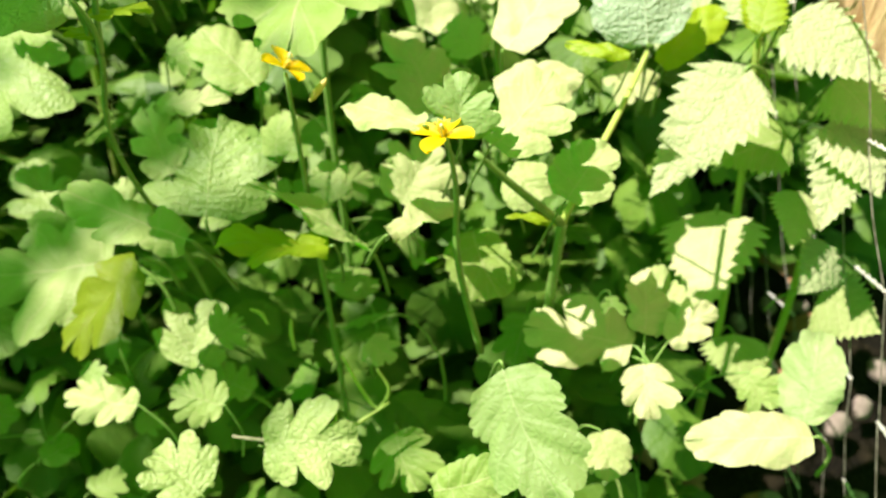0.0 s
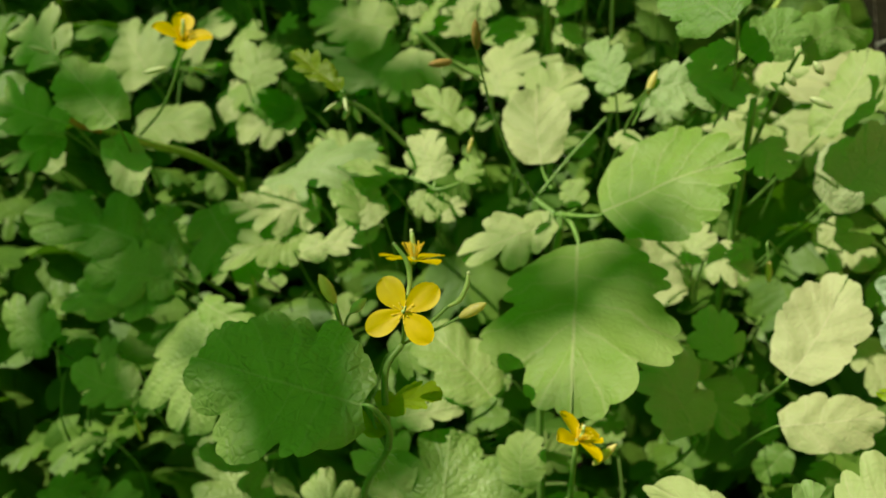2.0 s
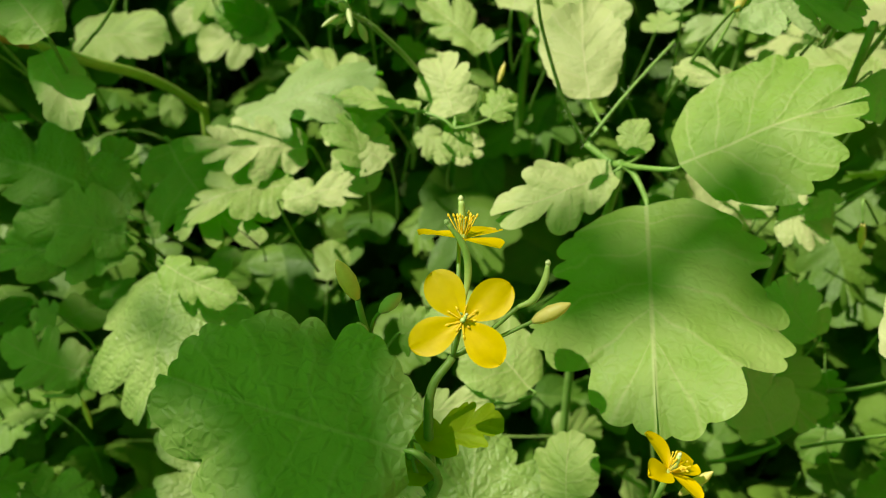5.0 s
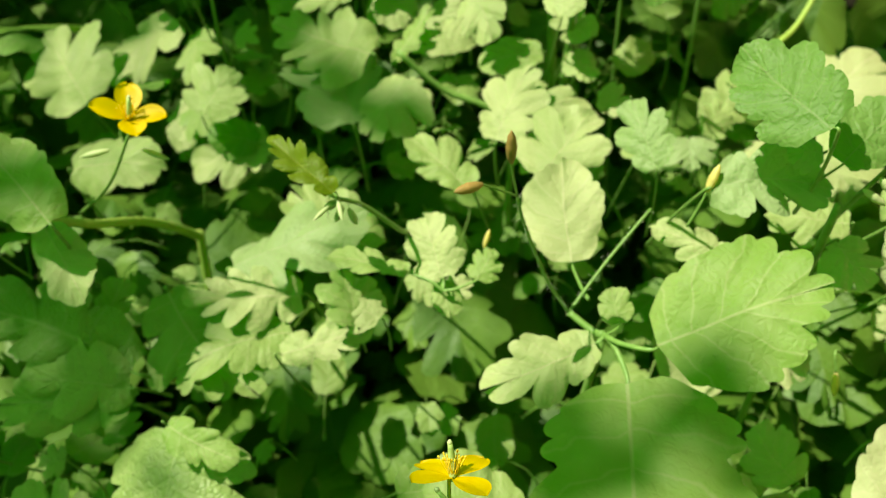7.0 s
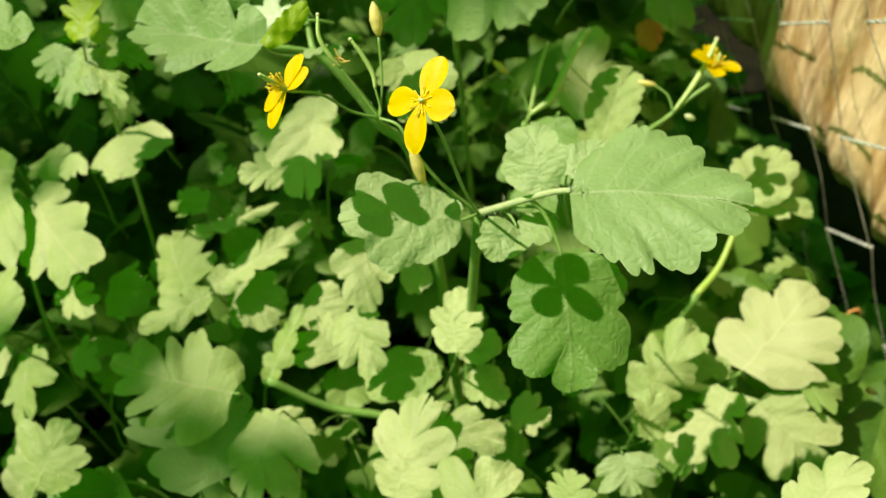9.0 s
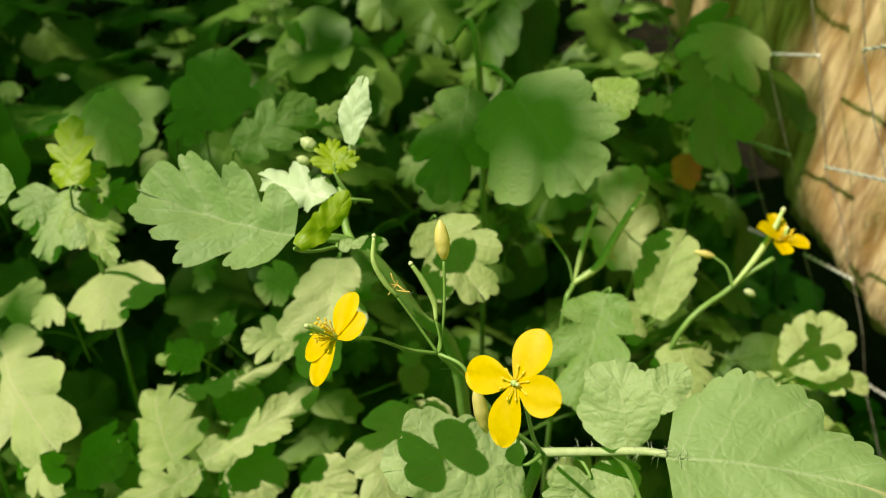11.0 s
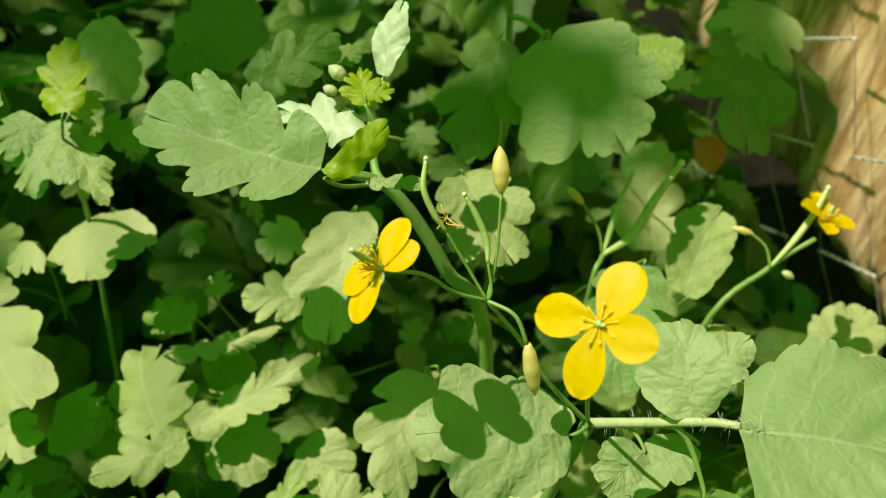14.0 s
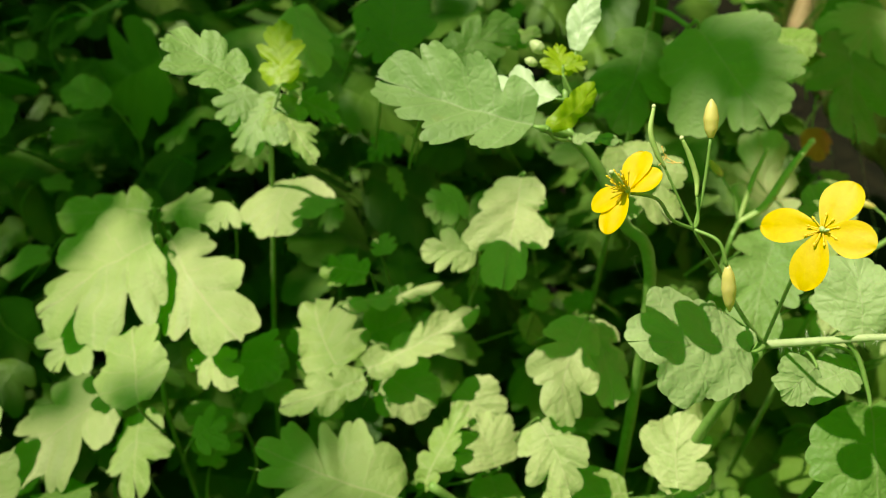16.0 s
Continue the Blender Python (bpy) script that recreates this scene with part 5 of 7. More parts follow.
leaf(p_under, (-0.1259, 0.5512, 0.4125), (-0.1460, 0.5230, 0.3966), (-0.1200, -0.4198, 0.8996), 0.0416, "lobed", stalk=(-0.1125, 0.5717, 0.3733))
leaf(p_under, (-0.1340, 0.5697, 0.4040), (-0.1132, 0.6002, 0.4210), (-0.1200, -0.4198, 0.8996), 0.0155, "deep", stalk=(-0.1399, 0.5584, 0.3495))
leaf(p_under, (-0.1015, 0.5793, 0.4042), (-0.1093, 0.5999, 0.4127), (-0.1200, -0.4198, 0.8996), 0.0349, "lobed", stalk=(-0.0974, 0.5717, 0.3538))
leaf(p_under, (-0.0692, 0.5271, 0.3914), (-0.0572, 0.5144, 0.3871), (-0.1200, -0.4198, 0.8996), 0.0296, "lobed", stalk=(-0.0792, 0.5429, 0.3492))
leaf(p_shoot, (-0.1060, 0.5950, 0.5551), (-0.1535, 0.6225, 0.5543), (-0.2526, -0.4042, 0.8791), 0.0350, "feather", skin=SILVER_LEAF, stalk=(-0.0923, 0.6018, 0.5458), fold=0.5)
leaf(p_shoot, (-0.0968, 0.6131, 0.5538), (-0.1193, 0.6340, 0.5484), (-0.3980, -0.1990, 0.8955), 0.0149, "lobed", skin=PALE_LEAF, stalk=(-0.0850, 0.6150, 0.5500))
leaf(p_shoot, (-0.1084, 0.5811, 0.5639), (-0.0925, 0.5959, 0.5697), (0.3094, -0.6189, 0.7220), 0.0069, "round", skin=YOUNG_LEAF, stalk=(-0.0923, 0.6018, 0.5458))
leaf(p_shoot, (-0.0906, 0.6260, 0.5625), (-0.0845, 0.6380, 0.5801), (-0.5439, -0.5934, 0.5934), 0.0084, "oval", skin=PALE_LEAF, stalk=(-0.0900, 0.6220, 0.5600))
leaf(p_shoot, (-0.0955, 0.6174, 0.5593), (-0.0969, 0.6287, 0.5644), (-0.1200, -0.4198, 0.8996), 0.0121, "deep", skin=YOUNG_LEAF, stalk=(-0.0900, 0.6150, 0.5500))
leaf(p_shoot, (-0.0957, 0.6194, 0.5615), (-0.0878, 0.6200, 0.5628), (-0.1200, -0.4198, 0.8996), 0.0078, "deep", skin=YOUNG_LEAF, stalk=(-0.0900, 0.6150, 0.5500))
leaf(p_shoot, (-0.0971, 0.5938, 0.5522), (-0.0825, 0.5918, 0.5532), (-0.1200, -0.4198, 0.8996), 0.0060, "lobed", skin=GREY_LEAF, stalk=(-0.0923, 0.6018, 0.5458))
leaf(p_crown, (-0.1850, 0.6613, 0.5262), (-0.1862, 0.6879, 0.5384), (-0.1200, -0.4198, 0.8996), 0.0183, "lobed", skin=YOUNG_LEAF, stalk=(-0.1900, 0.6750, 0.5050))
leaf(p_crown, (-0.1864, 0.6733, 0.5184), (-0.1769, 0.6807, 0.5231), (-0.1200, -0.4198, 0.8996), 0.0127, "lobed", stalk=(-0.1900, 0.6750, 0.5050))
leaf(p_crown, (-0.1868, 0.6745, 0.5169), (-0.1992, 0.6509, 0.5042), (-0.1200, -0.4198, 0.8996), 0.0261, "lobed", skin=GREY_LEAF, stalk=(-0.1900, 0.6750, 0.5050))
leaf(p_crown, (-0.1942, 0.6314, 0.5450), (-0.2205, 0.6533, 0.5517), (-0.1200, -0.4198, 0.8996), 0.0229, "lobed", skin=GREY_LEAF)
leaf(p_crown, (-0.1881, 0.6736, 0.5160), (-0.1722, 0.6447, 0.5046), (-0.1200, -0.4198, 0.8996), 0.0210, "deep")
leaf(p_crown, (-0.1855, 0.6859, 0.5083), (-0.1626, 0.6719, 0.5049), (-0.1200, -0.4198, 0.8996), 0.0168, "deep")
leaf(p_crown, (-0.1976, 0.6774, 0.5171), (-0.2075, 0.6639, 0.5095), (-0.1200, -0.4198, 0.8996), 0.0228, "lobed", skin=GREY_LEAF)
leaf(p_back, (-0.1812, 0.7207, 0.5288), (-0.1721, 0.6893, 0.5154), (-0.1200, -0.4198, 0.8996), 0.0230, "round", stalk=(-0.1623, 0.7363, 0.4733))
leaf(p_back, (-0.1435, 0.7112, 0.5108), (-0.1387, 0.7476, 0.5284), (-0.1200, -0.4198, 0.8996), 0.0342, "round", skin=DEEP_LEAF, stalk=(-0.1272, 0.6941, 0.4420))
leaf(p_back, (-0.1518, 0.7102, 0.5245), (-0.1457, 0.6945, 0.5180), (-0.1200, -0.4198, 0.8996), 0.0177, "lobed", skin=DEEP_LEAF, stalk=(-0.1351, 0.7193, 0.4661))
leaf(p_back, (-0.1286, 0.6586, 0.5385), (-0.0988, 0.6729, 0.5492), (-0.1200, -0.4198, 0.8996), 0.0192, "lobed", skin=DEEP_LEAF, stalk=(-0.1268, 0.6595, 0.4697))
leaf(p_back, (-0.1046, 0.6764, 0.5377), (-0.0877, 0.6801, 0.5417), (-0.1200, -0.4198, 0.8996), 0.0109, "lobed", stalk=(-0.0995, 0.6803, 0.4723))
leaf(p_back, (-0.0376, 0.7020, 0.5342), (-0.0590, 0.6588, 0.5112), (-0.1200, -0.4198, 0.8996), 0.0322, "lobed", skin=DEEP_LEAF, stalk=(-0.0227, 0.7245, 0.4820))
leaf(p_back, (-0.0278, 0.6826, 0.5458), (-0.0078, 0.6385, 0.5279), (-0.1200, -0.4198, 0.8996), 0.0528, "terminal", skin=GREY_LEAF, stalk=(-0.0338, 0.7088, 0.4901))
leaf(p_back, (0.0048, 0.6796, 0.5412), (0.0227, 0.6783, 0.5429), (-0.1200, -0.4198, 0.8996), 0.0218, "round", stalk=(-0.0048, 0.6855, 0.4765))
leaf(p_back, (-0.0603, 0.6459, 0.5152), (-0.0469, 0.6138, 0.5020), (-0.1200, -0.4198, 0.8996), 0.0373, "lobed", stalk=(-0.0591, 0.6716, 0.4614))
leaf(p_under, (-0.0945, 0.6467, 0.4995), (-0.1061, 0.6054, 0.4787), (-0.1200, -0.4198, 0.8996), 0.0296, "lobed", stalk=(-0.0894, 0.6613, 0.4515))
leaf(p_under, (-0.1108, 0.6286, 0.4752), (-0.1333, 0.6317, 0.4737), (-0.1200, -0.4198, 0.8996), 0.0189, "lobed", stalk=(-0.0982, 0.6233, 0.4207))
leaf(p_under, (-0.1109, 0.6665, 0.4716), (-0.1275, 0.6607, 0.4666), (-0.1200, -0.4198, 0.8996), 0.0226, "lobed", stalk=(-0.1011, 0.6608, 0.4192))
leaf(p_back_right, (0.0236, 0.6236, 0.4713), (0.0451, 0.6545, 0.4886), (-0.1200, -0.4198, 0.8996), 0.0233, "round", stalk=(0.0202, 0.6181, 0.4079))
leaf(p_back_right, (0.0397, 0.6779, 0.4410), (0.0447, 0.7290, 0.4655), (-0.1200, -0.4198, 0.8996), 0.0402, "lobed", stalk=(0.0428, 0.6583, 0.3794))
leaf(p_back, (0.1038, 0.7784, 0.4972), (0.0891, 0.7152, 0.4657), (-0.1200, -0.4198, 0.8996), 0.0458, "lobed", skin=DEEP_LEAF, stalk=(0.0954, 0.7928, 0.4500))
leaf(p_back, (0.1249, 0.7820, 0.5042), (0.0968, 0.7595, 0.4900), (-0.1200, -0.4198, 0.8996), 0.0455, "lobed", stalk=(0.1228, 0.7851, 0.4523))
leaf(p_back, (0.0938, 0.7959, 0.4999), (0.1258, 0.7765, 0.4951), (-0.1200, -0.4198, 0.8996), 0.0408, "lobed", skin=DEEP_LEAF, stalk=(0.0656, 0.7957, 0.4438))
leaf(p_back, (0.0553, 0.7490, 0.4849), (0.0726, 0.7494, 0.4874), (-0.1200, -0.4198, 0.8996), 0.0116, "lobed", stalk=(0.0394, 0.7450, 0.4271))
leaf(p_under, (0.0030, 0.6243, 0.4918), (-0.0162, 0.5846, 0.4707), (-0.1200, -0.4198, 0.8996), 0.0313, "lobed", skin=DEEP_LEAF, stalk=(-0.0008, 0.6410, 0.4449))
leaf(p_under, (0.0359, 0.6222, 0.4612), (0.0366, 0.5991, 0.4505), (-0.1200, -0.4198, 0.8996), 0.0273, "lobed", stalk=(0.0178, 0.6309, 0.4130))
leaf(p_under, (0.0042, 0.6365, 0.4756), (0.0188, 0.6170, 0.4684), (-0.1200, -0.4198, 0.8996), 0.0196, "lobed", stalk=(-0.0167, 0.6416, 0.4239))
leaf(p_far_left, (-0.1822, 0.6912, 0.4634), (-0.1896, 0.6605, 0.4551), (-0.4187, -0.1396, 0.8973), 0.0414, "round", stalk=(-0.1820, 0.7051, 0.4138))
leaf(p_far_left, (-0.2359, 0.6622, 0.4546), (-0.2841, 0.6426, 0.4290), (-0.4187, -0.1396, 0.8973), 0.0785, "lobed", stalk=(-0.2117, 0.6729, 0.4130))
leaf(p_far_left, (-0.2354, 0.6766, 0.4439), (-0.2006, 0.6084, 0.4495), (-0.4187, -0.1396, 0.8973), 0.0429, "lobed", stalk=(-0.2434, 0.6993, 0.3908))
leaf(p_far_left, (-0.2355, 0.5879, 0.4381), (-0.2437, 0.6273, 0.4404), (-0.4187, -0.1396, 0.8973), 0.0290, "round", stalk=(-0.2281, 0.5802, 0.3865))
leaf(p_far_left, (-0.2421, 0.6862, 0.4484), (-0.2880, 0.7036, 0.4297), (-0.4187, -0.1396, 0.8973), 0.0296, "lobed", stalk=(-0.2161, 0.6771, 0.4055))
leaf(p_far_left, (-0.2427, 0.6968, 0.4397), (-0.2114, 0.6778, 0.4514), (-0.4187, -0.1396, 0.8973), 0.0192, "lobed", stalk=(-0.2541, 0.7041, 0.3832))
leaf(p_far_left, (-0.2578, 0.6340, 0.3923), (-0.2993, 0.6048, 0.3684), (-0.4187, -0.1396, 0.8973), 0.0592, "lobed", stalk=(-0.2331, 0.6530, 0.3585))
leaf(p_far_left, (-0.2462, 0.6251, 0.3909), (-0.2436, 0.5840, 0.3857), (-0.4187, -0.1396, 0.8973), 0.0285, "lobed", stalk=(-0.2429, 0.6528, 0.3491))
leaf(p_far_left, (-0.2631, 0.6474, 0.4235), (-0.2784, 0.6265, 0.4131), (-0.4187, -0.1396, 0.8973), 0.0384, "lobed", stalk=(-0.2485, 0.6622, 0.3802))
leaf(p_far_left, (-0.2223, 0.6269, 0.4246), (-0.2026, 0.6042, 0.4302), (-0.4187, -0.1396, 0.8973), 0.0171, "lobed", stalk=(-0.2305, 0.6451, 0.3731))
leaf(p_far_left, (-0.1631, 0.6130, 0.4248), (-0.1738, 0.6550, 0.4263), (-0.4187, -0.1396, 0.8973), 0.0324, "lobed", stalk=(-0.1639, 0.6007, 0.3753))
leaf(p_under, (-0.1554, 0.6130, 0.4247), (-0.1071, 0.6331, 0.4405), (-0.1200, -0.4198, 0.8996), 0.0201, "deep", stalk=(-0.1703, 0.6022, 0.3688))
leaf(p_under, (-0.1522, 0.6101, 0.4258), (-0.1876, 0.6025, 0.4175), (-0.1200, -0.4198, 0.8996), 0.0210, "lobed", stalk=(-0.1277, 0.6126, 0.3810))
leaf(p_under, (-0.1619, 0.6408, 0.4361), (-0.1207, 0.6448, 0.4435), (-0.1200, -0.4198, 0.8996), 0.0109, "deep", stalk=(-0.1745, 0.6335, 0.3822))
leaf(p_far_left, (-0.1506, 0.6469, 0.4470), (-0.1702, 0.6599, 0.4399), (-0.4187, -0.1396, 0.8973), 0.0170, "lobed", stalk=(-0.1485, 0.6447, 0.3989))
leaf(p_far_left, (-0.1451, 0.6619, 0.4426), (-0.1432, 0.6743, 0.4454), (-0.4187, -0.1396, 0.8973), 0.0148, "lobed", stalk=(-0.1544, 0.6581, 0.3902))
leaf(p_far_left, (-0.2066, 0.6729, 0.4628), (-0.2160, 0.6647, 0.4572), (-0.4187, -0.1396, 0.8973), 0.0233, "lobed", stalk=(-0.2023, 0.6780, 0.4120))
leaf(p_under, (-0.1473, 0.6231, 0.4135), (-0.1249, 0.6068, 0.4088), (-0.1200, -0.4198, 0.8996), 0.0278, "round", stalk=(-0.1524, 0.6282, 0.3685))
leaf(p_under, (-0.1513, 0.6492, 0.4075), (-0.1312, 0.6547, 0.4127), (-0.1200, -0.4198, 0.8996), 0.0260, "round", stalk=(-0.1547, 0.6400, 0.3584))
leaf(p_far_left, (-0.2074, 0.6422, 0.3980), (-0.1857, 0.6316, 0.4065), (-0.4187, -0.1396, 0.8973), 0.0251, "round", stalk=(-0.2185, 0.6524, 0.3485))
leaf(p_under, (-0.1143, 0.6168, 0.4106), (-0.0984, 0.6014, 0.4056), (-0.1200, -0.4198, 0.8996), 0.0264, "round", stalk=(-0.1204, 0.6224, 0.3663))
leaf(p_far_left, (-0.2055, 0.6306, 0.4128), (-0.1865, 0.6234, 0.4206), (-0.4187, -0.1396, 0.8973), 0.0274, "round", stalk=(-0.2156, 0.6406, 0.3618))
leaf(p_far_left, (-0.2224, 0.6026, 0.3976), (-0.2090, 0.6079, 0.4047), (-0.4187, -0.1396, 0.8973), 0.0258, "lobed", stalk=(-0.2275, 0.6100, 0.3489))
leaf(p_centre, (-0.1659, 0.4263, 0.3932), (-0.2163, 0.4192, 0.3997), (-0.1200, -0.4198, 0.8996), 0.0304, "deep", stalk=(-0.1659, 0.4563, 0.3432))
leaf(p_centre, (-0.1691, 0.4133, 0.3851), (-0.2147, 0.3938, 0.3863), (-0.1200, -0.4198, 0.8996), 0.0343, "lobed", stalk=(-0.1691, 0.4433, 0.3351))
leaf(p_centre, (-0.1420, 0.3975, 0.4073), (-0.1497, 0.4195, 0.4174), (-0.1200, -0.4198, 0.8996), 0.0256, "lobed", stalk=(-0.1420, 0.4275, 0.3573))
leaf(p_centre, (-0.1374, 0.4576, 0.3840), (-0.1790, 0.4869, 0.3973), (-0.1200, -0.4198, 0.8996), 0.0442, "lobed", stalk=(-0.1374, 0.4876, 0.3340))

# ---- stems, flowers, buds and pods ----
# the pair of flowers on the near plant
stem(p_flower_pair, [(-0.125, 0.34, GROUND), (-0.122, 0.295, 0.27), (-0.1286, 0.2658, 0.3881), (-0.1144, 0.2485, 0.4492)], 0.0014, 0.001)
hairs([(-0.1278, 0.2639, 0.3902), (-0.1212, 0.2586, 0.4227), (-0.1144, 0.2485, 0.4492)], p_flower_pair, 90, 0.004, 1)
stem(p_flower_pair, [(-0.1144, 0.2485, 0.4492), (-0.1156, 0.2626, 0.4657), (-0.1108, 0.2696, 0.4714)], 0.0012, 0.0009)
stem(p_flower_pair, [(-0.1108, 0.2696, 0.4714), (-0.1098, 0.2692, 0.4799), (-0.1095, 0.2676, 0.4892)], 0.0007, 0.0006)
stem(p_flower_pair, [(-0.1107, 0.2707, 0.4696), (-0.1099, 0.2839, 0.4747), (-0.1098, 0.2965, 0.4797)], 0.0007, 0.0006)
stem(p_flower_pair, [(-0.1108, 0.2696, 0.4714), (-0.1037, 0.2729, 0.4756), (-0.0973, 0.2762, 0.4808)], 0.0007, 0.0006)
pod(p_flower_pair, [(-0.0973, 0.2762, 0.4808), (-0.0941, 0.2770, 0.4825), (-0.0920, 0.2790, 0.4863), (-0.0915, 0.2810, 0.4892)], 0.0008)
stem(p_flower_pair, [(-0.1108, 0.2696, 0.4714), (-0.1007, 0.2734, 0.4740), (-0.0937, 0.2750, 0.4778)], 0.0006, 0.0005)
bud(p_flower_pair, (-0.0939, 0.2749, 0.4777), (-0.0862, 0.2765, 0.4821), 0.0022)
stem(p_flower_pair, [(-0.1144, 0.2485, 0.4492), (-0.1265, 0.2661, 0.4615), (-0.1290, 0.2741, 0.4679), (-0.1318, 0.2803, 0.4768)], 0.0011, 0.0007)
bud(p_flower_pair, (-0.1318, 0.2804, 0.4770), (-0.1363, 0.2851, 0.4845), 0.0027)
stem(p_flower_pair, [(-0.1293, 0.2758, 0.4694), (-0.1280, 0.2778, 0.4736), (-0.1267, 0.2785, 0.4752)], 0.0006, 0.0005)
bud(p_flower_pair, (-0.1269, 0.2784, 0.4752), (-0.1222, 0.2810, 0.4787), 0.0021, PALE_BUD, "small pale green bud")
bud(p_flower_pair, (-0.1296, 0.2757, 0.4706), (-0.1319, 0.2772, 0.4730), 0.0014, PALE_BUD, "tiny pale green bud")
flower(p_flower_pair, (-0.1092, 0.2665, 0.4882), (-0.05, -0.62, 0.78), 0.0118, 39, 0.42, 0.16, 3, tuft=0.12)
flower(p_flower_pair, (-0.1089, 0.2965, 0.4797), (0.0, 0.64, 0.77), 0.0128, 40, 0.6, 0.72, 4, 4, spread=0.95)
pod(p_flower_pair, [(-0.1090, 0.2726, 0.4861), (-0.1082, 0.2776, 0.4901), (-0.1093, 0.2810, 0.4943), (-0.1126, 0.2837, 0.4979)], 0.0008)
# the lower flowers
stem(p_mid, [(-0.05, 0.26, GROUND), (-0.052, 0.262, 0.25), (-0.056, 0.266, 0.38), (-0.057, 0.265, 0.43)], 0.0018, 0.0008)
flower(p_mid, (-0.057, 0.265, 0.432), (0.55, 0.25, 0.8), 0.0108, 10, 1.5, 0.5, 6)
bud(p_mid, (-0.05, 0.268, 0.415), (-0.043, 0.27, 0.424), 0.002)
stem(p_front, [(0.0166, 0.2184, 0.3234), (0.0066, 0.2267, 0.3699), (0.0055, 0.2329, 0.4019), (0.002, 0.226, 0.432)], 0.0016, 0.0008)
flower(p_front, (0.001, 0.222, 0.436), (-0.15, 0.2, 1.0), 0.0118, 30, 1.3, 0.4, 8)
stem(p_front, [(0.04, 0.235, GROUND), (0.045, 0.24, 0.2), (0.047, 0.246, 0.3), (0.048, 0.246, 0.372)], 0.0026, 0.0021, STEM)
hairs([(0.045, 0.24, 0.2), (0.047, 0.246, 0.3), (0.048, 0.246, 0.372)], p_front, 60, 0.004, 2)
stem(p_front, [(0.048, 0.246, 0.372), (0.0293, 0.2423, 0.3934), (0.0125, 0.2390, 0.4143)], 0.0019, 0.0012)
stem(p_front, [(0.048, 0.246, 0.372), (0.0585, 0.2587, 0.3916), (0.0748, 0.2903, 0.3982), (0.0878, 0.3193, 0.4023)], 0.0016, 0.0012, YOUNG_STEM)
hairs([(0.0748, 0.2903, 0.3982), (0.0824, 0.3066, 0.4016), (0.0878, 0.3193, 0.4023)], p_front, 70, 0.004, 3)
leaf(p_front, (0.0475, 0.2447, 0.3717), (0.0254, 0.2435, 0.3787), (0, 0.1, 1), 0.006, "oval", YOUNG_LEAF)
leaf(p_back_right, (0.0890, 0.7537, 0.4516), (0.0878, 0.7345, 0.4428), (-0.3, -0.6, 0.7), 0.0141, "wedge", skin=ORANGE_LEAF, cup=0.8, droop=0.4, stalk=(0.0930, 0.7657, 0.4636), label="withered orange-brown leaflet")
stem(p_nettle, [(0.165, 0.30, GROUND), (0.16, 0.31, 0.2), (0.148, 0.325, 0.33), (0.138, 0.34, 0.42)], 0.0028, 0.0016, YOUNG_STEM, "square yellow-green nettle stalk")
stem(p_nettle, [(0.21, 0.33, GROUND), (0.205, 0.33, 0.2), (0.195, 0.335, 0.32), (0.185, 0.34, 0.40)], 0.0028, 0.0018, YOUNG_STEM, "square yellow-green nettle stalk")
stem(p_right_low, [(0.1081, 0.4055, 0.3955), (0.1177, 0.4215, 0.4014), (0.1259, 0.4272, 0.4049)], 0.0006, 0.0005, YOUNG_STEM)
bud(p_right_low, (0.1241, 0.4266, 0.4033), (0.1284, 0.4291, 0.4057), 0.0018, PALE_BUD, "small pale bud")
bud(p_right_low, (0.1184, 0.4264, 0.4032), (0.1171, 0.4298, 0.4067), 0.0013, PALE_BUD, "small pale bud")
# the broad leaf's main stalk and the thin shoot with withered buds
stem(p_mid, [(-0.05, 0.32, GROUND), (-0.055, 0.35, 0.22), (-0.06, 0.37, 0.35), (-0.056, 0.372, 0.437)], 0.0022, 0.0015)
stem(p_mid, [(-0.056, 0.372, 0.437), (-0.0588, 0.3752, 0.4346), (-0.0668, 0.3818, 0.4369)], 0.0016, 0.0012)
stem(p_mid, [(-0.0668, 0.3818, 0.4369), (-0.0753, 0.3837, 0.4517), (-0.0845, 0.3853, 0.4761), (-0.0881, 0.3839, 0.4908)], 0.0009, 0.0006, STEM, "thin dark green shoot")
stem(p_mid, [(-0.0881, 0.3839, 0.4908), (-0.0905, 0.3820, 0.5030), (-0.0914, 0.3812, 0.508)], 0.0005, 0.0004)
bud(p_mid, (-0.0909, 0.3814, 0.5062), (-0.0915, 0.3819, 0.5178), 0.0022, BROWN_BUD, "withered brown bud")
stem(p_mid, [(-0.0881, 0.3839, 0.4908), (-0.0944, 0.3770, 0.4999), (-0.0998, 0.3725, 0.5064)], 0.0005, 0.0004)
bud(p_mid, (-0.0995, 0.3725, 0.5064), (-0.1076, 0.3678, 0.5078), 0.0021, BROWN_BUD, "withered brown bud")
stem(p_mid, [(-0.0668, 0.3818, 0.4369), (-0.0524, 0.3971, 0.4473), (-0.0369, 0.4117, 0.4575)], 0.0008, 0.0006)
bud(p_centre, (-0.0952, 0.4089, 0.4405), (-0.0932, 0.4122, 0.4468), 0.0013)
bud(p_centre, (-0.1450, 0.4008, 0.4757), (-0.1428, 0.3915, 0.4727), 0.0013, PALE_BUD, "pale curled leaf bud")
bud(p_centre, (-0.1476, 0.3979, 0.4730), (-0.1521, 0.3916, 0.4727), 0.0010, PALE_BUD, "pale curled leaf bud")
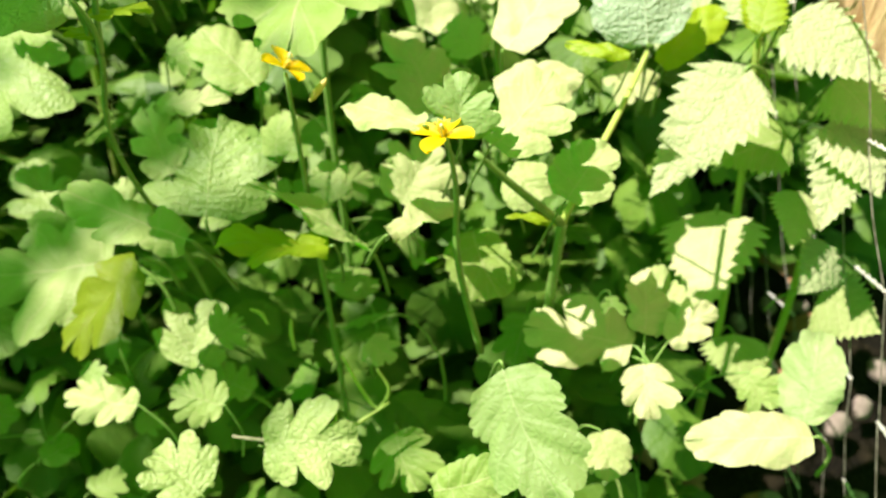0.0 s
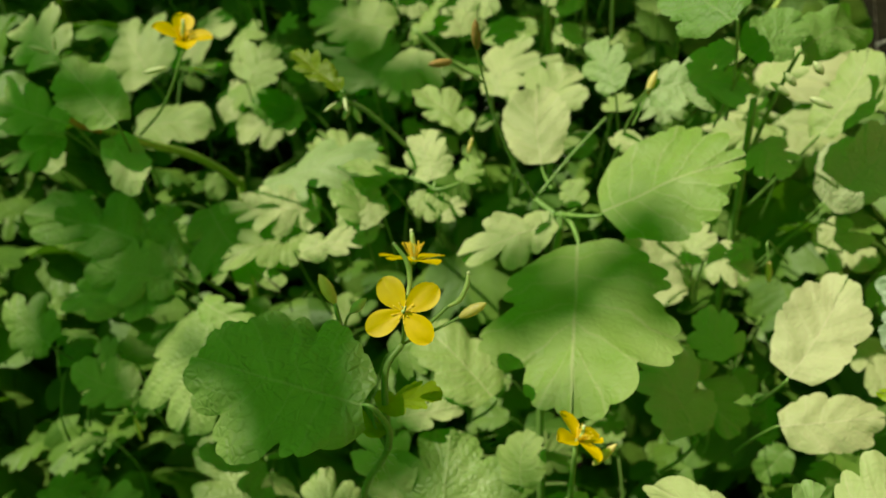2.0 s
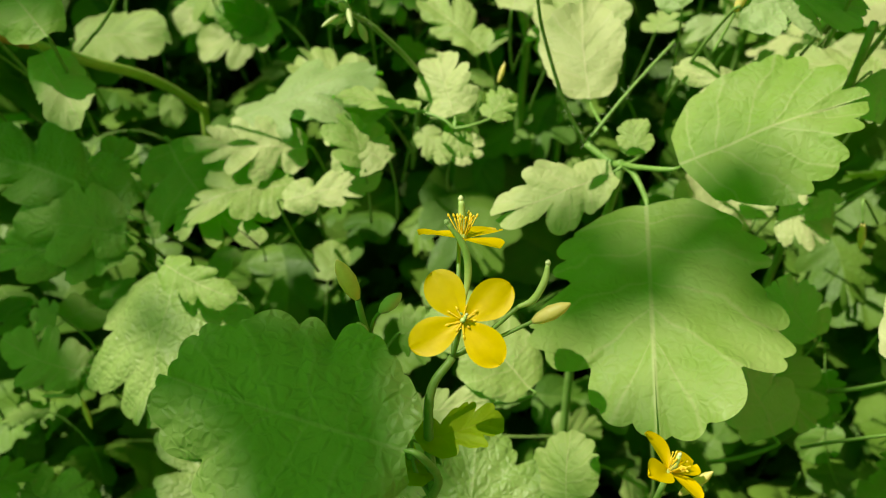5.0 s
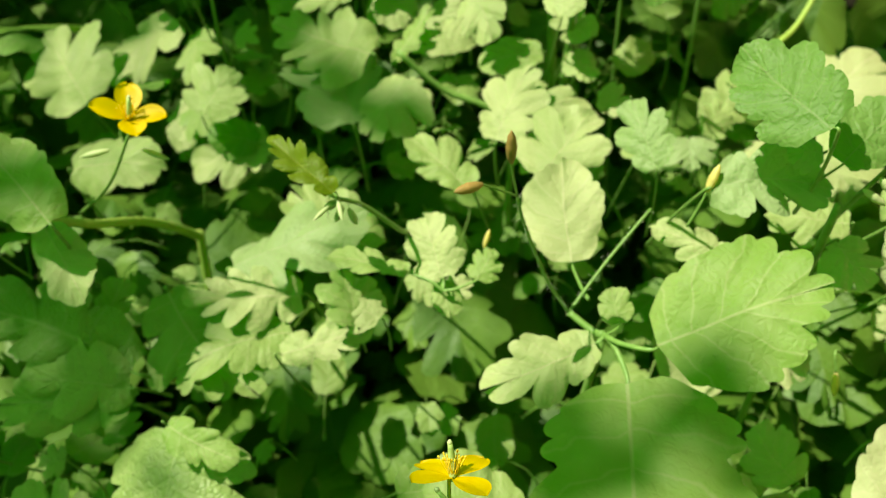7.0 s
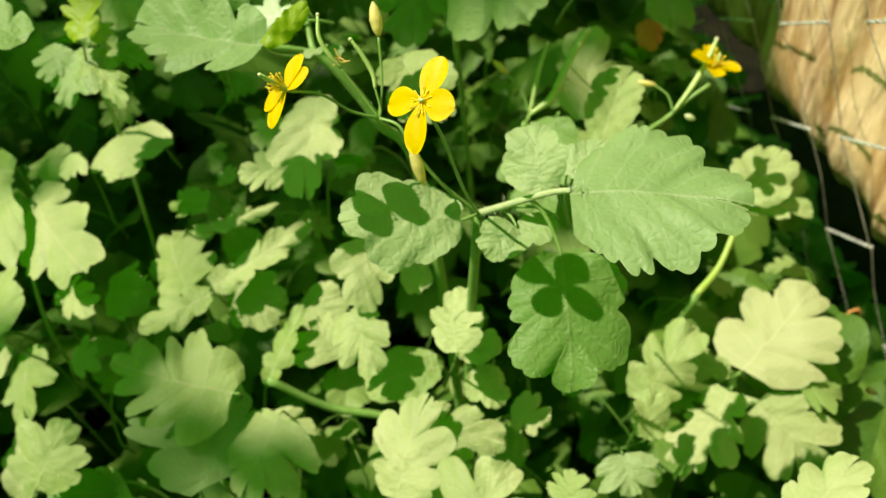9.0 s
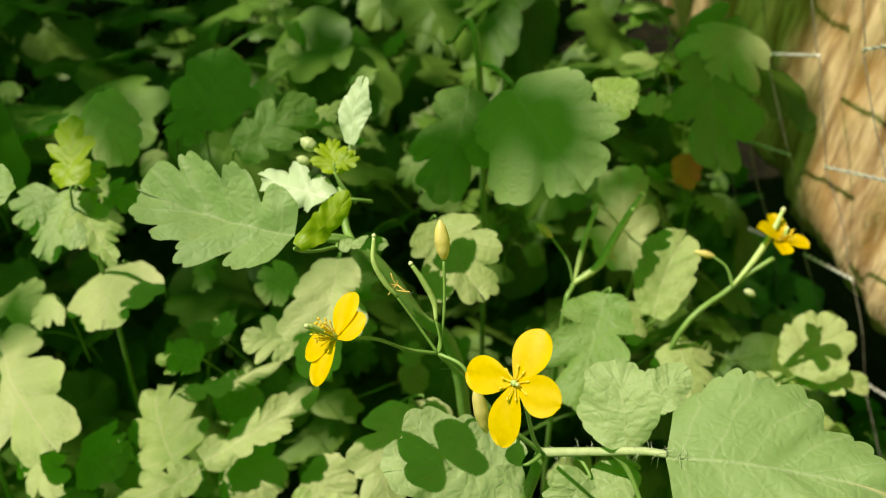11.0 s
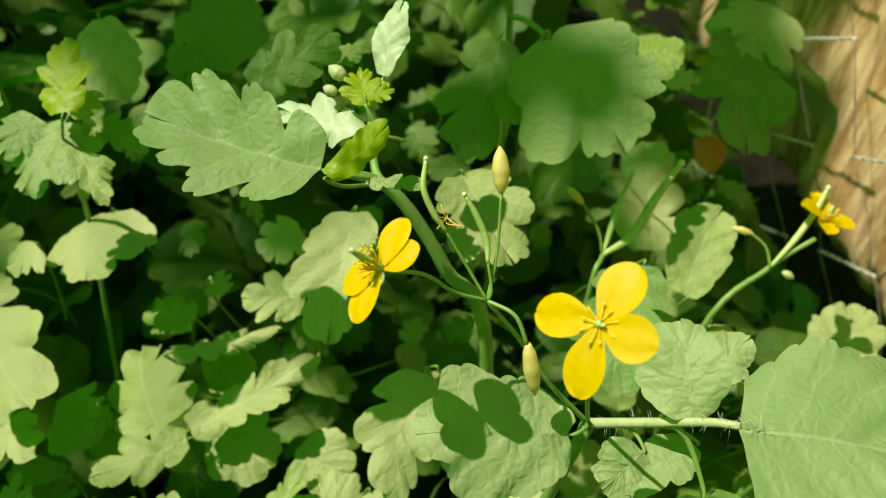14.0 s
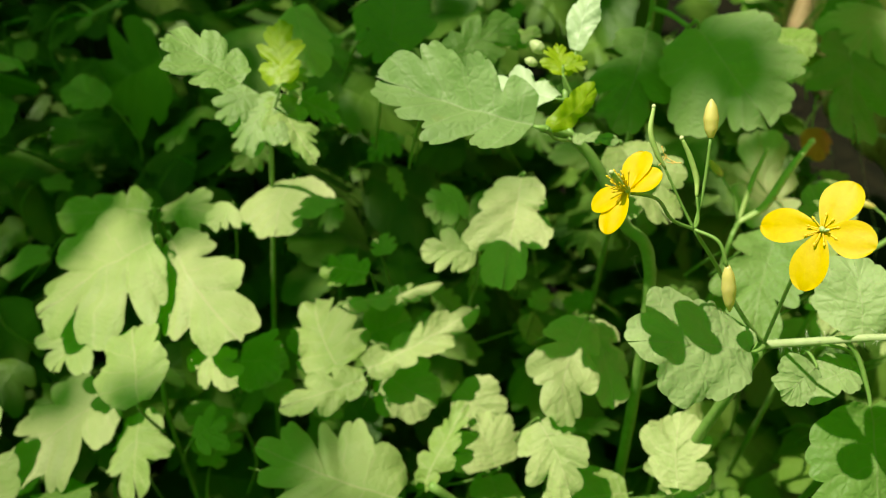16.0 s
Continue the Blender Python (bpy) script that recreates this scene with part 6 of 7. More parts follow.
# the bent stalk with the flower at its joint
stem(p_left_far, [(-0.25, 0.47, GROUND), (-0.24, 0.49, 0.22), (-0.231, 0.497, 0.345), (-0.2318, 0.4944, 0.3584), (-0.2415, 0.4691, 0.3937), (-0.2510, 0.4390, 0.4232), (-0.2647, 0.4246, 0.4421)], 0.0026, 0.0019, YOUNG_STEM, "thick bent yellow-green stalk")
tube("broken_tip", [(-0.2626, 0.4239, 0.4412), (-0.2701, 0.4231, 0.4449), (-0.2753, 0.4224, 0.4475)], [0.002, 0.0026, 0.0012], RUST, p_left_far, "brown withered stalk end")
stem(p_left_far, [(-0.2539, 0.4417, 0.4264), (-0.2345, 0.4345, 0.4491), (-0.218, 0.431, 0.479)], 0.0009, 0.0007)
flower(p_left_far, (-0.2176, 0.4303, 0.483), (0.22, -0.06, 0.9), 0.0138, 0, 1.3, 0.62, 11, spread=0.8, angles=(25, 128, -62, 205), reach=(1.0, 0.9, 1.05, 0.9))
bud(p_left_far, (-0.2272, 0.4286, 0.4708), (-0.2376, 0.4268, 0.4691), 0.0016, PALE_BUD, "pale green bud")
bud(p_left_far, (-0.2156, 0.4288, 0.4708), (-0.2067, 0.4275, 0.4674), 0.0014, PALE_BUD, "pale green bud")
stem(p_left_far, [(-0.2647, 0.4242, 0.4417), (-0.2734, 0.4325, 0.4581), (-0.2832, 0.4412, 0.4709)], 0.0009, 0.0006)
bud(p_left_far, (-0.2845, 0.4412, 0.4710), (-0.2937, 0.4419, 0.4741), 0.0016, PALE_BUD, "pale green bud")
bud(p_left_far, (-0.2809, 0.4398, 0.4664), (-0.2893, 0.4396, 0.4655), 0.0014, PALE_BUD, "pale green bud")
bud(p_left_far, (-0.2822, 0.4427, 0.4716), (-0.2824, 0.4457, 0.4766), 0.0012, PALE_BUD, "pale green bud")
bud(p_left, (-0.2512, 0.3447, 0.3338), (-0.2476, 0.3374, 0.3242), 0.0015, BUD)
stem(p_left, [(-0.2494, 0.3518, 0.3410), (-0.2527, 0.3475, 0.3376), (-0.2509, 0.3441, 0.3332)], 0.0005, 0.0004)
bud(p_left, (-0.2548, 0.3454, 0.3345), (-0.2665, 0.3446, 0.3352), 0.0013, PALE_BUD, "pale green bud")
# the right shoot
stem(p_right, [(0.04, 0.43, GROUND), (0.035, 0.42, 0.25), (0.025, 0.405, 0.4), (0.015, 0.39, 0.48)], 0.002, 0.0014, STEM)
bud(p_right, (0.0382, 0.3902, 0.4912), (0.0343, 0.3924, 0.4953), 0.0022, PALE_BUD, "pale hairy bud")
bud(p_right, (0.0282, 0.3871, 0.4880), (0.0232, 0.3891, 0.4928), 0.002, PALE_BUD, "pale hairy bud")
bud(p_right, (0.0335, 0.3840, 0.4848), (0.0417, 0.3812, 0.4822), 0.002, PALE_BUD, "pale hairy bud")
bud(p_right, (0.0262, 0.3851, 0.4850), (0.0186, 0.3877, 0.4893), 0.0018, PALE_BUD, "pale hairy bud")
bud(p_right, (-0.0236, 0.4009, 0.4758), (-0.0203, 0.4051, 0.4840), 0.0021)
stem(p_right, [(-0.0280, 0.3980, 0.4626), (-0.0253, 0.3998, 0.4696), (-0.0234, 0.4011, 0.4759)], 0.0006, 0.0005)
bud(p_right_low, (0.0323, 0.3742, 0.4110), (0.0329, 0.3693, 0.4023), 0.0018)
stem(p_right_low, [(0.045, 0.385, 0.40), (0.0316, 0.3789, 0.4176), (0.0322, 0.3738, 0.4107)], 0.0006, 0.0005)
stem(p_fence, [(0.0702, 0.5952, 0.3971), (0.0855, 0.6069, 0.4040), (0.1010, 0.6265, 0.4185)], 0.0018, 0.0013, YOUNG_STEM)
stem(p_fence, [(0.07, 0.60, GROUND), (0.065, 0.60, 0.2), (0.06, 0.60, 0.33), (0.0702, 0.5952, 0.3971)], 0.0022, 0.0018)
stem(p_fence, [(0.0446, 0.5626, 0.3806), (0.0655, 0.5575, 0.3728), (0.0914, 0.5513, 0.3634)], 0.0024, 0.0022, PALE_BUD, "pale cut-off stalk")
stem(p_under, [(-0.07, 0.56, GROUND), (-0.07, 0.56, 0.3), (-0.075, 0.559, 0.375), (-0.1086, 0.5621, 0.3959), (-0.131, 0.565, 0.417)], 0.0022, 0.0017)
# the tall flowering plant
stem(p_tall, [(-0.04, 0.57, GROUND), (-0.045, 0.56, 0.25), (-0.048, 0.552, 0.42), (-0.047, 0.539, 0.521)], 0.0024, 0.0017)
stem(p_tall, [(-0.047, 0.539, 0.521), (-0.038, 0.5315, 0.5305), (-0.028, 0.5235, 0.5405), (-0.0232, 0.5197, 0.5438)], 0.0013, 0.0009, PALE_STEM, "pale hairy leaf stalk")
hairs([(-0.045, 0.5375, 0.523), (-0.036, 0.530, 0.5325), (-0.028, 0.5235, 0.5405), (-0.02, 0.517, 0.546)], p_tall, 80, 0.0034, 6)
stem(p_tall, [(-0.047, 0.539, 0.521), (-0.0583, 0.5407, 0.5342), (-0.0671, 0.5442, 0.5469), (-0.0755, 0.5468, 0.5573)], 0.0009, 0.0006)
stem(p_tall, [(-0.0755, 0.5468, 0.5573), (-0.0833, 0.5448, 0.5622), (-0.0913, 0.5400, 0.5726), (-0.0995, 0.538, 0.576)], 0.0006, 0.0005)
flower(p_tall, (-0.1001, 0.5377, 0.5769), (-0.701, -0.098, 0.706), 0.0112, 0, 0.2, 0.8, 21, angles=(41, -197, -148, -9), reach=(1.0, 0.87, 1.0, 0.80))
stem(p_tall, [(-0.0755, 0.5468, 0.5573), (-0.0701, 0.5425, 0.5568), (-0.0673, 0.5391, 0.5512)], 0.0006, 0.0006)
bud(p_tall, (-0.0671, 0.5392, 0.5514), (-0.0644, 0.5346, 0.5392), 0.0025)
stem(p_tall, [(-0.0755, 0.5468, 0.5573), (-0.0733, 0.5529, 0.5657), (-0.0728, 0.5590, 0.5774)], 0.0005, 0.0005)
bud(p_tall, (-0.0728, 0.5589, 0.5773), (-0.0733, 0.5641, 0.5855), 0.0025)
stem(p_tall, [(-0.0755, 0.5468, 0.5573), (-0.0747, 0.5476, 0.5597), (-0.0756, 0.5510, 0.5651)], 0.0005, 0.0004)
pod(p_tall, [(-0.0756, 0.5508, 0.5648), (-0.0758, 0.5536, 0.5685), (-0.0783, 0.5560, 0.5737), (-0.0808, 0.5577, 0.5776)], 0.00075)
stem(p_tall, [(-0.0755, 0.5468, 0.5573), (-0.0796, 0.5504, 0.5633), (-0.0851, 0.5540, 0.5718)], 0.0005, 0.0004)
pod(p_tall, [(-0.0849, 0.5538, 0.5716), (-0.0874, 0.5550, 0.5749), (-0.0898, 0.5573, 0.5800), (-0.0894, 0.5603, 0.5850)], 0.0007)
withered(p_tall, (-0.0846, 0.5553, 0.5738), 0.0026, 61)
stem(p_tall, [(-0.047, 0.539, 0.521), (-0.0529, 0.5321, 0.5387), (-0.0597, 0.5239, 0.5650), (-0.0656, 0.5152, 0.5832)], 0.0007, 0.0006)
flower(p_tall, (-0.0658, 0.5139, 0.5853), (-0.68, -0.36, 0.63), 0.0124, 0, 0.3, 0.1, 22, tuft=0.14, angles=(118, 199, 287, 9), reach=(1.1, 1.05, 0.9, 0.99))
# pods and the small flower before the board
stem(p_back_right, [(0.03, 0.64, GROUND), (0.0, 0.63, 0.3), (-0.0106, 0.6290, 0.4638), (-0.006, 0.637, 0.483)], 0.0012, 0.0009)
pod(p_back_right, [(-0.006, 0.637, 0.483), (0.0046, 0.6405, 0.4887), (0.0122, 0.6464, 0.5005), (0.0209, 0.6526, 0.5110)], 0.0017, "stout green seed pod")
withered(p_back_right, (0.0085, 0.6410, 0.4920), 0.0028, 62)
pod(p_back_right, [(-0.006, 0.637, 0.483), (-0.0029, 0.6428, 0.4897), (0.0002, 0.6483, 0.4982), (0.0046, 0.6536, 0.5066)], 0.0011)
stem(p_back_right, [(-0.006, 0.637, 0.483), (-0.0081, 0.6419, 0.4908), (-0.0144, 0.6474, 0.4991)], 0.0007, 0.0006)
bud(p_back_right, (-0.0140, 0.6470, 0.4987), (-0.0198, 0.6504, 0.5038), 0.0021)
stem(p_back_right, [(0.045, 0.66, GROUND), (0.04, 0.63, 0.32), (0.0318, 0.6190, 0.4573), (0.0559, 0.6294, 0.4805), (0.0728, 0.6335, 0.4911)], 0.0013, 0.0009)
pod(p_back_right, [(0.0563, 0.6289, 0.4819), (0.0655, 0.6343, 0.4908), (0.0726, 0.6397, 0.4994), (0.0769, 0.6443, 0.5054)], 0.0013)
stem(p_back_right, [(0.0563, 0.6289, 0.4819), (0.0543, 0.6339, 0.4877), (0.0482, 0.6380, 0.4913)], 0.0007, 0.0006)
bud(p_back_right, (0.0499, 0.6374, 0.4908), (0.0423, 0.6400, 0.4920), 0.0018)
bud(p_back_right, (0.0617, 0.6283, 0.4798), (0.0659, 0.6263, 0.4780), 0.002, PALE_BUD, "round pale green bud")
flower(p_back_right, (0.0745, 0.636, 0.4975), (0.2, -0.12, 0.95), 0.0125, 0, 1.3, 0.45, 23, spread=0.85, angles=(20, 95, -58, 190), reach=(1.0, 0.85, 1.0, 0.9))
# the shoot with the yellow-green top
stem(p_shoot, [(-0.04, 0.58, GROUND), (-0.045, 0.575, 0.3), (-0.0586, 0.5875, 0.4873), (-0.0734, 0.5949, 0.5197), (-0.0847, 0.5999, 0.5381), (-0.0923, 0.6018, 0.5458), (-0.0999, 0.5988, 0.5512), (-0.1057, 0.5965, 0.5540)], 0.0026, 0.0012, STEM, "thick smooth green stalk")
stem(p_shoot, [(-0.0923, 0.6018, 0.5458), (-0.0936, 0.6081, 0.5465), (-0.0942, 0.6174, 0.5547)], 0.0014, 0.001)
bud(p_shoot, (-0.1005, 0.6264, 0.5624), (-0.1049, 0.6290, 0.5649), 0.0028, PALE_BUD, "round white-green bud")
bud(p_shoot, (-0.1030, 0.6232, 0.5601), (-0.1066, 0.6255, 0.5604), 0.002, PALE_BUD, "round white-green bud")
bud(p_shoot, (-0.0966, 0.6003, 0.5481), (-0.0986, 0.6017, 0.5485), 0.0014, PALE_BUD, "small pale bud")
stem(p_crown, [(-0.19, 0.69, GROUND), (-0.195, 0.685, 0.3), (-0.192, 0.69, 0.45), (-0.19, 0.675, 0.505)], 0.0012, 0.0009)
bud(p_crown, (-0.1856, 0.6757, 0.5109), (-0.1828, 0.6736, 0.5053), 0.0024, PALE_BUD, "pale hairy bud")
bud(p_crown, (-0.1828, 0.6753, 0.5157), (-0.1788, 0.6752, 0.5134), 0.002, PALE_BUD, "pale hairy bud")
stem(p_far_left, [(-0.23, 0.66, GROUND), (-0.235, 0.655, 0.25), (-0.2383, 0.6332, 0.3887), (-0.2376, 0.6670, 0.4497)], 0.0012, 0.0009)
stem(p_back, [(0.0, 0.75, GROUND), (-0.01, 0.74, 0.3), (-0.0313, 0.7172, 0.5338), (-0.0412, 0.7359, 0.5334)], 0.0018, 0.0012)
stem(p_back, [(-0.0313, 0.7172, 0.5338), (-0.0263, 0.7105, 0.5351), (-0.0220, 0.6970, 0.5362)], 0.0012, 0.001)
# dry pods low among the leaves
tube("seed_pod", [(-0.0418, 0.2198, 0.3184), (-0.0331, 0.2074, 0.3115), (-0.0262, 0.2000, 0.3093), (-0.0215, 0.2054, 0.3146), (-0.0267, 0.2117, 0.3209)], [0.0006, 0.0009, 0.0008, 0.0008, 0.0006], YOUNG_STEM, p_low_left, "curved pale green pod")
tube("seed_pod", [(-0.0435, 0.1871, 0.3066), (-0.0322, 0.1930, 0.3104), (-0.0208, 0.1993, 0.3146)], [0.0005, 0.0009, 0.0005], YOUNG_STEM, p_low_left, "straight pale green pod")
tube("seed_pod", [(-0.0845, 0.1876, 0.3070), (-0.0746, 0.1867, 0.3061), (-0.0619, 0.1861, 0.3055)], [0.0005, 0.0008, 0.0005], DRY, p_low_left, "dry straw-coloured pod")
tube("seed_pod", [(-0.0435, 0.1881, 0.3075), (-0.0424, 0.1939, 0.3132), (-0.0451, 0.1988, 0.3181)], [0.0005, 0.0008, 0.0005], YOUNG_STEM, p_low_left, "short pale green pod")
tube("seed_pod", [(-0.0756, 0.2374, 0.3168), (-0.0788, 0.2409, 0.3203), (-0.0835, 0.2423, 0.3216)], [0.0005, 0.001, 0.0006], YOUNG_STEM, p_low_left, "short pale green pod")
tube("seed_pod", [(-0.0657, 0.2392, 0.3185), (-0.0655, 0.2348, 0.3142), (-0.0640, 0.2295, 0.3090)], [0.0005, 0.001, 0.0006], YOUNG_STEM, p_low_left, "short pale green pod")
# the hairy young cluster on the centre shoot
stem(p_centre, [(-0.13, 0.52, 0.30), (-0.124, 0.46, 0.40), (-0.1245, 0.4193, 0.4384), (-0.1379, 0.4110, 0.4604), (-0.1456, 0.4049, 0.4697)], 0.0012, 0.0008)
bud(p_centre, (-0.1456, 0.4042, 0.4691), (-0.1501, 0.4028, 0.4667), 0.002, PALE_BUD, "small hairy green bud")
bud(p_centre, (-0.1438, 0.4035, 0.4675), (-0.1465, 0.4007, 0.4627), 0.0018, PALE_BUD, "small hairy green bud")
bud(p_centre, (-0.1419, 0.4029, 0.4669), (-0.1393, 0.4010, 0.4609), 0.0018, PALE_BUD, "small hairy green bud")
bud(p_centre, (-0.1456, 0.4051, 0.4700), (-0.1482, 0.4056, 0.4725), 0.0018, PALE_BUD, "small hairy green bud")
hairs([(-0.1379, 0.4110, 0.4604), (-0.1456, 0.4048, 0.4687), (-0.1493, 0.4027, 0.4656)], p_centre, 60, 0.003, 9)
# fine hairs on the upright shoots
hairs([(-0.0668, 0.3818, 0.4369), (-0.0753, 0.3837, 0.4517), (-0.0845, 0.3853, 0.4761), (-0.0881, 0.3839, 0.4908)], p_mid, 60, 0.0028, 31)
hairs([(-0.0668, 0.3818, 0.4369), (-0.0524, 0.3971, 0.4473), (-0.0369, 0.4117, 0.4575)], p_mid, 45, 0.0026, 32)
hairs([(-0.231, 0.497, 0.345), (-0.2318, 0.4944, 0.3584), (-0.2415, 0.4691, 0.3937), (-0.2510, 0.4390, 0.4232)], p_left_far, 40, 0.003, 33)
hairs([(-0.0586, 0.5875, 0.4873), (-0.0734, 0.5949, 0.5197), (-0.0847, 0.5999, 0.5381)], p_shoot, 40, 0.003, 34)

# ---- lower foliage ----


def canopy(x, y):
    """Height of the leaf layer that the lower leaves stay beneath."""
    return 0.30 + 0.33 * min(max(y - 0.2, 0.0), 0.55)


def scatter(count, seed, keep, heights, sizes, detail, aside=0.0):
    rnd = random.Random(seed)
    kinds = [leaf_arrays(1.0, w, kind, 50 + i, 0.35, 0.2, detail[0], detail[1]) for i, (kind, w) in enumerate((("lobed", 0.95), ("round", 0.9), ("deep", 0.85), ("lobed", 1.1), ("round", 1.1)))]
    verts, faces, uvs, total = [], [], [], 0
    made = 0
    while made < count:
        x, y = rnd.uniform(-1.1, 0.17), rnd.uniform(-0.25, 2.1)
        # the bed thins out unevenly at its far edges
        border = min(x + 1.1, 2.1 - y, (y + 0.25) * 2) + 0.25 * noise.noise((x * 3, y * 3, 7))
        if not keep(x, y, rnd) or border < 0.25 * rnd.random():
            continue
        made += 1
        z = heights(x, y, rnd)
        x += aside
        size = rnd.uniform(*sizes)
        turn = rnd.uniform(0, 6.283)
        tilt = Euler((rnd.gauss(-0.25, 0.35), rnd.gauss(0, 0.35), turn))
        pts, fcs, uv = kinds[rnd.randrange(len(kinds))]
        m = np.array(tilt.to_matrix()) * size
        verts.append(pts @ m.T + np.array((x, y, z)))
        faces += [tuple(total + i for i in f) for f in fcs]
        uvs.append(uv)
        total += len(pts)
        if made % 6:
            continue
        # a thin stalk down towards the ground
        foot = Vector((x + rnd.gauss(0, 0.03), y + rnd.gauss(0, 0.03), max(GROUND, z - rnd.uniform(0.06, 0.16))))
        top = Vector((x, y, z))
        v, f = tube_arrays([foot, foot.lerp(top, 0.6), top], [0.0007, 0.0007, 0.0006], 4, 1, total)
        verts.append(np.array([tuple(q) for q in v]))
        faces += f
        uvs.append(np.full((len(v), 2), 0.23))
        total += len(v)
    return mesh_of("foliage", np.concatenate(verts), faces, SHADE_PAINTED_LEAF, np.concatenate(uvs))


def in_view(x, y):
    return -0.36 < x and 0.12 < y < 0.80


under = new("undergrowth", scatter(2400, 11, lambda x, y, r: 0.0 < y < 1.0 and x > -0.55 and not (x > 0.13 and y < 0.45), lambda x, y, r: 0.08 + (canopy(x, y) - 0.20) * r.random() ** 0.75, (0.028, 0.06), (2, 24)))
tagged(under, "dense low celandine leaves with shade put into their dark green", "undergrowth", kind="stuff")


def low_leaflets(count, seed):
    """Small leaflets between the larger leaves, each on its own short stalk, on the plant that stands nearest."""
    rnd = random.Random(seed)
    shapes = []
    for i, (kind, wide) in enumerate((("lobed", 0.95), ("round", 0.9), ("deep", 0.85), ("wedge", 0.8), ("lobed", 1.1), ("pinnate", 0.8))):
        pts, fcs, uv = leaf_arrays(1.0, wide, kind, 70 + i, 0.35, 0.25, 3, 44)
        v, f = tube_arrays([(0.0, 0.07, -0.01), (0.0, -0.25, -0.12), (0.0, -0.7, -0.8), (0.0, -0.75, -1.6)], [0.012, 0.02, 0.025, 0.03], 5, 2, len(pts))
        shapes.append(mesh_of("leaflet", np.concatenate([pts, np.array([tuple(q) for q in v])]), fcs + f, SPRAY_LEAF, np.concatenate([uv, np.full((len(v), 2), 0.23)])))
    plants = [p_front, p_low_left, p_mid, p_left, p_left_far, p_centre, p_right, p_right_low, p_fence, p_tall, p_under, p_back, p_back_right, p_far_left]
    made = 0
    while made < count:
        x, y = rnd.uniform(-0.45, 0.17), rnd.uniform(0.1, 0.95)
        if x > 0.1 and y < 0.5:
            continue
        made += 1
        plant = min(plants, key=lambda p: (p.location.x - x) ** 2 + (p.location.y - y) ** 2)
        size = rnd.uniform(0.014, 0.03)
        turn = Euler((rnd.gauss(0.0, 0.35), rnd.gauss(0, 0.35), rnd.uniform(0, 6.283)))
        z = canopy(x, y) - rnd.uniform(0.03, 0.12)
        part("leaflet", shapes[rnd.randrange(len(shapes))], plant, "", Matrix.LocRotScale(Vector((x, y, z)) - plant.location, turn, (size, size, size)))


low_leaflets(330, 15)
# leaves along the fence, thickened to shade the soil beyond the wire
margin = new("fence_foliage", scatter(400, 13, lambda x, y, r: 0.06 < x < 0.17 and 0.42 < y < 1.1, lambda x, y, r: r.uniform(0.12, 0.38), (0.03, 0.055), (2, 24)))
tagged(margin, "celandine leaves crowding the foot of the fence, shade put into their green", "foliage", kind="stuff")
# dark leaves added beyond the wire, covering bright soil to imitate shade
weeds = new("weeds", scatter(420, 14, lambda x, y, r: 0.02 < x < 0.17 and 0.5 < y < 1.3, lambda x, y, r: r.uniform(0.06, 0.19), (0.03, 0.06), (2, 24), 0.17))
tagged(weeds, "low dark leaves added over the soil beyond the wire to imitate shade", "weeds", kind="stuff")
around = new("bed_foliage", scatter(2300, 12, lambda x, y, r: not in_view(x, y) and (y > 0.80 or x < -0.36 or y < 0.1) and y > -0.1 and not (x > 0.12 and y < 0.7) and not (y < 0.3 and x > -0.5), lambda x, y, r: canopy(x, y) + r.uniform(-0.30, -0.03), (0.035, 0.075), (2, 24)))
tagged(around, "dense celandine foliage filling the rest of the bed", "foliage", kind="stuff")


def litter(count, seed):
    rnd = random.Random(seed)
    for k in range(count):
        x, y = rnd.uniform(0.1, 0.34), rnd.uniform(0.2, 0.72)
        if k % 2:
            size = rnd.uniform(0.008, 0.022)
            verts, faces = tube_arrays([(0, 0, 0), (size * 0.25, 0, 0.1 * size), (size * 0.75, 0.1 * size, 0.1 * size), (size, 0, 0)], [size * 0.15, size * 0.42, size * 0.38, size * 0.12], 7, 3)
            verts = [v + v.normalized() * 0.15 * size * noise.noise(v * 120 + Vector((k, 0, 0))) for v in verts]
            ob = new("stone", mesh_of("stone", verts, faces, STONE))
            ob.matrix_world = pose(x, y, GROUND + size * 0.12, 0, rnd.uniform(-20, 20), rnd.uniform(0, 360))
            tagged(ob, "small pale earthy stone on the soil", "stone", "stones on the soil")
        else:
            size = rnd.uniform(0.025, 0.05)
            pts, fcs, uv = leaf_arrays(size, size * 0.6, "oval", 300 + k, 1.2, 0.3, 4, 30)
            ob = new("dead_leaf", mesh_of("dead_leaf", pts, fcs, DEAD_LEAF, uv))
            ob.matrix_world = pose(x, y, GROUND + 0.012, rnd.uniform(-25, 25), rnd.uniform(-25, 25), rnd.uniform(0, 360))
            tagged(ob, "curled dry brown dead leaf on the soil", "dead leaf", "dead leaves on the soil")


litter(90, 4)


# ---- unseen tree, added so that its boughs shade the bed ----
tree = thing("tree", "unseen broad-leaved tree, added so its thin boughs shade the bed", "tree", (-1.9, 2.3, GROUND))


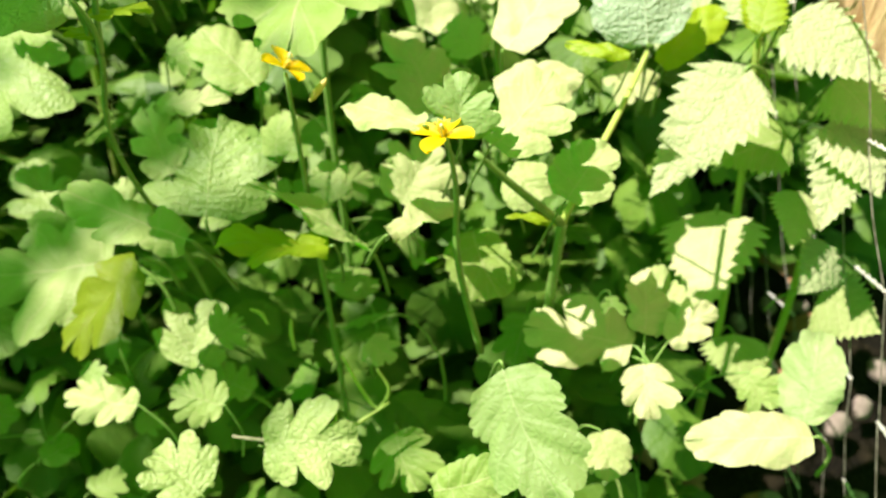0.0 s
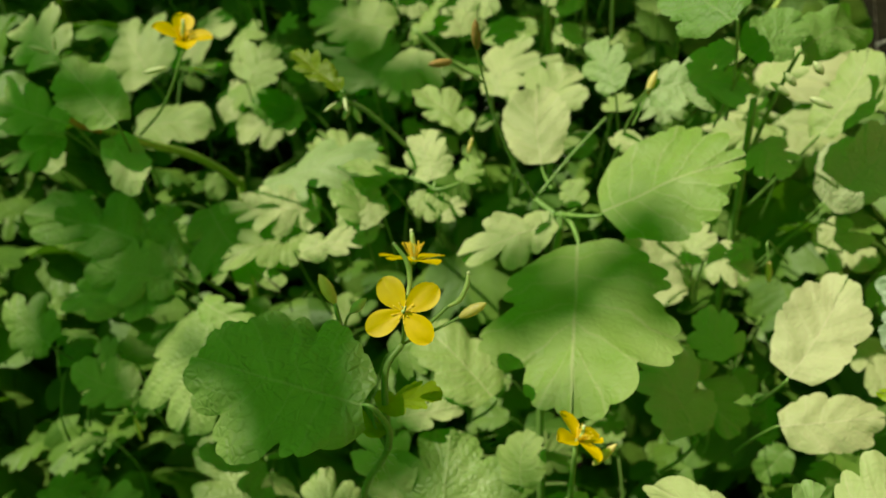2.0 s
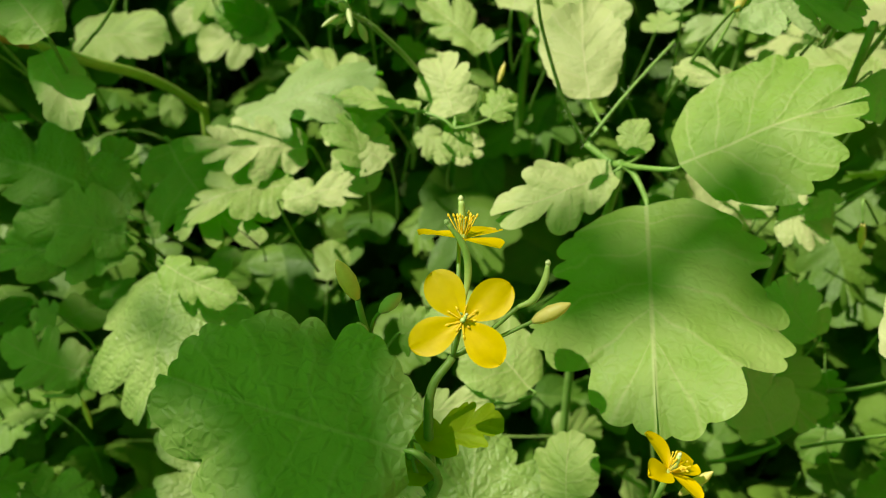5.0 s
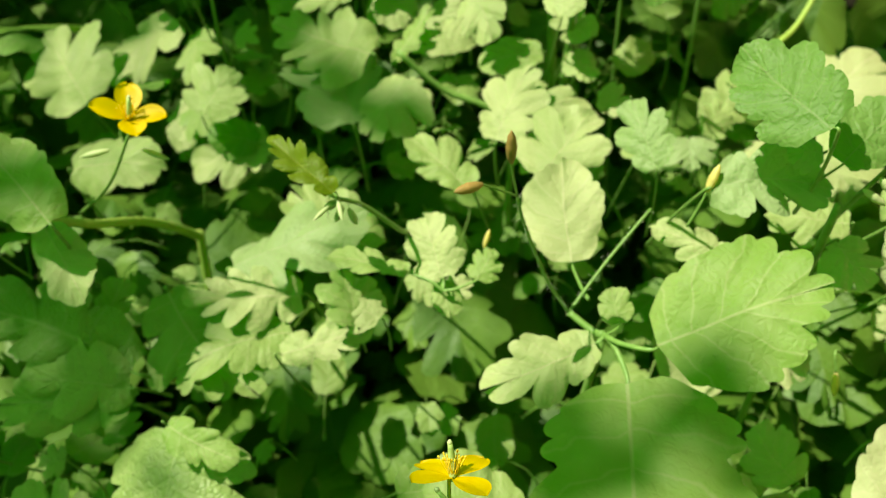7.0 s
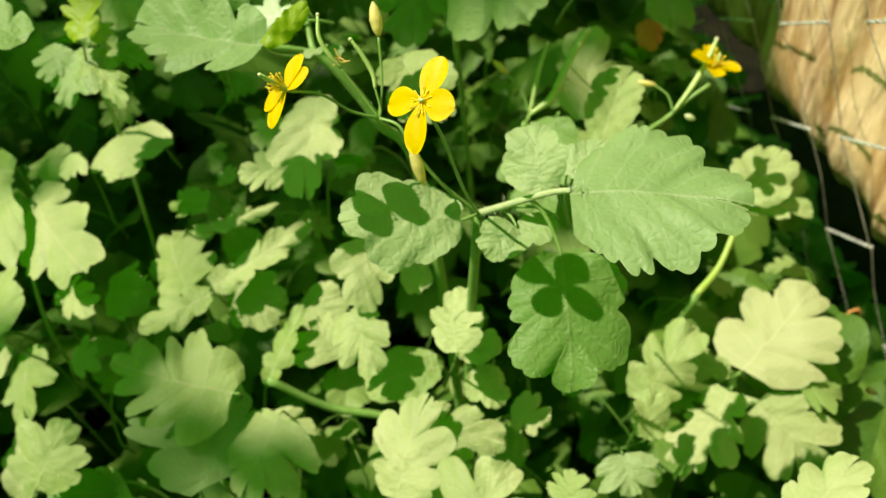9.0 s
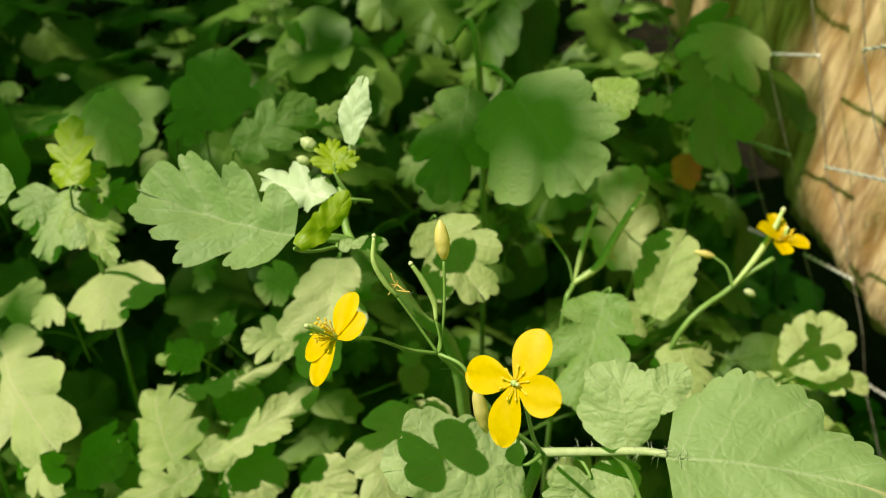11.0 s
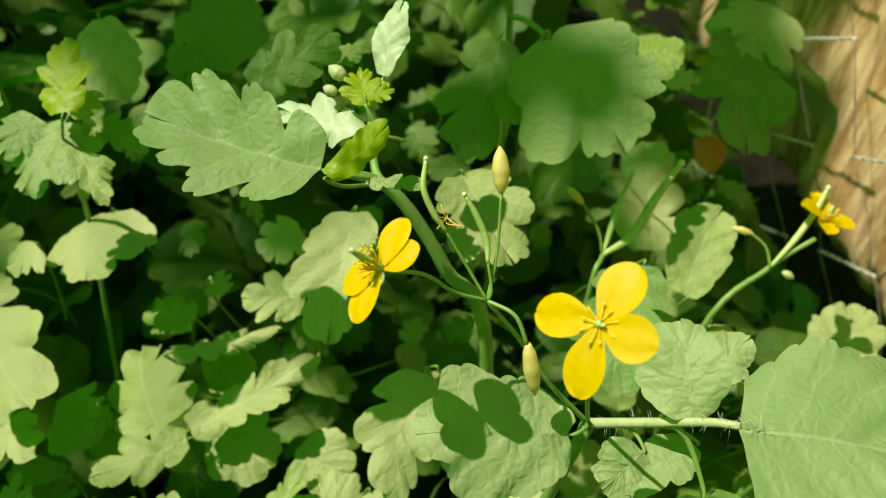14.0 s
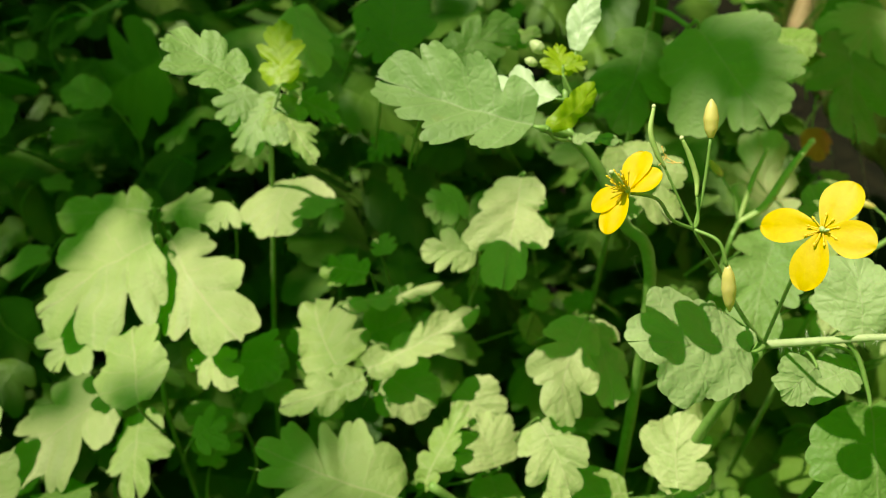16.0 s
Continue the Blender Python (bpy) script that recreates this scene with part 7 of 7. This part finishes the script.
def build_tree():
    rnd = random.Random(77)
    tube("trunk", [(-1.9, 2.3, GROUND - 0.05), (-1.88, 2.28, 0.9), (-1.84, 2.24, 1.9), (-1.8, 2.2, 3.4)], [0.11, 0.085, 0.07, 0.03], BARK, tree, "", 12)
    pts, fcs, uv = leaf_arrays(1.0, 0.7, "oval", 91, 0.3, 0.15, 2, 10)
    verts, faces, uvs, total = [], [], [], 0

    def spray(centre, spread, count, size, flat=0.5):
        nonlocal total
        for _ in range(count):
            c = Vector(centre) + Vector([rnd.uniform(-1.7, 1.7) * s for s in spread])
            turn = Euler((rnd.gauss(0, flat), rnd.gauss(0, flat), rnd.uniform(0, 6.28))).to_matrix()
            verts.append(pts @ (np.array(turn) * rnd.uniform(*size)).T + np.array(c))
            faces.extend([tuple(total + i for i in f) for f in fcs])
            uvs.append(uv)
            total += len(pts)

    # boughs that reach over the bed, each ending in a spray of leaves
    for x, y, z, wide, count, *more in SHADE:
        high = 2.2
        end = Vector((x, y, z)) + SUN_TO * high
        start = Vector((-1.84, 2.24, 2.6 + 0.3 * rnd.random()))
        mid = start.lerp(end, 0.55) + Vector((0, 0, 0.18))
        tube("bough", [start, mid, end], [0.006, 0.003, 0.001], BARK, tree)
        spray(end, (wide, more[0] if more else wide, wide * 0.5), count + 2, more[1] if more else (0.028, 0.046))
    for k in range(22):
        at = Vector((-0.4, 1.5, 0.45)) + Vector((rnd.uniform(-0.75, 0.35), rnd.uniform(-0.3, 0.8), 0)) + SUN_TO * rnd.uniform(1.3, 1.8)
        tube("bough", [(-1.84, 2.24, 1.8 + 0.07 * k), Vector((-1.84, 2.24, 1.9)).lerp(at, 0.5) + Vector((0, 0, 0.2)), at], [0.008, 0.005, 0.002], BARK, tree)
        spray(at, (0.17, 0.17, 0.1), 75, (0.05, 0.085))
    crown = part("crown", mesh_of("crown", np.concatenate(verts) - np.array(tree.location), faces, TREE_LEAF, np.concatenate(uvs)), tree, "sparse small green leaves")
    tagged(crown, kind="stuff")


# where each bough's shade falls on the bed, how wide it is and how many leaves make it
shade_near = [(-0.168, 0.247, 0.477, 0.017, 5), (-0.105, 0.29, 0.36, 0.027, 15), (-0.295, 0.33, 0.31, 0.026, 13), (-0.052, 0.336, 0.438, 0.026, 24, 0.008, (0.016, 0.026)), (-0.288, 0.405, 0.385, 0.026, 9), (-0.29, 0.4, 0.44, 0.018, 8), (-0.272, 0.437, 0.468, 0.011, 8, 0.011, (0.024, 0.036)), (-0.305, 0.34, 0.33, 0.024, 12), (-0.187, 0.556, 0.42, 0.017, 12), (-0.22, 0.3, 0.25, 0.03, 10)]
shade_front = [(-0.29, 0.29, 0.22, 0.04, 10), (-0.14, 0.81, 0.52, 0.04, 24), (-0.03, 0.81, 0.52, 0.04, 22), (0.09, 0.79, 0.48, 0.04, 12), (-0.085, 0.7, 0.52, 0.028, 13), (-0.16, 0.738, 0.53, 0.037, 28, 0.022, (0.028, 0.046)), (-0.03, 0.695, 0.545, 0.014, 6), (0.08, 0.745, 0.475, 0.018, 9), (-0.24, 0.27, 0.26, 0.035, 12), (-0.285, 0.32, 0.27, 0.03, 16), (-0.25, 0.82, 0.5, 0.045, 16)]
shade_back = [(-0.34, 0.84, 0.5, 0.05, 16), (-0.2, 0.94, 0.48, 0.06, 22), (-0.05, 0.94, 0.48, 0.06, 22), (-0.37, 0.97, 0.46, 0.07, 22), (0.08, 0.95, 0.45, 0.04, 16), (-0.215, 0.74, 0.5, 0.014, 7), (-0.33, 0.78, 0.46, 0.05, 26), (-0.46, 0.85, 0.45, 0.06, 28), (-0.31, 0.91, 0.46, 0.05, 26), (-0.45, 0.7, 0.42, 0.045, 20), (-0.175, 0.722, 0.53, 0.012, 8, 0.012, (0.024, 0.036))]
shade_far = [(0.2, 0.885, 0.44, 0.025, 50, 0.034, (0.03, 0.05)), (0.2, 1.0, 0.5, 0.03, 40, 0.05, (0.03, 0.05)), (-0.36, 0.74, 0.45, 0.05, 34), (-0.30, 0.80, 0.47, 0.04, 26), (-0.42, 0.78, 0.42, 0.05, 30), (-0.27, 0.735, 0.48, 0.022, 14), (-0.4, 0.79, 0.44, 0.05, 30), (-0.52, 0.95, 0.42, 0.07, 34), (-0.35, 0.96, 0.4, 0.05, 30), (-0.36, 0.87, 0.4, 0.045, 26), (-0.25, 1.0, 0.4, 0.05, 26), (0.10, 0.79, 0.46, 0.018, 12), (0.11, 0.745, 0.41, 0.022, 14)]
SHADE = shade_near + shade_front + shade_back + shade_far
build_tree()
